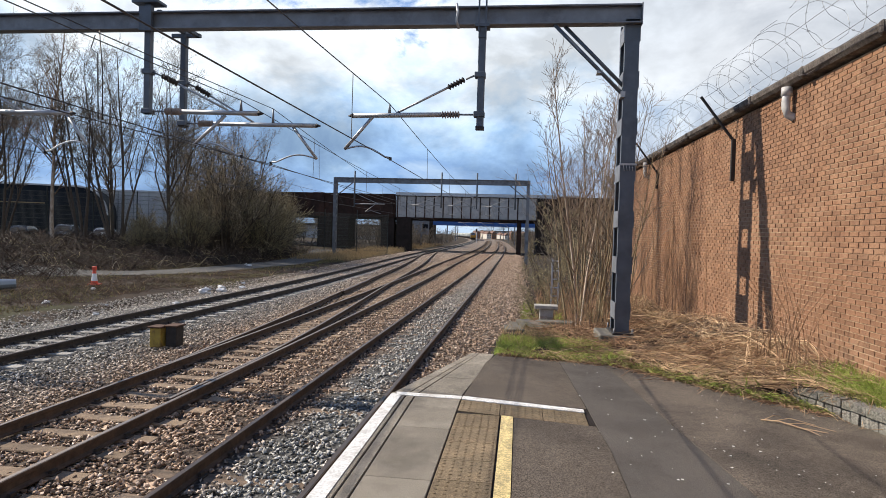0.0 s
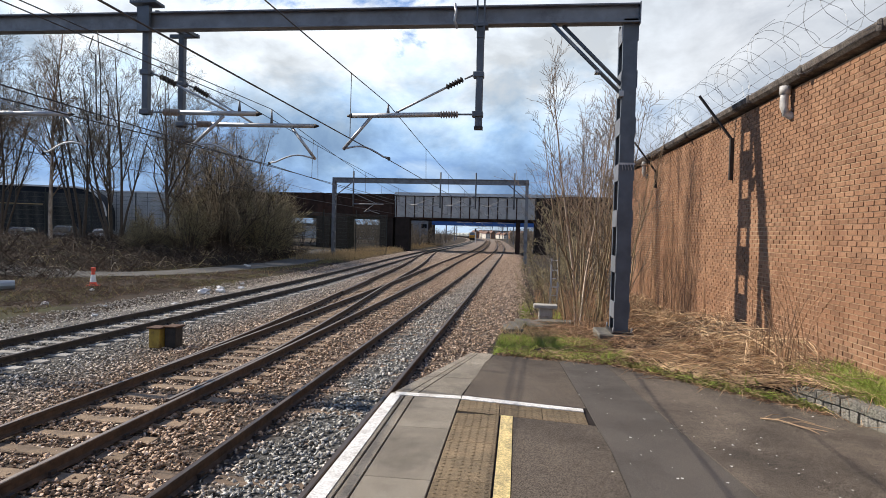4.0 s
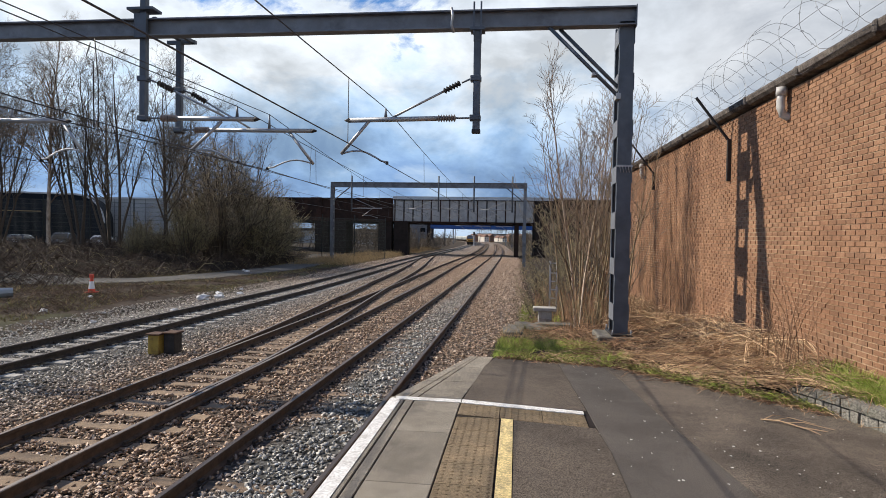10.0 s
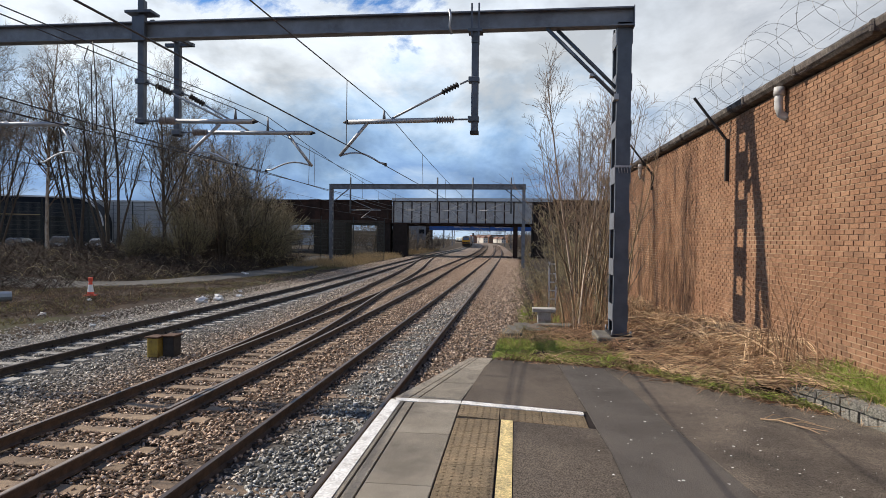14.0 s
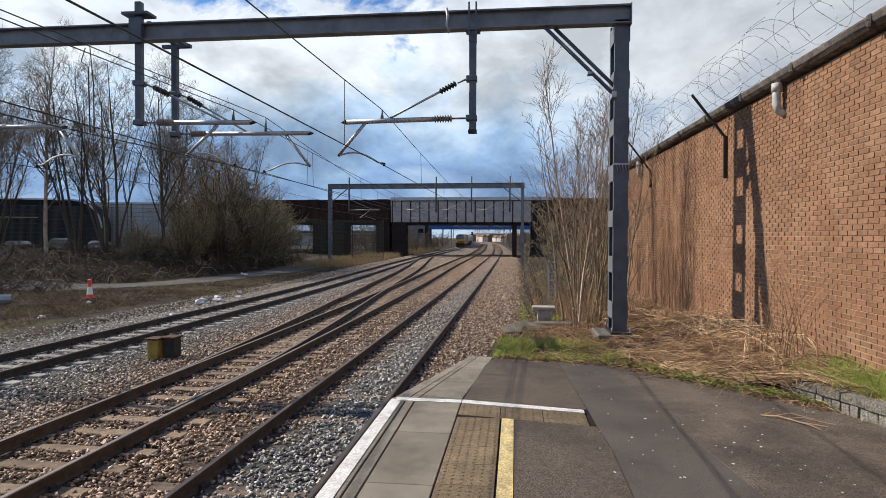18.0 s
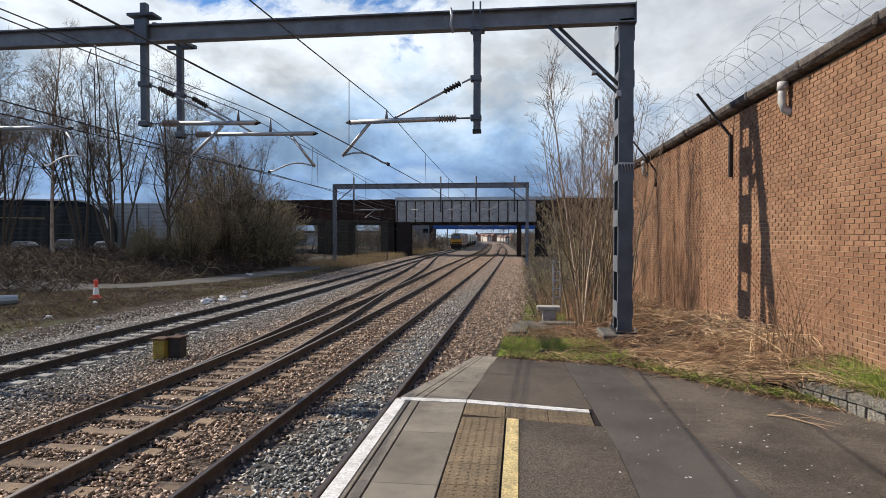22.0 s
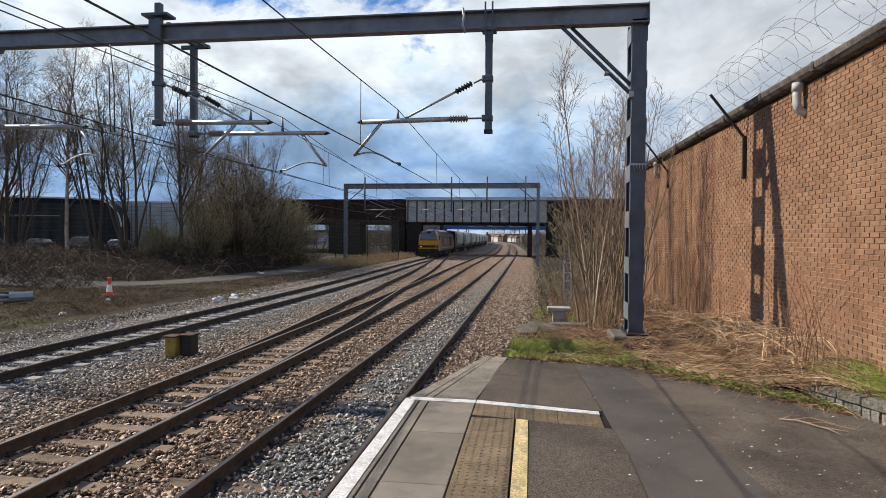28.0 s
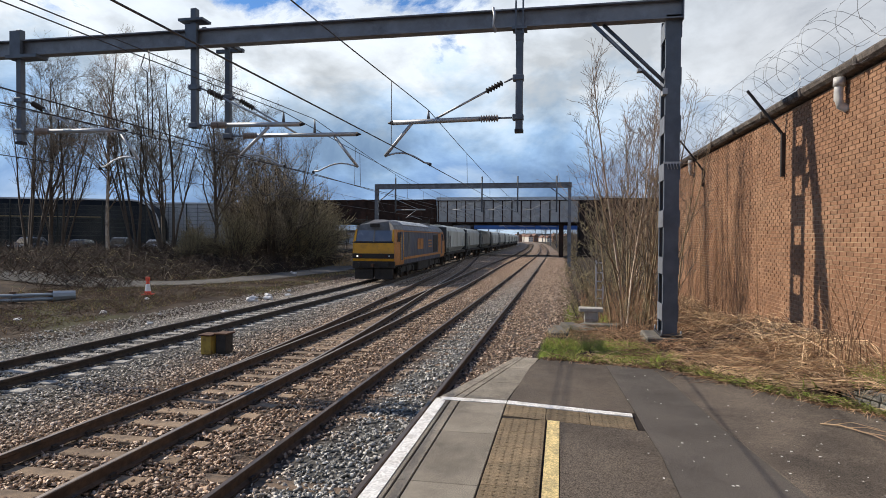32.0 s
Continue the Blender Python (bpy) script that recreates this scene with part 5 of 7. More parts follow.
block = tagged(part("concrete_block", boxes((-0.18, 0.16, 12.4, 12.75, 0.1, 0.50), bevel=0.04), CONC), "broken mossy concrete block beside the ballast", "block")

# ---- plants ----
def fast_mesh(name, V, F, material, parent=None, label="", smooth=False):
    """A mesh from arrays: V (n, 3), F (m, 3 or 4)."""
    me = bpy.data.meshes.new(name)
    k = F.shape[1]
    me.vertices.add(len(V))
    me.vertices.foreach_set("co", V.astype(np.float32).ravel())
    me.loops.add(F.size)
    me.loops.foreach_set("vertex_index", F.astype(np.int32).ravel())
    me.polygons.add(len(F))
    me.polygons.foreach_set("loop_start", np.arange(0, F.size, k, dtype=np.int32))
    me.update(calc_edges=True)
    me.validate()
    if smooth:
        me.polygons.foreach_set("use_smooth", np.ones(len(F), bool))
    return link(name, me, material, parent, label)


def sheaf(groups, n=3):
    """Skins many polylines at once. groups: list of (P (s, k, 3), R (s, k)). Returns V, F."""
    VV, FF, base = [], [], 0
    for P, R in groups:
        s, k, _ = P.shape
        d = np.gradient(P, axis=1)
        d /= np.linalg.norm(d, axis=2, keepdims=True) + 1e-9
        ref = np.where(np.abs(d[..., 2:3]) < 0.9, np.array([0, 0, 1.0]), np.array([0, 1.0, 0]))
        a = np.cross(d, ref)
        a /= np.linalg.norm(a, axis=2, keepdims=True) + 1e-9
        b = np.cross(d, a)
        ang = np.arange(n) * 2 * np.pi / n
        V = P[:, :, None] + R[:, :, None, None] * (a[:, :, None] * np.cos(ang)[:, None] + b[:, :, None] * np.sin(ang)[:, None])
        idx = base + np.arange(s * k * n).reshape(s, k, n)
        q0, q1 = idx[:, :-1], idx[:, 1:]
        F = np.stack([q0, np.roll(q0, -1, 2), np.roll(q1, -1, 2), q1], -1).reshape(-1, 4)
        VV.append(V.reshape(-1, 3))
        FF.append(F)
        base += s * k * n
    return np.concatenate(VV), np.concatenate(FF)


def branch(rs, p, d, length, k, wander, lift):
    pts = [p]
    d = d / np.linalg.norm(d)
    for i in range(k - 1):
        d = d + rs.normal(0, wander, 3) + np.array([0, 0, lift])
        d /= np.linalg.norm(d)
        p = p + d * length / (k - 1)
        pts.append(p)
    return np.array(pts)


def grow(seed, height, r0, stems=1, counts=(13, 7, 7, 4), open_=0.75, start=0.28, lift=0.10, lean=0.06, spread=0.25, tip=0.006, reach=0.42):
    """A bare tree: stems, limbs, branches, twigs. Returns the thick and the thin polylines."""
    rs = np.random.RandomState(seed)
    thick, thin = [], []
    levels = [[]]
    for s in range(stems):
        a = rs.uniform(0, 2 * np.pi)
        off = np.array([np.cos(a), np.sin(a), 0]) * spread * (stems > 1) * rs.uniform(0.2, 1)
        d = np.array([np.cos(a) * lean * (1 + stems * 0.5), np.sin(a) * lean * (1 + stems * 0.5), 1.0])
        h = height * rs.uniform(0.72, 1.0) if stems > 1 else height
        pl = branch(rs, off + np.array([0, 0, -0.25]), d, h, 9, 0.035, 0.03)
        rr = r0 * (h / height) * np.linspace(1, 0.16, 9)
        levels[0].append((pl, rr, h))
    thick.append((np.array([l[0] for l in levels[0]]), np.array([l[1] for l in levels[0]])))
    prev = levels[0]
    ks = (6, 4, 3, 2)
    stretch = (reach, 0.52, 0.58, 0.66)
    for lv, cnt in enumerate(counts):
        nxt, k = [], ks[lv]
        for pl, rr, ln in prev:
            m = cnt if lv else cnt
            for j in range(m):
                u = rs.uniform(start if lv == 0 else 0.18, 0.98)
                f = u * (len(pl) - 1)
                i = min(int(f), len(pl) - 2)
                w = f - i
                p = pl[i] * (1 - w) + pl[i + 1] * w
                pd = pl[i + 1] - pl[i]
                pd /= np.linalg.norm(pd) + 1e-9
                rnd = rs.normal(0, 1, 3)
                rnd -= pd * rnd.dot(pd)
                rnd /= np.linalg.norm(rnd) + 1e-9
                d = pd * 0.9 + rnd * open_ * (1.0 if lv == 0 else 1.35) * rs.uniform(0.6, 1.2) + np.array([0, 0, 0.25 if lv == 0 else 0.12])
                l2 = ln * stretch[lv] * (1.15 - 0.75 * u if lv == 0 else 0.9) * rs.uniform(0.65, 1.15)
                if lv == 3:
                    l2 = max(0.25, l2)
                r1 = max(tip, (rr[i] * (1 - w) + rr[i + 1] * w) * (0.55 if lv else 0.5))
                q = branch(rs, p, d, l2, k, 0.13, lift * (0.6 if lv < 2 else 0.3))
                nxt.append((q, np.linspace(r1, max(tip * 0.7, r1 * 0.35), k), l2))
        grp = (np.array([x[0] for x in nxt]), np.array([x[1] for x in nxt]))
        (thick if lv < 1 else thin).append(grp)
        prev = nxt
    return thick, thin


def dome_shrub(label, seed, rx, h, n, twig_m):
    """A broad rounded bare bush: arching stems, limbs and a dense outer haze of twigs."""
    t = thing("bare_shrub", None, label, "shrub", "shrubs beside the path")
    rs = np.random.RandomState(seed)
    stems, limbs, twigs = [], [], []
    for i in range(34):
        a, q = rs.uniform(0, 2 * np.pi), np.sqrt(rs.rand())
        lean, top = q * rx * 0.72, h * np.sqrt(1 - 0.8 * q * q) * rs.uniform(0.50, 0.94)
        u = np.linspace(0, 1, 7)
        bow = u ** 1.25 * lean + 0.5 * q
        pl = np.stack([np.cos(a) * bow, np.sin(a) * bow, -0.3 + (top + 0.3) * u ** 0.9], 1) + rs.normal(0, 0.10, (7, 3)) * u[:, None]
        stems.append((pl, np.linspace(0.075, 0.02, 7) * rs.uniform(0.6, 1.2)))
    for i in range(300):
        pl = stems[rs.randint(34)][0]
        f = rs.uniform(1.2, 5.9)
        p = pl[int(f)] * (1 - f % 1) + pl[int(f) + 1] * (f % 1)
        out = np.array([p[0], p[1], 0.25 * h]) / (np.linalg.norm([p[0], p[1], 0.25 * h]) + 1e-6)
        q = branch(rs, p, out * 0.8 + rs.normal(0, 0.55, 3) + np.array([0, 0, 0.35]), h * rs.uniform(0.14, 0.30), 5, 0.12, 0.03)
        limbs.append((q, np.linspace(0.024, 0.010, 5)))
    for i in range(n):
        pl = limbs[rs.randint(300)][0]
        f = rs.uniform(0.3, 3.95)
        p = pl[int(f)] * (1 - f % 1) + pl[int(f) + 1] * (f % 1)
        d = pl[int(f) + 1] - pl[int(f)]
        q = branch(rs, p, d / np.linalg.norm(d) * 0.8 + rs.normal(0, 0.6, 3) + np.array([0, 0, 0.2]), rs.uniform(0.3, 1.0), 2, 0.16, 0.04)
        twigs.append((q, np.array([0.013, 0.007])))
    pack = lambda rows: (np.array([x[0] for x in rows]), np.array([x[1] for x in rows]))
    V, F = sheaf([pack(stems), pack(limbs)], 4)
    fast_mesh("trunk", V, F, BARK, t, smooth=True)
    V, F = sheaf([pack(twigs)], 3)
    fast_mesh("crown", V, F, twig_m, t)
    return t


def tree_thing(name, label, category, group, seed, trunk_m, twig_m, sides=5, limbs=True, **kw):
    t = thing(name, None, label, category, group)
    thick, thin = grow(seed, **kw)
    if not limbs:
        thick, thin = thick[:1], thick[1:] + thin
    V, F = sheaf(thick, sides)
    fast_mesh("trunk", V, F, trunk_m, t, smooth=True)
    V, F = sheaf(thin, 3)
    fast_mesh("crown", V, F, twig_m, t)
    return t


def plant(proto, spots):
    """Sets copies of a few grown plants on the ground; the first of each kind takes the first spot."""
    used = set()
    for (k, x, y, s, rz) in spots:
        m = pose(x, y, max(ground_z(x, y), -0.3), 0, 0, rz)
        ob = proto[k]
        if k not in used:
            used.add(k)
            ob.matrix_basis = m
            ob.scale = (s, s, s)
        else:
            c = copy_thing(ob, m)
            c.scale = (s, s, s)


fan = "bare multi-stemmed winter tree behind the line"
trees = [tree_thing("bare_tree", fan, "tree", "trees behind the line", 11, BARK, TWIG, height=16.5, r0=0.15, stems=5, counts=(9, 6, 4, 3), start=0.30, lean=0.050, spread=0.7, tip=0.0075, open_=0.60, reach=0.34, lift=0.20),
         tree_thing("bare_tree", fan, "tree", "trees behind the line", 12, BARK, TWIG, height=15.5, r0=0.14, stems=4, counts=(10, 6, 5, 3), start=0.24, lean=0.075, spread=0.5, tip=0.0075, open_=0.65, reach=0.38, lift=0.20),
         tree_thing("birch_tree", "tall bare birch with pale bark", "tree", "trees behind the line", 13, BIRCH, TWIG_P, limbs=False, height=18.8, r0=0.18, counts=(38, 7, 4, 3), start=0.22, open_=0.85, lift=0.07, reach=0.25, tip=0.007),
         tree_thing("bare_tree", "broad bare winter tree behind the line", "tree", "trees behind the line", 14, BARK, TWIG, height=14.0, r0=0.20, counts=(20, 8, 5, 4), start=0.14, tip=0.0075, open_=0.80, reach=0.52, lift=0.20)]
plant(trees, [(2, -38.2, 46.5, 1.0, 0), (0, -35.7, 47.0, 0.98, 40), (1, -32.6, 46.5, 1.06, 10), (3, -28.8, 48.0, 0.98, 80), (1, -42.4, 46.0, 1.0, 150), (0, -46.0, 46.5, 1.0, 250),
              (3, -41.0, 58.0, 1.15, 300), (1, -35.0, 62.0, 1.02, 200), (3, -49.0, 52.0, 1.2, 110), (0, -28.2, 60.0, 0.80, 120), (3, -25.4, 53.5, 0.70, 30), (3, -32.0, 55.0, 0.95, 190)])

shrubs = [dome_shrub("large rounded bare shrub with dense brown twigs", 21, 4.4, 10.4, 5600, TWIG_S),
          dome_shrub("rounded olive brown bare shrub", 22, 3.5, 7.0, 4000, TWIG_G)]
plant(shrubs, [(0, -26.0, 52.0, 1.14, 0), (1, -23.4, 54.0, 1.10, 0), (0, -28.6, 55.0, 1.08, 70), (1, -24.6, 59.0, 1.1, 140), (1, -27.2, 48.2, 0.80, 200), (0, -27.2, 62.5, 0.9, 230),
               (1, -27.2, 68.5, 0.95, 300), (1, -31.0, 48.0, 0.5, 20), (1, -29.4, 44.6, 0.34, 250)])

sap = "slender bare birch sapling beside the mast"
saplings = [tree_thing("birch_sapling", sap, "tree", "saplings beside the mast", 31, BIRCH, TWIG_P, limbs=False, height=6.7, r0=0.046, counts=(20, 5, 3), start=0.18, open_=0.62, reach=0.34, tip=0.0042, lift=0.15, lean=0.06),
            tree_thing("birch_sapling", "bare sapling with several olive stems", "tree", "saplings beside the mast", 32, STEM, TWIG_P, limbs=False, height=6.4, r0=0.040, stems=4, counts=(9, 5, 3), start=0.22, open_=0.62, reach=0.36, tip=0.0042, lift=0.16, spread=0.45, lean=0.055),
            tree_thing("birch_sapling", "bare brown sapling with thin upright stems", "tree", "saplings beside the mast", 33, STEM, TWIG, limbs=False, height=5.2, r0=0.030, stems=4, counts=(7, 5, 3), start=0.15, open_=0.65, reach=0.38, tip=0.0042, lift=0.14, spread=0.5, lean=0.06)]
plant(saplings, [(0, 1.45, 15.0, 0.98, 30), (1, 1.75, 15.4, 1.02, 0), (2, 1.75, 17.2, 1.1, 0), (1, 2.15, 16.8, 1.0, 120), (0, 1.62, 16.0, 0.90, 200), (2, 2.4, 15.6, 0.92, 200), (1, 1.72, 19.3, 1.1, 60),
                 (0, 2.6, 21.5, 1.0, 80), (1, 2.4, 24.0, 1.1, 150)])
small = tree_thing("bare_shrub", "low olive shrub beside the ballast", "shrub", "shrubs beside the ballast", 41, BARK, TWIG_G, height=2.3, r0=0.018, stems=10, counts=(5, 4, 4), start=0.08, lean=0.08, spread=0.4, tip=0.004, reach=0.36)
plant([small], [(0, 0.95, 19.3, 0.95, 0), (0, 1.0, 22.5, 1.0, 80), (0, 1.5, 26.0, 1.3, 160), (0, 1.5, 30.0, 1.2, 240), (0, 1.75, 14.9, 0.7, 200), (0, 3.0, 32.0, 1.8, 30), (0, 2.2, 37.0, 1.4, 120),
                (0, 4.0, 40.0, 2.6, 60), (0, 4.0, 50.0, 2.6, 210), (0, 5.2, 62.0, 2.8, 20), (0, 5.6, 74, 3.0, 90), (0, 6.8, 54, 3.2, 140)])
# low far scrub along the horizon and beside the curve
hedge = tree_thing("bare_shrub", "far bare scrub on the skyline", "shrub", "far scrub", 44, BARK, TWIG, 3, height=6.5, r0=0.09, stems=8, counts=(5, 4, 3), start=0.05, lean=0.1, spread=2.4, tip=0.03, reach=0.45, open_=0.8)
r_ = random.Random(23)
spots = []
for i in range(22):
    y = 118 + 300 * (i / 22) ** 1.3
    x = far_x(y) - 8 - r_.uniform(0, 16) - 0.06 * (y - 118) if i % 4 else near_x(y) + 7 + r_.uniform(0, 12)
    spots.append((0, x, y, r_.uniform(0.6, 1.0) + 0.001 * (y - 118), r_.uniform(0, 360)))
plant([hedge], spots)
# lighter growth beyond the bridge
scrub = tree_thing("bare_shrub", "distant bare scrub beyond the bridge", "shrub", "scrub beyond the bridge", 43, BARK, TWIG, 3, height=6.0, r0=0.06, stems=9, counts=(6, 5, 4), start=0.05, lean=0.09, spread=1.8, tip=0.018, reach=0.4, open_=0.7)
plant([scrub], [(0, -22.4, 168, 0.5, 15), (0, -24.0, 176, 0.7, 75), (0, -25.0, 186, 0.7, 165), (0, -26.5, 198, 0.7, 255), (0, -19.8, 106, 0.42, 10), (0, -23.5, 109, 0.8, 90), (0, -20.2, 114, 0.45, 200), (0, -24.0, 119, 0.95, 310), (0, -20.4, 124, 0.45, 40), (0, -23.6, 131, 0.9, 130), (0, -20.8, 140, 0.45, 230), (0, -24.5, 150, 1.0, 330), (0, -22.5, 160, 0.55, 30), (0, -20.5, 124, 0.75, 10), (0, -26.5, 134, 1.0, 80), (0, -30, 138, 1.2, 130), (0, -34.5, 136, 1.2, 200), (0, -39, 132, 1.3, 260), (0, -22, 140, 0.9, 300), (0, -43, 140, 1.5, 30), (0, -22.5, 113, 0.7, 0), (0, -25.5, 114, 0.9, 50), (0, -28, 118, 1.1, 100), (0, -31, 113, 0.8, 160), (0, -24.5, 128, 0.8, 220), (0, -32, 122, 1.1, 20), (0, -36, 128, 1.4, 60),
                (0, -18.8, 134, 0.5, 60), (0, -19.4, 150, 0.6, 140), (0, -20.2, 166, 0.7, 220), (0, -21.4, 184, 0.8, 20), (0, -23.0, 204, 0.9, 100), (0, 1.6, 125, 0.6, 30), (0, 0.8, 150, 0.7, 110), (0, -0.2, 176, 0.8, 190), (0, -1.6, 204, 0.8, 260), (0, -31, 112, 0.9, 15), (0, -36, 116, 1.1, 95), (0, -41, 114, 1.2, 175),
                (0, 5, 150, 1.0, 0), (0, 4.5, 180, 1.0, 90), (0, 3.5, 220, 1.2, 180), (0, -34, 170, 1.6, 30), (0, -36, 210, 1.6, 70), (0, 3, 300, 1.3, 10), (0, 8, 330, 1.6, 60), (0, 14, 300, 2.0, 120), (0, -44, 260, 2.0, 200)])


def scatter(name, n, place, shape, material, label, category, seed, sides=3):
    """Many stems as one thing. place(rs) gives a root or None; shape(rs, root) gives points and radii."""
    rs = np.random.RandomState(seed)
    P, R = [], []
    tries = 0
    while len(P) < n and tries < n * 6:
        tries += 1
        root = place(rs)
        if root is None:
            continue
        p, r = shape(rs, root)
        P.append(p)
        R.append(r)
    V, F = sheaf([(np.array(P), np.array(R))], sides)
    return tagged(fast_mesh(name, V, F, material), label, category, kind="stuff")


def stand_z(x, y):
    z = ground_z(x, y)
    return max(z, PZ - 0.01) if y < 9.25 and x > -0.3 else z


def zone(x0, x1, y0, y1, test=None, lift=0.0):
    def place(rs):
        x, y = rs.uniform(x0, x1), rs.uniform(y0, y1)
        if test and not test(x, y, rs):
            return None
        return np.array([x, y, stand_z(x, y) + lift])
    return place


def arch(l0, l1, rise, r, k=5, flat=0.3):
    """Stems that rise and bow over."""
    def shape(rs, p):
        a, L = rs.uniform(0, 2 * np.pi), rs.uniform(l0, l1)
        h = L * rise * rs.uniform(0.3, 1.0)
        u = np.linspace(0, 1, k)
        pts = np.stack([p[0] + np.cos(a) * L * u, p[1] + np.sin(a) * L * u, p[2] - 0.02 + h * np.sin(np.pi * (u * (0.75 + 0.2 * rs.rand()))) + rs.normal(0, 0.02 * L, k)], 1)
        return pts, np.linspace(r, r * 0.5, k) * rs.uniform(0.7, 1.3)
    return shape


def blade(h0, h1, r, lean=0.35, k=3):
    def shape(rs, p):
        a, h = rs.uniform(0, 2 * np.pi), rs.uniform(h0, h1)
        u = np.linspace(0, 1, k)
        b = h * lean * rs.uniform(0.3, 1.6)
        return np.stack([p[0] + np.cos(a) * b * u ** 2, p[1] + np.sin(a) * b * u ** 2, p[2] + h * u], 1), np.linspace(r, r * 0.2, k)
    return shape


def verge(x, y, rs):
    """Rough ground between platform end and wall."""
    lim = np.interp(y, [6.0, 6.6, 7.2, 7.8, 8.8, 9.1, 9.3], [3.75, 3.55, 3.0, 2.35, 1.6, -0.1, -0.3])
    return lim < x < wall_x(y) - 0.03


def bank(x, y, rs):
    d = far_x(y) - 2.9 - x
    edge = px(y) - 1.8 if y > 31 else -23.2
    return d > 6.0 and x < edge + 0.6 * noise.noise((x * 0.3, y * 0.3, 2))


def lay(l0, l1, way, r, rise=0.25, k=4):
    """Flattened canes that lie mostly one way."""
    def shape(rs, p):
        a, L = way + rs.normal(0, 0.55), rs.uniform(l0, l1)
        u = np.linspace(0, 1, k)
        x, y = p[0] + np.cos(a) * L * u, p[1] + np.sin(a) * L * u
        x = np.maximum(np.minimum(x, wall_x(p[1]) - 0.05), np.interp(y, [6.0, 6.6, 7.2, 7.8, 8.8, 9.1, 9.3], [3.75, 3.55, 3.0, 2.35, 1.6, -0.1, -0.3]))
        z = np.array([max(stand_z(float(a_), float(b_)), 0.3) for a_, b_ in zip(x, y)]) if L > 0.6 else np.full(k, p[2])
        return np.stack([x, y, z + rs.uniform(0.0, rise) * (0.35 + np.sin(np.pi * u)) + rs.normal(0, 0.015, k)], 1), np.linspace(r, r * 0.55, k) * rs.uniform(0.7, 1.3)
    return shape


# earth packed against the end and side of the asphalt
rim_pts = [Vector(p) for p in ((-0.30, 9.07, 0), (0.6, 8.86, 0), (1.45, 8.66, 0), (1.86, 8.16, 0), (2.27, 7.68, 0), (2.62, 7.35, 0), (2.95, 7.04, 0), (3.26, 6.72, 0), (3.56, 6.42, 0), (3.68, 5.0, 0))]
vs, fs = [], []
for i, p in enumerate(rim_pts):
    d = (rim_pts[min(i + 1, len(rim_pts) - 1)] - rim_pts[max(i - 1, 0)]).normalized()
    nrm = Vector((-d.y, d.x, 0))
    for k in range(5):
        q = p + nrm * (k * 0.14 - 0.03)
        vs.append((q.x, q.y, PZ + 0.006 + 0.02 * k * (1 if p.x > 1.4 else -0.4) + 0.012 * noise.noise((q.x * 6, q.y * 6, 1))))
for i in range(len(rim_pts) - 1):
    for k in range(4):
        fs.append((i * 5 + k, i * 5 + k + 1, (i + 1) * 5 + k + 1, (i + 1) * 5 + k))
tagged(raw("verge_earth", vs, fs, SOIL, smooth=True), "dark earth packed along the asphalt edge", "ground", kind="structure")

# right: matted dead stems, straw and weeds
near = lambda k: (lambda x, y, rs: verge(x, y, rs) and x > k - 0.12 * (y - 9) and rs.rand() < min(1, 9.5 / y))
scatter("dead_stems", 5200, zone(0.3, 3.95, 6.4, 22, near(1.25)), arch(0.25, 0.9, 0.26, 0.0048, 4), DEAD, "matted brown dead bramble stems", "dead stems", 51)
# near-black layer paints the shade beneath the straw
scatter("dead_stems", 3800, zone(1.0, 3.95, 6.6, 16, near(1.5)), arch(0.2, 0.6, 0.22, 0.0045, 3), DEADL, "stems darkened like shade under the straw", "dead stems", 71)
scatter("straw_stems", 2300, zone(1.4, 3.95, 7.2, 16, lambda x, y, rs: near(2.1)(x, y, rs) and noise.noise((x * 1.1, y * 0.8, 6)) > -0.05), lay(0.3, 1.0, -1.75, 0.0045, 0.09), STRAW, "pale dry canes lying in a tangle", "dead stems", 52)
scatter("straw_stems", 480, zone(2.7, 3.9, 9.0, 20, near(2.6)), lay(0.5, 1.5, -1.6, 0.0055, 0.20), STRAW, "pale bent canes along the wall foot", "dead stems", 72)
scatter("dead_stalks", 150, zone(1.9, 3.9, 7.4, 21, lambda x, y, rs: verge(x, y, rs) and x > 2.5), blade(0.3, 0.9, 0.005, 0.45, 4), DEAD, "upright brown dead stalks", "dead stems", 53)
scatter("dead_stalks", 34, zone(3.1, 3.6, 7.7, 8.6, lambda x, y, rs: verge(x, y, rs)), blade(0.7, 1.5, 0.006, 0.4, 5), DEAD, "tall red brown stalks by the stone kerb", "dead stems", 75)
scatter("dead_stalks", 90, zone(2.6, 3.9, 11.0, 20, lambda x, y, rs: verge(x, y, rs)), arch(0.5, 1.4, 0.4, 0.006), STRAW, "tall pale canes against the wall", "dead stems", 54)
scatter("dead_stalks", 300, zone(1.05, 2.7, 13.4, 22, lambda x, y, rs: verge(x, y, rs) and x > 0.075 * y), blade(0.5, 1.7, 0.006, 0.35, 4), DEAD, "orange brown thicket round the saplings", "dead stems", 76)
scatter("grass_patch", 5200, zone(-0.45, 1.6, 9.1, 11.6, lambda x, y, rs: noise.noise((x * 1.2, y * 1.2, 5)) > -0.45 and x > -0.35 + 0.03 * (y - 9)), blade(0.03, 0.10, 0.0055, 0.8), GRASS, "short green grass at the platform end", "grass", 55)
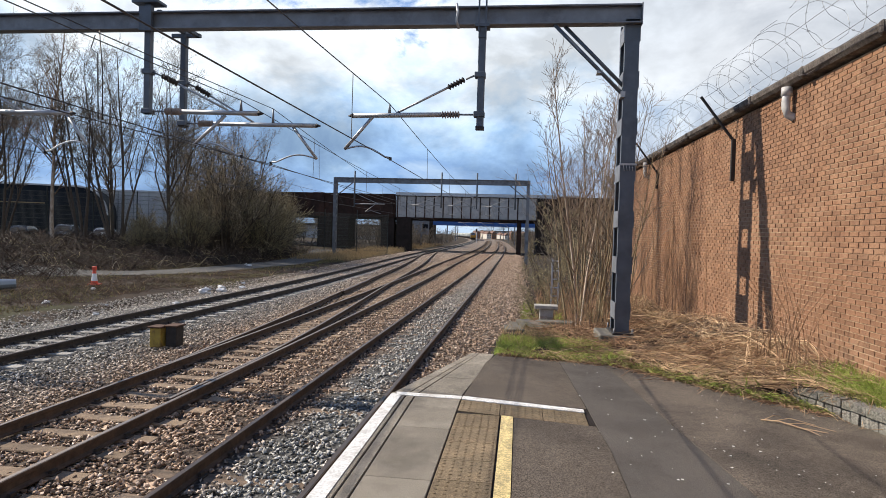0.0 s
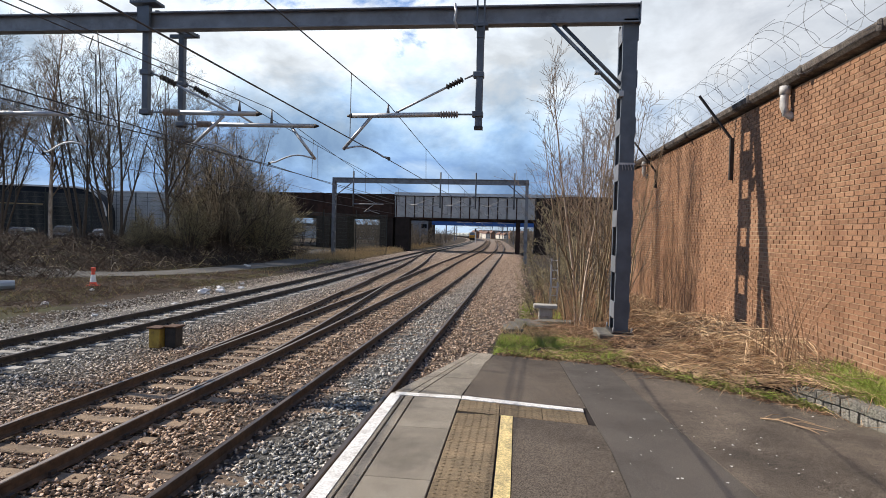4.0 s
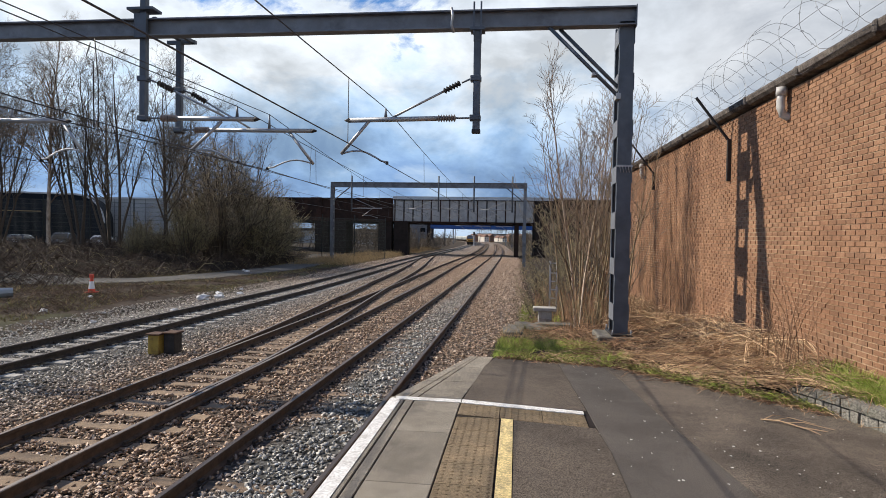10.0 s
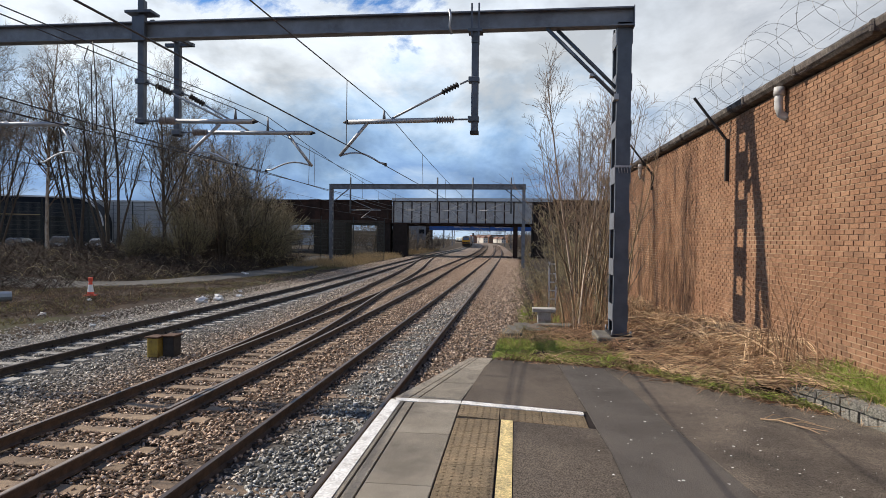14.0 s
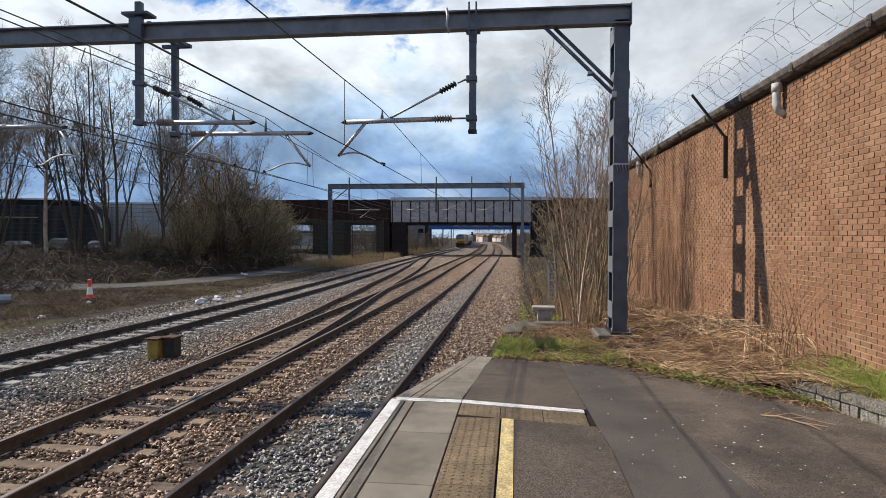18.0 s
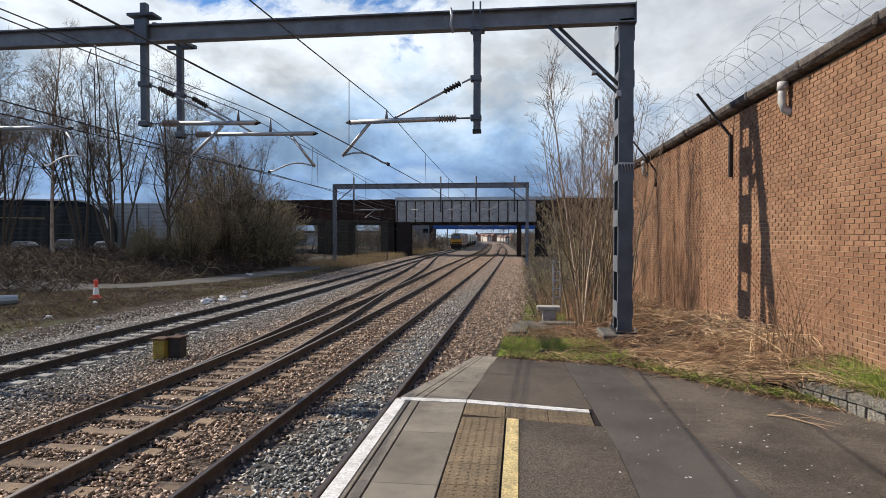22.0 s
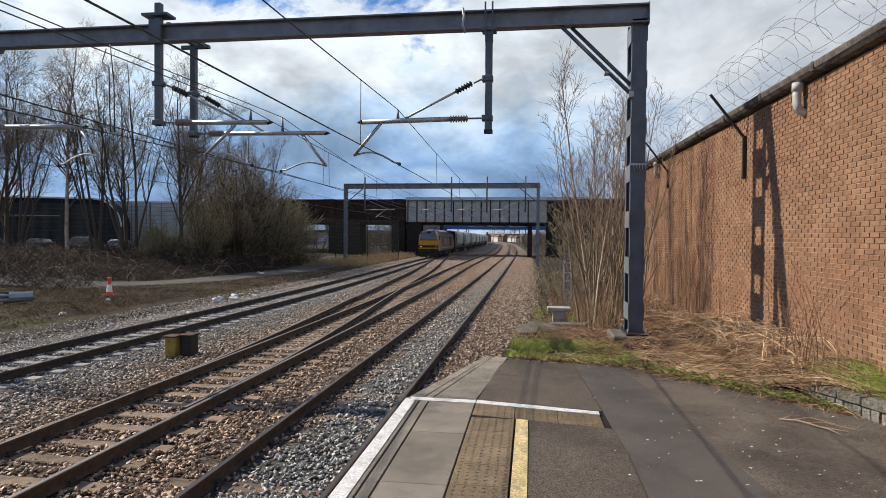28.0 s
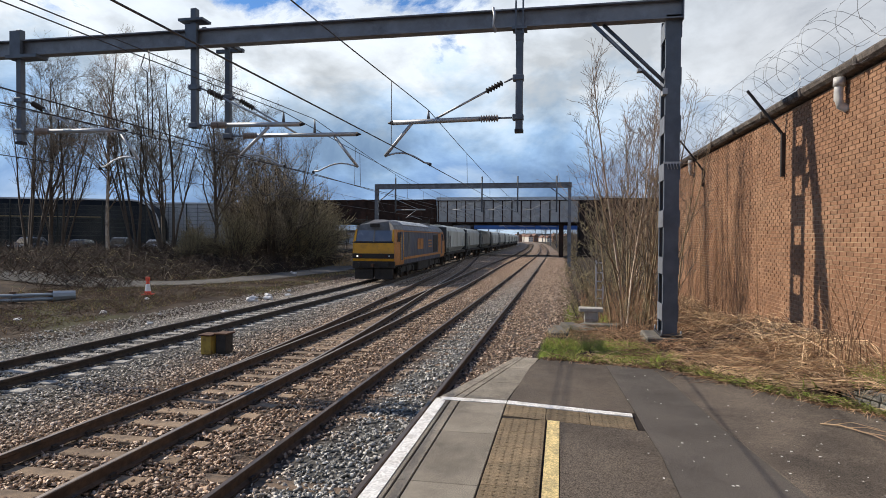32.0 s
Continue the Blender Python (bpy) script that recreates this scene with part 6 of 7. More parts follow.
scatter("grass_patch", 2200, zone(1.2, 3.95, 6.0, 9.2, lambda x, y, rs: verge(x, y, rs) and noise.noise((x * 2.0, y * 2.0, 8)) > -0.2 and (x < np.interp(y, [6.4, 7.0, 7.7, 8.7], [3.75, 3.2, 2.5, 1.6]) or (x > 3.55 and y < 7.9))), blade(0.04, 0.20, 0.0055, 0.6), GRASS, "green weeds along the asphalt edge", "grass", 56)
scatter("grass_patch", 2600, zone(-0.4, 3.9, 9.1, 30, lambda x, y, rs: y > 10.8 and verge(x, y, rs) and noise.noise((x * 0.9, y * 0.5, 9)) > 0.05), blade(0.05, 0.22, 0.006, 0.6), MOSSG, "mossy grass among dead stems", "grass", 57)
scatter("dry_grass", 450, zone(-0.4, 1.8, 10.2, 13.5, lambda x, y, rs: verge(x, max(y, 9.4), rs)), blade(0.05, 0.20, 0.006, 0.9), DRYGR, "dry tan grass at the platform end", "grass", 77)
scatter("leaf_litter", 2400, zone(-0.3, 3.9, 9.2, 22, lambda x, y, rs: verge(x, y, rs) and (x > 1.3 or y > 11.3)), arch(0.10, 0.4, 0.15, 0.007, 3), DEAD, "brown leaf litter and twig debris", "leaf litter", 58)
scatter("straw_stems", 1900, zone(1.7, 3.6, 7.5, 9.9, near(1.5)), lay(0.25, 0.75, 3.3, 0.0040, 0.12), STRAW, "pale flattened canes at the front of the heap", "dead stems", 81)
scatter("straw_stems", 120, zone(2.6, 3.4, 9.0, 13.5, near(2.5)), lay(0.7, 1.7, -1.33, 0.0065, 0.22, 5), STRAW, "thick pale canes leaning along the wall foot", "dead stems", 82)
scatter("straw_stems", 800, zone(1.9, 3.8, 9.5, 19, near(2.1)), arch(0.25, 0.8, 0.40, 0.0050, 5), STRAW, "pale bowed canes in the tangle", "dead stems", 83)
scatter("ground_weeds", 1500, zone(1.3, 3.7, 6.2, 8.9, lambda x, y, rs: verge(x, y, rs) and x < np.interp(y, [6.4, 7.0, 7.7, 8.7], [3.85, 3.35, 2.75, 1.9]) and noise.noise((x * 2.2, y * 2.2, 3)) > -0.3), blade(0.02, 0.07, 0.013, 1.3), GRASS, "low green broadleaf weeds along the asphalt edge", "weeds", 84)
scatter("grass_patch", 1400, zone(0.15, 1.3, 17.0, 27, lambda x, y, rs: x < 0.075 * y and noise.noise((x * 1.0, y * 0.6, 12)) > -0.15), blade(0.06, 0.25, 0.009, 0.7), GRASS, "green growth beside the ballast", "grass", 85)
scatter("dead_stalks", 320, zone(0.7, 1.8, 18.5, 30, lambda x, y, rs: x > 0.03 * y), blade(0.3, 1.3, 0.008, 0.4, 4), DEAD, "brown dead stalks beside the ballast", "dead stems", 86)
def rim_place(rs):
    f = rs.uniform(0.1, 8.2)
    p = rim_pts[int(f)].lerp(rim_pts[int(f) + 1], f % 1)
    d = (rim_pts[int(f) + 1] - rim_pts[int(f)]).normalized()
    o = abs(rs.normal(0, 0.16)) - 0.04
    if noise.noise((p.x * 2.5, p.y * 2.5, 21)) < rs.uniform(-0.6, 0.0):
        return None
    return np.array([p.x - d.y * o, p.y + d.x * o, PZ + 0.008 + max(0, o) * 0.14])


scatter("ground_weeds", 800, rim_place, blade(0.02, 0.07, 0.009, 1.4), GRASS, "low green weeds along the asphalt edge", "weeds", 91)
scatter("leaf_litter", 2400, rim_place, arch(0.05, 0.22, 0.22, 0.005, 3), DEAD, "brown leaf litter along the asphalt edge", "leaf litter", 92)
scatter("ground_weeds", 900, rim_place, blade(0.02, 0.07, 0.010, 1.4), MOSSG, "dull mossy weeds along the asphalt edge", "weeds", 94)
scatter("straw_stems", 420, rim_place, arch(0.12, 0.4, 0.25, 0.0035, 4), STRAW, "pale straw along the asphalt edge", "dead stems", 93)
# creeper stems climbing the far part of the wall
def creeper(rs, p):
    y = p[1]
    z0, z1 = 1.0, rs.uniform(1.8, 4.4)
    k = 8
    u = np.linspace(0, 1, k)
    yy = y + np.cumsum(rs.normal(0, 0.05, k))
    return np.stack([[wall_x(v) - 0.03 for v in yy], yy, z0 + (z1 - z0) * u], 1), np.linspace(0.006, 0.002, k)


scatter("dead_creeper", 70, zone(3.0, 3.6, 13.2, 19.5, lambda x, y, rs: noise.noise((0, y * 0.8, 3)) > -0.25), creeper, DEAD, "dead creeper stems climbing the brick wall", "creeper", 59)

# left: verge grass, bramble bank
# stem colour carries the shade that lies on the bank
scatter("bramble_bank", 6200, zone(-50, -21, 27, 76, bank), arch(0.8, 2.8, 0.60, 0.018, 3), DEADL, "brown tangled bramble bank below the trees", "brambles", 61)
scatter("bramble_bank", 900, zone(-50, -21, 30, 76, bank), arch(0.6, 2.0, 0.5, 0.014, 4), TWIG_G, "olive tangled bramble stems", "brambles", 62)
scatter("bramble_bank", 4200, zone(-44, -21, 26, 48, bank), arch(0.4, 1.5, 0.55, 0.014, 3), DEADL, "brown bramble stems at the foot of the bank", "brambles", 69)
scatter("cut_branches", 110, zone(-44, -22, 29, 50, bank), arch(1.2, 3.2, 0.35, 0.022, 5), TWIG, "sunlit cut branches lying in the brush", "brambles", 66)
rough = lambda x, y, rs: 0.4 + 1.0 * (y < 26) < far_x(y) - 3.0 - x < 11 and (y < 27 or abs(x - px(y)) > 1.8)
scatter("verge_grass", 9000, zone(-27, -13.8, 12, 62, lambda x, y, rs: rough(x, y, rs) and noise.noise((x * 0.4, y * 0.4, 1)) > -0.35 and rs.rand() < 26 / max(y, 26)), arch(0.15, 0.55, 0.4, 0.008, 3), DEADV, "brown dead grass on the verge", "grass", 63)
scatter("verge_grass", 500, zone(-27, -14.2, 14, 50, lambda x, y, rs: rough(x, y, rs) and noise.noise((x * 0.5, y * 0.5, 7)) > 0.1), blade(0.10, 0.35, 0.010, 0.8, 2), DRYGR, "tan dry grass tufts on the verge", "grass", 78)
scatter("verge_grass", 8000, zone(-27, -13.8, 16, 70, lambda x, y, rs: rough(x, y, rs) and noise.noise((x * 0.25, y * 0.25, 4)) > 0.0), blade(0.04, 0.12, 0.014, 0.8, 2), MOSSG, "green mossy grass on the verge", "grass", 64)
scatter("verge_grass", 5000, zone(-22, -15, 56, 92, lambda x, y, rs: 0.8 < far_x(y) - 2.9 - x < 6.5), blade(0.3, 0.8, 0.014, 0.5, 2), DRYGR, "tall tan grass round the gantry foot", "grass", 65)
scatter("verge_grass", 2600, zone(-24, -13, 88, 150, lambda x, y, rs: 0.8 < far_x(y) - 2.9 - x < 7), blade(0.3, 0.9, 0.02, 0.5, 2), DRYGR, "tall tan grass beyond the bridge", "grass", 67)
scatter("verge_brambles", 2000, zone(-27, -15.4, 13, 30, lambda x, y, rs: rough(x, y, rs) and noise.noise((x * 0.5, y * 0.5, 14)) > -0.05), arch(0.25, 0.8, 0.55, 0.007, 4), DEADV, "low red brown bramble tangle on the verge", "brambles", 87)
scatter("weeds", 260, zone(-3.1, -2.3, 14.9, 17.4, lambda x, y, rs: (x + 2.6) ** 2 * 6 + (y - 16.6) ** 2 < 0.5), blade(0.03, 0.12, 0.008, 0.5, 2), DAFF, "small yellow flowering weeds between the rails", "weeds", 68)

# ---- loose ballast stones ----
rs = np.random.RandomState(77)
N_ST = 150000
yy = 3.0 + 97.0 * rs.rand(N_ST) ** 2.7
uu = rs.rand(N_ST)
left = np.interp(yy, [0, 30, 40, 60, 100], [-15.2, -14.9, -14.8, -15.5, -16.6])
right = np.interp(yy, [0, 13, 19, 60, 100], [-0.45, -0.45, 0.35, near_x(60) + 3.2, near_x(100) + 3.2])
xx = left + (right + np.where(yy > 17, rs.normal(0, 0.3, N_ST), 0) - left) * uu
rails_n = np.array([[f(v) + s * HALF for v in np.arange(0, 102)] for f in (near_x, mid_x, far_x, cross_x) for s in (-1, 1)])
keep = xx > -1.02 * yy - 0.6
for row in rails_n:
    keep &= np.abs(xx - np.interp(yy, np.arange(0, 102), row)) > 0.085
keep &= ~((yy < 6.6) & (xx > -1.28)) & ~((yy < 9.2) & (xx > -1.28 + (yy - 6.55) * 0.27))
# swept sleeper tops on the middle line and the farther line
ph = ((yy - 3.1) / 0.66) % 1.0
sl_half = np.where(yy > 16, 0.26, 0.17)
on_sl = (ph < sl_half) | (ph > 1 - sl_half)
near_sl = np.abs(((yy - 3.1) / 0.70 + 0.5) % 1.0 - 0.5) < 0.2
keep &= ~(near_sl & (yy < 30) & (xx > -4.15) & (xx < -3.0) & (rs.rand(N_ST) < 0.8))
for f, bare in ((mid_x, 0.92), (far_x, 0.45)):
    c = np.array([f(v) for v in np.arange(0, 102)])
    keep &= ~(on_sl & (np.abs(xx - np.interp(yy, np.arange(0, 102), c)) < 1.27) & (rs.rand(N_ST) < bare))
xx, yy = xx[keep], yy[keep]
n = len(xx)
size = rs.uniform(0.022, 0.041, n) * np.where(rs.rand(n) < 0.1, 1.35, 1.0) * (1 + np.clip((yy - 14) / 50, 0, 1.0))
octa = np.array([(1, 0, 0), (-1, 0, 0), (0, 1, 0), (0, -1, 0), (0, 0, 1), (0, 0, -1)], float)
octa *= np.array([1.25, 0.95, 0.72])
tri = np.array([(0, 2, 4), (2, 1, 4), (1, 3, 4), (3, 0, 4), (2, 0, 5), (1, 2, 5), (3, 1, 5), (0, 3, 5)])
V = octa[None] * rs.uniform(0.65, 1.25, (n, 6, 1)) + rs.normal(0, 0.22, (n, 6, 3))
ax = rs.normal(0, 1, (n, 3))
ax /= np.linalg.norm(ax, axis=1, keepdims=True)
an = rs.uniform(0, 6.28, (n, 1, 1))
A = np.repeat(ax[:, None], 6, 1)
V = V * np.cos(an) + np.cross(A, V) * np.sin(an) + A * (np.sum(A * V, 2, keepdims=True)) * (1 - np.cos(an))
V *= size[:, None, None] * np.array([1, 1, 0.8])
bedz = np.interp(xx, [-15.3, -14.0, -13.1, -12.2, -9.0, -8.2, -7.6, -4.6, -4.1, -1.7, -1.3, 0.5], [-0.13, -0.31, -0.24, -0.19, -0.24, -0.26, -0.195, -0.19, -0.172, -0.172, -0.20, -0.24])
V += np.stack([xx, yy, bedz + size * 0.45 + rs.uniform(-0.012, 0.012, n)], 1)[:, None]
F = (tri[None] + (np.arange(n) * 6)[:, None, None]).reshape(-1, 3)
tagged(fast_mesh("ballast_stones", V.reshape(-1, 3), F, BALLAST), "loose crushed ballast stones, brown and grey", "ballast", kind="stuff")

# ---- rubble kerb at the foot of the wall ----
kerb = thing("stone_kerb", None, "low kerb of grey upright setts under worn coping slabs", "kerb")
r_ = random.Random(12)
ka, kb = Vector((3.02, 7.42, 0)), Vector((3.68, 5.52, 0))
turn = math.degrees(math.atan2(kb.y - ka.y, kb.x - ka.x))
klen = (kb - ka).length
bed = part("mortar_bed", boxes((0, klen, 0.0, 0.12, -0.05, 0.22)), CONC, kerb, "dark mortar behind the setts")
bed.matrix_basis = pose(ka.x, ka.y, PZ - 0.02, 0, 0, turn)
for row, (k_n, h, z0) in enumerate(((19, 0.125, 0.0), (7, 0.085, 0.135))):
    for k in range(k_n):
        w = klen / k_n
        bm = boxes((0.004, w - 0.006, -0.035 - 0.03 * row + r_.uniform(-0.008, 0.008), 0.05 + 0.12 * row, 0, h + r_.uniform(-0.008, 0.004)), bevel=0.006)
        for v in bm.verts:
            v.co += Vector((r_.uniform(-1, 1), r_.uniform(-1, 1), r_.uniform(-1, 1))) * 0.003
        q = ka.lerp(kb, k / k_n)
        o = part("sett" if row == 0 else "coping_slab", bm, STONE, kerb)
        o.matrix_basis = pose(q.x, q.y, PZ - 0.012 + z0, r_.uniform(-1.5, 1.5), r_.uniform(-1, 1), turn + r_.uniform(-1.2, 1.2))
scatter("grass_patch", 1500, lambda rs: (lambda u: np.array([3.06 + 0.66 * u + rs.uniform(-0.02, 0.3), 7.45 - 1.9 * u + rs.uniform(-0.02, 0.2), PZ + 0.17]))(rs.rand()), blade(0.05, 0.22, 0.004, 0.8), GRASS, "green grass hanging over the stone kerb", "grass", 73)
scatter("dry_grass", 350, lambda rs: (lambda u: np.array([3.06 + 0.66 * u + rs.uniform(-0.05, 0.3), 7.45 - 1.9 * u + rs.uniform(-0.05, 0.2), PZ + 0.16]))(rs.rand()), arch(0.1, 0.4, 0.5, 0.003, 4), STRAW, "dry straw over the stone kerb", "grass", 74)

# ---- freight train (its own space: y runs back from the nose, z from the rail top) ----
LEVELS = [0.98, 1.24, 1.42, 1.70, 2.36, 3.17, 3.45, 3.68, 3.80]
NOSE = [0.16, 0.05, 0.0, 0.0, 0.06, 0.36, 0.60, 0.95, 1.5]
HALF_N = [1.24, 1.29, 1.30, 1.30, 1.29, 1.20, 1.02, 0.72, 0.30]
HALF_B = [1.30, 1.32, 1.32, 1.32, 1.32, 1.29, 1.14, 0.80, 0.34]
LOCO_L = 21.3


def loft(name, rows_, material, parent, label="", smooth=False):
    """A skin through equal rows of points, closed at its two ends."""
    bm = bmesh.new()
    vr = [[bm.verts.new(p) for p in row] for row in rows_]
    for a, b in zip(vr, vr[1:]):
        for k in range(len(a) - 1):
            bm.faces.new((a[k], a[k + 1], b[k + 1], b[k]))
    bm.faces.new(vr[0][::-1])
    bm.faces.new(vr[-1])
    return part(name, bm, material, parent, label, smooth)


def half_ring(y, halves, ys=None):
    left = [(-h, (ys[i] if ys else y), z) for i, (h, z) in enumerate(zip(halves, LEVELS))]
    return left + [(-x, yy, z) for x, yy, z in left[::-1]]


def flip(p):
    return (p[0], LOCO_L - p[1], p[2])


def wheelset(parent, y, r=0.53):
    ws = new("wheelset")
    ws.parent = parent
    ws.empty_display_size = 0.1
    ws.location = (0, y, r)
    for s in (-1, 1):
        bm = bmesh.new()
        lathe(bm, [(0.10, s * 0.70), (r + 0.03, s * 0.685), (r + 0.03, s * 0.715), (r, s * 0.72), (r - 0.01, s * 0.81), (r - 0.09, s * 0.815), (r - 0.11, s * 0.77), (0.16, s * 0.77), (0.14, s * 0.83), (0.05, s * 0.83)], 20, (0, 0, 0), "x")
        for k in range(4):                                # lightening marks on the disc
            a = k * math.pi / 2
            box(bm, s * 0.775 - 0.01, s * 0.775 + 0.01, math.cos(a) * 0.28 - 0.05, math.cos(a) * 0.28 + 0.05, math.sin(a) * 0.28 - 0.05, math.sin(a) * 0.28 + 0.05)
        part("wheel", bm, RAIL, ws)
    return ws


def bogie(parent, y, axles, wheels, length):
    b = part("bogie", boxes((-1.12, -0.98, y - length / 2, y + length / 2, 0.45, 0.82), (0.98, 1.12, y - length / 2, y + length / 2, 0.45, 0.82), (-1.0, 1.0, y - 0.25, y + 0.25, 0.5, 0.8)), BLACK, parent, "black bogie frame")
    for a in axles:
        for s in (-1, 1):
            part("axlebox", boxes((s * 1.07 - 0.12, s * 1.07 + 0.12, y + a - 0.18, y + a + 0.18, 0.36, 0.72), bevel=0.03), BLACK, b)
            part("spring", tubes((((s * 1.08, y + a - 0.34, 0.42), (s * 1.08, y + a - 0.34, 0.86)), 0.09), (((s * 1.08, y + a + 0.34, 0.42), (s * 1.08, y + a + 0.34, 0.86)), 0.09), n=8), BLACK, b)
        wheels.append(wheelset(parent, y + a))
    return b


def loco():
    L = thing("diesel_locomotive", pose(0, 0, 0), "blue and orange diesel locomotive with yellow nose and lit headlamp", "locomotive")
    mid0, mid1 = 2.7, LOCO_L - 2.7
    # bodyside and roof
    loft("body", [half_ring(mid0, HALF_B), half_ring(mid1, HALF_B)], LOCO_B, L, "dirty blue bodyside")
    for end in (0, 1):
        f = flip if end else (lambda p: p)
        rows_ = [half_ring(0, HALF_N, NOSE), half_ring(0, [a * 0.3 + b * 0.7 for a, b in zip(HALF_N, HALF_B)], [n + 0.45 for n in NOSE]), half_ring(2.7, HALF_B)]
        rows_ = [[f(p) for p in r] for r in rows_]
        cab = loft("cab", rows_, LOCO_R, L, "cab with orange sides and a rounded grey roof")
        cab.data.materials.append(LOCO_O)
        for p in cab.data.polygons:
            if abs(p.normal.x) > 0.75 and p.center.z < 3.2:
                p.material_index = 1

        def pane(name, pts, material, label="", out=0.012):
            bm = bmesh.new()
            c = sum((Vector(p) for p in pts), Vector()) / len(pts)
            nrm = (Vector(pts[1]) - Vector(pts[0])).cross(Vector(pts[2]) - Vector(pts[0])).normalized()
            if nrm.y > 0 if abs(nrm.y) > abs(nrm.x) else nrm.x * c.x < 0:
                nrm = -nrm
            a = [bm.verts.new(f(Vector(p) + nrm * out)) for p in pts]
            b = [bm.verts.new(f(Vector(p) - nrm * 0.02)) for p in pts]
            bm.faces.new(a)
            bm.faces.new(b[::-1])
            for k in range(len(a)):
                bm.faces.new((a[k], b[k], b[(k + 1) % len(a)], a[(k + 1) % len(a)]))
            bmesh.ops.recalc_face_normals(bm, faces=bm.faces)
            return part(name, bm, material, cab, label)

        pane("nose_panel", [(-1.28, 0.0, 1.71), (1.28, 0.0, 1.71), (1.28, 0.055, 2.34), (-1.28, 0.055, 2.34)], LOCO_Y, "warning yellow nose panel")
        pane("nose_panel", [(-1.27, 0.045, 1.25), (1.27, 0.045, 1.25), (1.28, 0.0, 1.40), (-1.28, 0.0, 1.40)], LOCO_Y, "warning yellow lower strip")
        pane("lamp_band", [(-1.28, 0.0, 1.41), (1.28, 0.0, 1.41), (1.28, 0.0, 1.70), (-1.28, 0.0, 1.70)], BLACK, "black lamp band")
        for s in (-1, 1):
            u0, u1 = (0.05, 1.10)
            pane("windscreen", [(s * u0, 0.085, 2.44), (s * u1, 0.085, 2.44), (s * (u1 - 0.05), 0.34, 3.10), (s * u0, 0.34, 3.10)], PANE, "windscreen coloured grey blue for reflected sky", 0.014)
            pane("corner_frame", [(s * 1.12, 0.075, 2.38), (s * 1.285, 0.075, 2.38), (s * 1.20, 0.37, 3.16), (s * 1.10, 0.37, 3.16)], LOCO_Y, "yellow corner post", 0.01)
            bm = bmesh.new()
            lathe(bm, [(0.048, -0.03), (0.048, 0.0), (0.02, 0.012)], 12, (0, 0, 0), "y")
            for v in bm.verts:
                v.co.y = -v.co.y
                v.co = Vector(f((v.co.x + s * 0.98, v.co.y - 0.02, v.co.z + 1.555)))
            part("headlight", bm, HEADLAMP if s < 0 and not end else ROOFW, cab, "lit headlamp" if s < 0 else "unlit headlamp")
            p = f((s * 0.78, -0.012, 1.555))
            part("marker_light", boxes((p[0] - 0.06, p[0] + 0.06, min(p[1], p[1] + 0.02), max(p[1], p[1] + 0.02), p[2] - 0.06, p[2] + 0.06)), TAILLAMP, cab)
            # side of the cab
            pane("side_window", [(s * 1.302, 0.80, 2.42), (s * 1.312, 1.45, 2.42), (s * 1.300, 1.45, 3.0), (s * 1.272, 0.95, 3.0)], GLASS_DK, "dark cab side window", 0.03)
            pane("cab_door", [(s * 1.318, 1.70, 1.25), (s * 1.320, 2.35, 1.25), (s * 1.31, 2.35, 3.05), (s * 1.31, 1.70, 3.05)], LOCO_B, "blue cab door", 0.02)
            bx, by_ = s * 0.88, f((0, -0.30, 0))[1]
            bm = bmesh.new()
            lathe(bm, [(0.10, 0.0), (0.10, 0.30), (0.13, 0.32), (0.13, 0.45)], 14, (0, 0, 0), "y")
            for v in bm.verts:
                v.co = Vector(f((v.co.x + bx, 0.15 - v.co.y, v.co.z + 1.05)))
            part("buffer", bm, BLACK, cab)
        pane("centre_pillar", [(-0.045, 0.07, 2.40), (0.045, 0.07, 2.40), (0.045, 0.345, 3.14), (-0.045, 0.345, 3.14)], LOCO_R, "", 0.02)
        pane("window_surround", [(-1.2, 0.062, 2.36), (1.2, 0.062, 2.36), (1.2, 0.09, 2.44), (-1.2, 0.09, 2.44)], BLACK, "", 0.012)
        h = f((0, 0.42, 3.34))
        part("horn_box", boxes((-0.28, 0.28, h[1] - 0.16, h[1] + 0.14, 3.30, 3.52), bevel=0.02), BLACK, cab)
        q0, q1 = f((0, -0.02, 0))[1], f((0, 0.30, 0))[1]
        bb = part("buffer_beam", boxes((-1.30, 1.30, min(q0, q1), max(q0, q1), 0.82, 1.24), bevel=0.02), BLACK, L, "black buffer beam")
        r0, r1 = f((0, 0.12, 0))[1], f((0, 0.30, 0))[1]
        part("snow_plough", boxes((-1.18, -0.05, min(r0, r1), max(r0, r1), 0.16, 0.80), (0.05, 1.18, min(r0, r1), max(r0, r1), 0.16, 0.80), bevel=0.02), BLACK, bb)
        c0 = f((0, -0.32, 0))[1]
        part("coupling_hook", boxes((-0.07, 0.07, min(c0, q0), max(c0, q0), 0.92, 1.10)), RUST, bb)
        rods("air_hose", bb, [([(s * 0.45, q0, 0.95), (s * 0.45, q0 + (-0.14 if not end else 0.14), 0.75), (s * 0.40, q0 + (-0.05 if not end else 0.05), 0.45)], 0.025) for s in (-1, 1)], RUBBER)
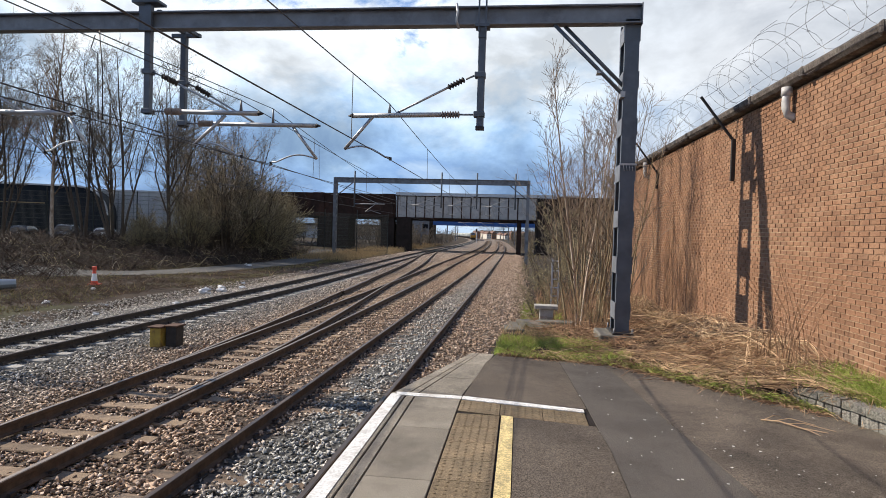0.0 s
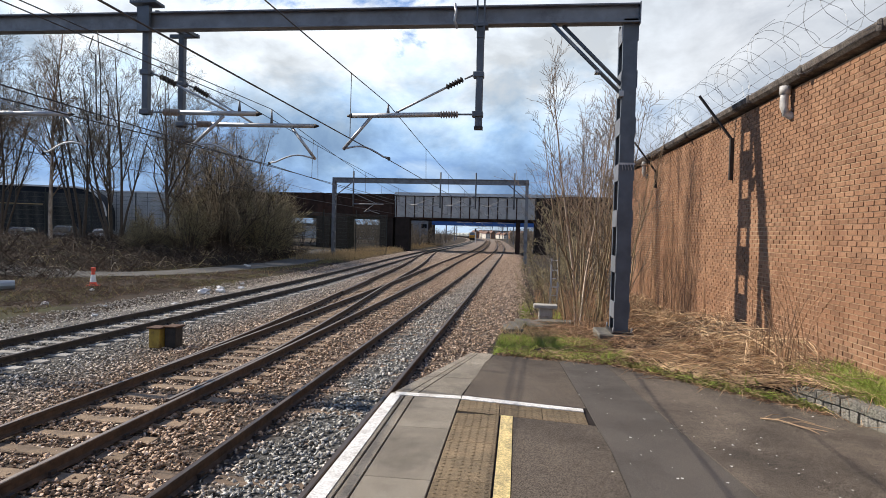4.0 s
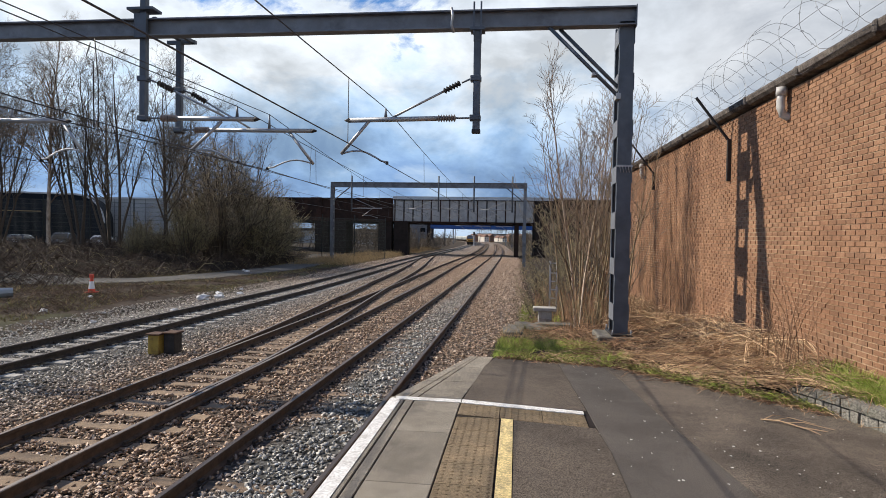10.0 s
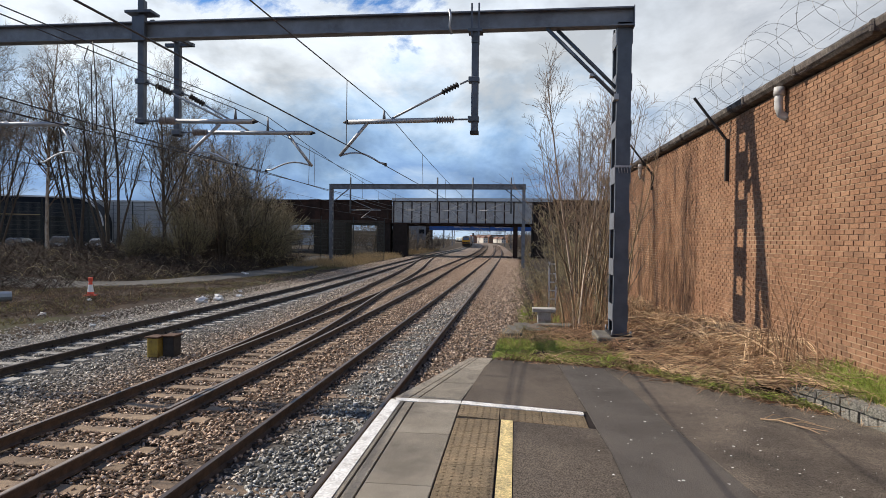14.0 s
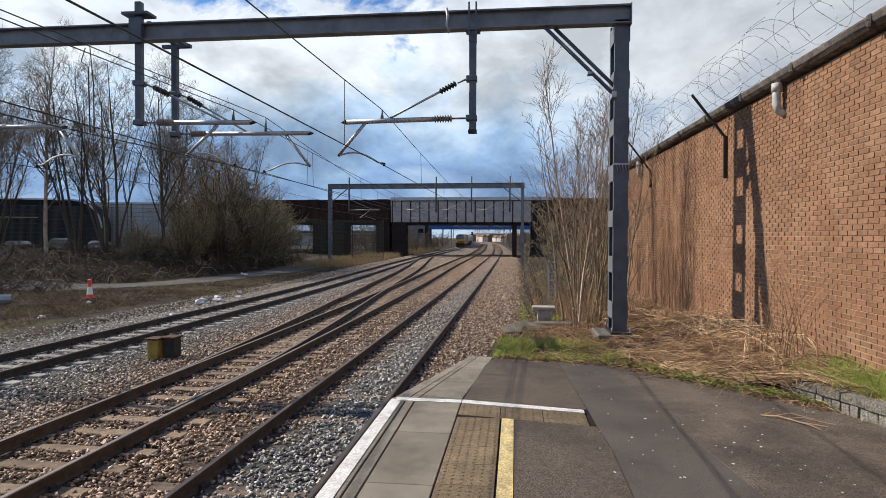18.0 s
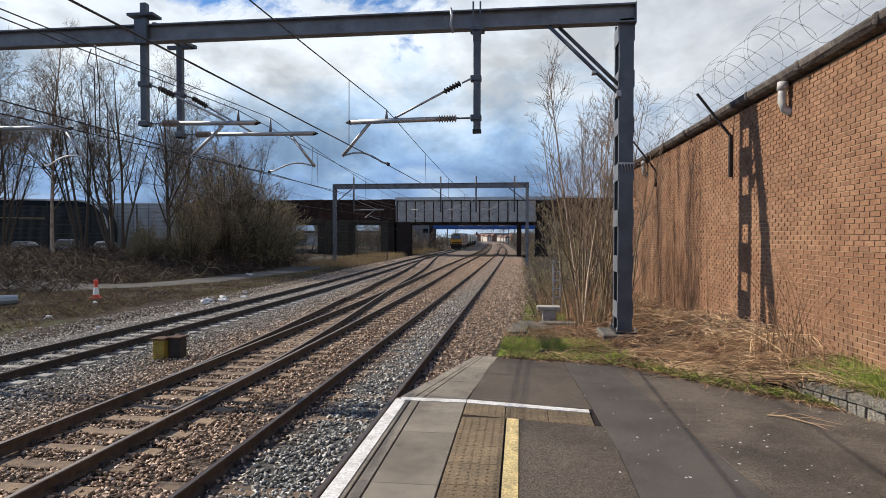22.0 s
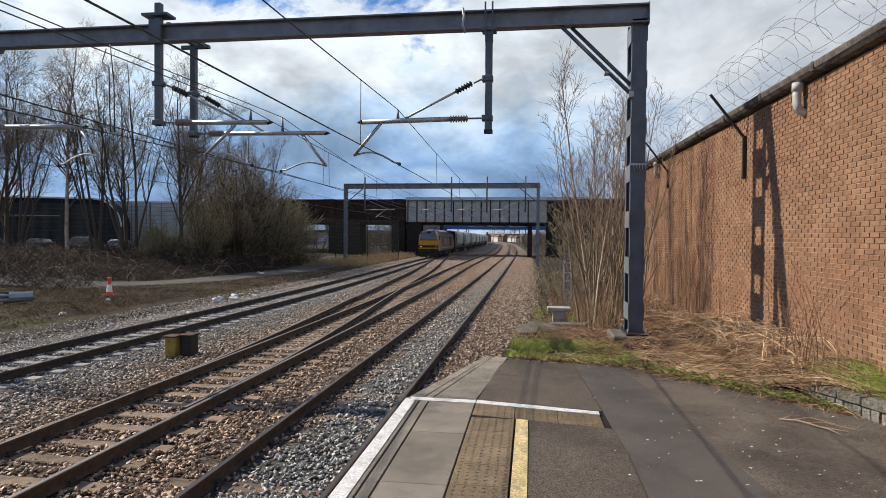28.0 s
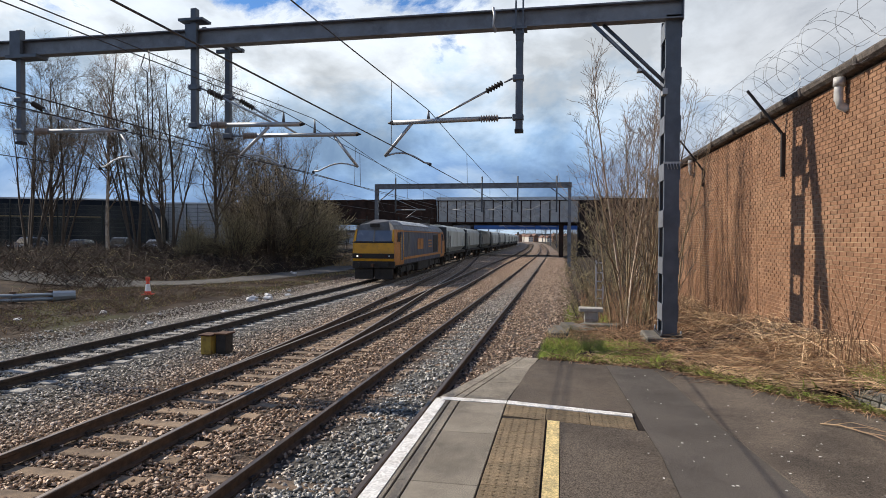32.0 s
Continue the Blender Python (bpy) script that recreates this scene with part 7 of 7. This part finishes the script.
    for s in (-1, 1):
        for y0, y1, z0, z1, m_, nm, lb in ((2.75, 18.5, 1.26, 1.42, LOCO_O, "waist_stripe", "orange lower stripe"), (2.72, 18.5, 3.06, 3.13, LOCO_O, "waist_stripe", "thin orange upper stripe"), (17.1, 18.55, 1.44, 3.02, LOCO_O, "end_panel", "orange end panel"),
                                           (14.4, 16.7, 1.5, 2.9, BLACK, "grille", "black radiator grille"), (4.0, 4.7, 1.4, 3.0, LOCO_R, "service_door", "grey service door")):
            x = s * 1.322
            part(nm, boxes((min(x, x + s * 0.014), max(x, x + s * 0.014), y0, y1, z0, z1)), m_, L, lb)
        # lettering on the flank, as plain blocks
        for k in range(4):
            y0 = 7.4 + k * 0.62
            part("flank_mark", boxes((min(s * 1.322, s * 1.336), max(s * 1.322, s * 1.336), y0, y0 + 0.46, 1.85, 2.62)), LOCO_O, L, "orange block on the flank")
        for k in range(3):
            part("flank_mark", boxes((min(s * 1.322, s * 1.336), max(s * 1.322, s * 1.336), 12.0, 13.6, 1.95 + k * 0.24, 2.05 + k * 0.24)), LOCO_O, L, "thin orange bar")
        rods("handrail", L, [(((s * 1.36, 1.62, 1.25), (s * 1.36, 1.62, 2.9)), 0.016), (((s * 1.36, 2.43, 1.25), (s * 1.36, 2.43, 2.9)), 0.016)], YELLOW)
        part("cab_step", boxes(*[(min(s * 1.1, s * 1.3), max(s * 1.1, s * 1.3), 1.75, 2.3, 0.35 + k * 0.3, 0.38 + k * 0.3) for k in range(3)]), BLACK, L)
    for y0, y1 in ((3.2, 5.6), (5.7, 8.6), (8.7, 11.6), (11.7, 13.3)):
        for s in (-1, 1):
            bm = bmesh.new()
            lo = [bm.verts.new((s * x, y, z)) for y in (y0, y1) for x, z in ((0.36, 3.80), (0.80, 3.69), (1.10, 3.50))]
            hi = [bm.verts.new((v.co.x * 1.012, v.co.y, v.co.z + 0.035)) for v in lo]
            for q in ((0, 1, 4, 3), (1, 2, 5, 4)):
                bm.faces.new([hi[i] for i in q])
            for q in ((0, 1), (1, 2), (2, 5), (5, 4), (4, 3), (3, 0)):
                bm.faces.new((lo[q[0]], lo[q[1]], hi[q[1]], hi[q[0]]))
            bmesh.ops.recalc_face_normals(bm, faces=bm.faces)
            part("roof_panel", bm, LOCO_S, L, "bleached pale roof panel")
    part("exhaust", boxes((-0.3, 0.3, 9.3, 10.3, 3.74, 3.86), bevel=0.02), BLACK, L)
    for y0 in (13.6, 15.6):
        bm = bmesh.new()
        lathe(bm, [(0.75, 3.72), (0.75, 3.86), (0.6, 3.88)], 20, (0, y0 + 0.8, 0))
        part("roof_fan", bm, LOCO_R, L)
    part("solebar", boxes((-1.26, 1.26, 0.4, LOCO_L - 0.4, 0.90, 1.06)), BLACK, L)
    part("fuel_tank", boxes((-1.22, 1.22, 8.3, 12.9, 0.28, 0.92), bevel=0.06), BLACK, L)
    part("battery_box", boxes((-1.24, 1.24, 13.1, 14.2, 0.40, 0.92), bevel=0.04), BLACK, L)
    wheels = []
    for y in (4.6, LOCO_L - 4.6):
        bogie(L, y, (-2.05, 0.0, 2.05), wheels, 5.3)
    return L, wheels


WAG_L = 17.6


def wagon():
    w = thing("hopper_wagon", pose(0, 0, 0), "silver grey covered hopper wagon with dark ribbed ends", "wagon", "hopper wagons in the train")
    prof = [(-0.75, 1.15), (-1.34, 1.75), (-1.38, 3.35), (-1.15, 3.72), (-0.6, 3.86), (0.6, 3.86), (1.15, 3.72), (1.38, 3.35), (1.34, 1.75), (0.75, 1.15)]
    loft("body", [[(x, 1.0, z) for x, z in prof], [(x, WAG_L - 1.0, z) for x, z in prof]], HOPPER, w, "silver grey hopper body")
    for s in (-1, 1):
        for k in range(5):
            y = 1.1 + k * (WAG_L - 2.2) / 4
            part("rib", boxes((min(s * 1.35, s * 1.395), max(s * 1.35, s * 1.395), y - 0.035, y + 0.035, 1.7, 3.36)), HOPPER, w)
        for y in (3.2, WAG_L - 3.2):
            bm = bmesh.new()
            v = [bm.verts.new((s * (1.352 + 0.04 * (z - 1.75) / 1.6), y + u, z)) for u, z in ((-0.32, 1.78), (0.32, 1.78), (0.10, 2.9), (-0.10, 2.9))]
            w_ = [bm.verts.new((q.co.x + s * 0.02, q.co.y, q.co.z)) for q in v]
            bm.faces.new(w_)
            for k in range(4):
                bm.faces.new((v[k], v[(k + 1) % 4], w_[(k + 1) % 4], w_[k]))
            bmesh.ops.recalc_face_normals(bm, faces=bm.faces)
            part("side_recess", bm, HOP_DK, w, "dark tapered recess")
        part("sill", boxes((min(s * 1.18, s * 1.36), max(s * 1.18, s * 1.36), 0.6, WAG_L - 0.6, 1.02, 1.28)), BLACK, w)
        for y in (1.18, WAG_L - 1.5):
            part("ladder", boxes((s * 1.40 - 0.02, s * 1.40 + 0.02, y, y + 0.05, 1.2, 3.3), (s * 1.40 - 0.02, s * 1.40 + 0.02, y + 0.35, y + 0.40, 1.2, 3.3),
                                 *[(s * 1.40 - 0.015, s * 1.40 + 0.015, y, y + 0.4, 1.4 + k * 0.32, 1.43 + k * 0.32) for k in range(6)]), BLACK, w)
        part("name_plate", boxes((min(s * 1.385, s * 1.40), max(s * 1.385, s * 1.40), 2.6, 3.2, 2.2, 2.9)), HOP_DK, w)
    part("roof_hatch", boxes((-0.5, 0.5, 1.6, WAG_L - 1.6, 3.86, 3.95), bevel=0.03), HOPPER, w)
    for y0, y1 in ((0.85, 1.0), (WAG_L - 1.0, WAG_L - 0.85)):
        bm = boxes((-1.3, 1.3, y0, y1, 1.3, 3.7))
        part("end_panel", bm, HOP_DK, w, "dark end panel")
    part("end_platform", boxes((-1.3, 1.3, 0.3, 1.0, 1.0, 1.12), (-1.3, 1.3, WAG_L - 1.0, WAG_L - 0.3, 1.0, 1.12)), BLACK, w)
    part("discharge_chute", boxes((-0.7, 0.7, 6.4, 8.2, 0.4, 1.15), (-0.7, 0.7, 9.4, 11.2, 0.4, 1.15), bevel=0.05), BLACK, w)
    part("coupling", boxes((-0.1, 0.1, -0.15, 0.6, 0.85, 1.05), (-0.1, 0.1, WAG_L - 0.6, WAG_L + 0.15, 0.85, 1.05)), RUST, w)
    ws = []
    for y in (2.6, WAG_L - 2.6):
        bogie(w, y, (-0.95, 0.95), ws, 2.9)
    return w


locomotive, loco_wheels = loco()
wagons = [wagon()]
for i in range(17):
    wagons.append(copy_thing(wagons[0], pose(0, 60 + 18 * i, 0)))

# ---- pieces: sleepers ----
def lay_sleepers(parent, at, mesh, step, y0, y1, jitter, seed=1):
    r = random.Random(seed)
    y = y0
    while y < y1:
        slope = (at(y + 0.5) - at(y - 0.5))
        o = new("sleeper", mesh)
        o.parent = parent
        o.matrix_basis = pose(at(y) + r.uniform(-jitter, jitter), y + r.uniform(-jitter, jitter), r.uniform(-0.012, 0.004), 0, 0, -math.degrees(slope) + r.uniform(-0.6, 0.6))
        y += step
    # the rest as one mesh
    bm = bmesh.new()
    while y < 300:
        slope = (at(y + 0.5) - at(y - 0.5))
        box(bm, -1.25, 1.25, -0.125, 0.125, -0.30, bed_top, m=pose(at(y), y, 0, 0, 0, -math.degrees(slope)))
        y += step
    o = part("sleeper_run", bm, mesh.materials[0], parent)
    tagged(o, kind="stuff")


lay_sleepers(near_track, near_x, sleeper_mesh(2.55, WOODSL), 0.70, 3.1, 56, 0.03, seed=1)
lay_sleepers(mid_track, mid_x, sleeper_mesh(2.5, SLEEPER), 0.66, 3.1, 56, 0.03, seed=2)
lay_sleepers(far_track, far_x, sleeper_mesh(2.5, SLEEPER_W), 0.66, 3.1, 56, 0.03, seed=3)
# long bearers of the turnout
y, r_ = 15.3, random.Random(4)
while y < 90:
    c = cross_x(y)
    o = new("bearer", sleeper_mesh(2.5, SLEEPER) if y == 15.3 else bearer_mesh)
    bearer_mesh = o.data
    o.parent = link_track
    o.matrix_basis = pose(c, y, -0.006 + r_.uniform(-0.006, 0.003), 0, 0, -math.degrees(cross_x(y + 0.5) - cross_x(y - 0.5)))
    y += 0.66

# ---- coping slabs, tactile slabs ----
def slab(name, loop, z0, z1, material, parent, label=""):
    bm = bmesh.new()
    c = Vector((sum(p[0] for p in loop), sum(p[1] for p in loop), 0)) / len(loop)
    lo = [bm.verts.new((x, y, z0)) for x, y in loop]
    hi = [bm.verts.new((x, y, z1 - 0.004)) for x, y in loop]
    top = [bm.verts.new((x + (0.004 if x < c.x else -0.004), y + (0.004 if y < c.y else -0.004), z1)) for x, y in loop]
    n = len(loop)
    bm.faces.new(top)
    for k in range(n):
        bm.faces.new((lo[k], lo[(k + 1) % n], hi[(k + 1) % n], hi[k]))
        bm.faces.new((hi[k], hi[(k + 1) % n], top[(k + 1) % n], top[k]))
    return part(name, bm, material, parent, label)


joint = 0.007
cop = thing("platform_coping", None, "grey concrete coping slabs along the platform edge", "coping", kind="structure")
ys = [6.62 - 1.165 * k for k in range(16)]
for y1, y0 in zip(ys, ys[1:]):
    slab("slab", [(-1.053, y0 + joint), (-0.565, y0 + joint), (-0.565, y1), (-1.053, y1)], PZ - 0.08, PZ, SLAB, cop)
for a, b in ((-1.335, -1.168), (-1.154, -1.067)):
    for y1, y0 in zip(ys, ys[1:]):
        slab("edge_strip", [(a, y0 + 0.002), (b, y0 + 0.002), (b, y1), (a, y1)], PZ - 0.08, PZ - 0.001, SLAB, cop)
# tapering end
def tap(u, y):
    """Across the taper: u = 0 at the edge, 1 at the asphalt joint."""
    e = edge_x(y)
    j = -0.56 + (y - 6.62) * 0.10
    return e + (j - e) * u


for y0, y1 in ((6.63, 7.45), (7.457, 8.3), (8.307, 9.1)):
    for u0, u1 in ((0, 0.20), (0.222, 0.335), (0.355, 0.99)):
        slab("slab" if u1 > 0.9 else "edge_strip", [(tap(u0, y0), y0), (tap(u1, y0), y0), (tap(u1, y1), y1), (tap(u0, y1), y1)], PZ - 0.08, PZ - 0.003, SLAB, cop)
tac = thing("tactile_paving", None, "buff blistered tactile paving strip", "paving", kind="structure")


def blister_slab(loop_x, loop_y, nxb, nyb, skew=0.0):
    (x0, x1), (y0, y1) = loop_x, loop_y
    bm = bmesh.new()
    box(bm, x0, x1, y0, y1, PZ - 0.05, PZ, 0.003)
    for i in range(nxb):
        for j in range(nyb):
            cx_, cy_ = x0 + (i + 0.5) * (x1 - x0) / nxb, y0 + (j + 0.5) * (y1 - y0) / nyb
            b = [bm.verts.new((cx_ + 0.0170 * math.cos(k * math.pi / 3), cy_ + 0.0170 * math.sin(k * math.pi / 3), PZ)) for k in range(6)]
            t = [bm.verts.new((cx_ + 0.0115 * math.cos(k * math.pi / 3), cy_ + 0.0115 * math.sin(k * math.pi / 3), PZ + 0.005)) for k in range(6)]
            bm.faces.new(t)
            for k in range(6):
                bm.faces.new((b[k], b[(k + 1) % 6], t[(k + 1) % 6], t[k]))
    for v in bm.verts:
        v.co.y += skew * (v.co.x - x0)
    return part("tactile_slab", bm, TACT, tac)


y = 5.985
while y > -6.0:
    blister_slab((-0.553, -0.135), (y - 0.412, y - 0.004), 6, 6)
    y -= 0.415
for k in range(3):
    blister_slab((-0.553 + k * 0.42, -0.139 + k * 0.42), (6.07 - 0.175 * 0.42 * k, 6.60 - 0.175 * 0.42 * k), 6, 7, -0.175)

# ---- bricks of the long wall ----
COURSE, BL, JT = 0.0665, 0.207, 0.0085


def brick_box(x, y0, y1, z0, z1):
    o = 0.003
    return [(x + 0.02, y0, z0), (x + 0.02, y1, z0), (x + 0.02, y1, z1), (x + 0.02, y0, z1), (x, y0 + o, z0 + o), (x, y1 - o, z0 + o), (x, y1 - o, z1 - o), (x, y0 + o, z1 - o)]


BF = [(4, 7, 6, 5), (0, 4, 5, 1), (1, 5, 6, 2), (2, 6, 7, 3), (3, 7, 4, 0)]
bv, bf = [], []
bv0, bf0 = brick_box(0, 0, BL - JT, 0, COURSE - JT), BF
brick_me = bpy.data.meshes.new("brick")
brick_me.from_pydata(bv0, [], bf0)
brick_me.materials.append(BRICKP)
rr = np.random.RandomState(4)
n_c = int((WTOP - 0.75) / COURSE)
loose = 0
for c in range(n_c):
    z = WTOP - 0.012 - (c + 1) * COURSE
    y = W0 + (BL / 2 if c % 2 else 0)
    step = BL
    while y < W1 - step:
        x = wall_x(y) - 0.003 + rr.uniform(-0.0015, 0.0015)
        if 1.6 < z < 2.5 and 6.9 < y < 9.9 and loose < 290:
            o = new("brick", brick_me)
            o.parent = wall
            o.matrix_basis = pose(x, y, z, 0, 0, 1.03)
            loose += 1
        else:
            k = len(bv)
            bv += brick_box(x, y, y + step - JT, z, z + COURSE - JT)
            bf += [tuple(i + k for i in q) for q in BF]
        y += step
o = raw("brickwork", bv, bf, BRICK, wall, "red brown brickwork")
tagged(o, kind="stuff")


# ---- what moves: the train rolls up the farther line ----
place_at = curve_x([(0, 312), (5, 275), (10, 238), (14, 207), (18, 175), (21, 150.3), (23, 130.8), (25, 110.3), (27, 89.8), (29, 68.3), (31, 46.2), (32, 35.7)])


# path length along the farther line, so that every vehicle keeps its distance
arc_y = np.arange(-20.0, 900.0, 1.0)
arc_x = np.array([far_x(v) for v in arc_y])
arc_s = np.concatenate([[0], np.cumsum(np.hypot(np.diff(arc_x), np.diff(arc_y)))])


def on_track(s):
    y = float(np.interp(s, arc_s, arc_y))
    return far_x(y), y


def vehicle_pose(s, inset, length):
    """Stands a vehicle on its two bogies; s is the path length at its front."""
    ax, ay = on_track(s + inset)
    bx, by_ = on_track(s + length - inset)
    d = Vector((bx - ax, by_ - ay, 0)).normalized()
    f = Vector((ax, ay, 0)) - d * inset
    return Matrix.Translation(f + Vector((0, 0, 0.0045))) @ Matrix.Rotation(math.atan2(-d.x, d.y), 4, "Z")


def motions():
    times = [i * 0.5 for i in range(65)]
    s_at = [float(np.interp(place_at(t), arc_y, arc_s)) for t in times]
    walk(locomotive, [(t, vehicle_pose(s, 4.6, LOCO_L)) for t, s in zip(times, s_at)])
    for i, w in enumerate(wagons):
        back = LOCO_L + 0.55 + i * (WAG_L + 0.35)
        walk(w, [(t, vehicle_pose(s + back, 2.6, WAG_L)) for t, s in zip(times[::2], s_at[::2])])
    steps = 32 * 15
    for ws in loco_wheels:
        y = ws.location.y
        walk(ws, [(k / 15, pose(0, y, 0.53) @ Matrix.Rotation((place_at(0) - place_at(k / 15)) / 0.53, 4, "X")) for k in range(steps + 1)])


motions()
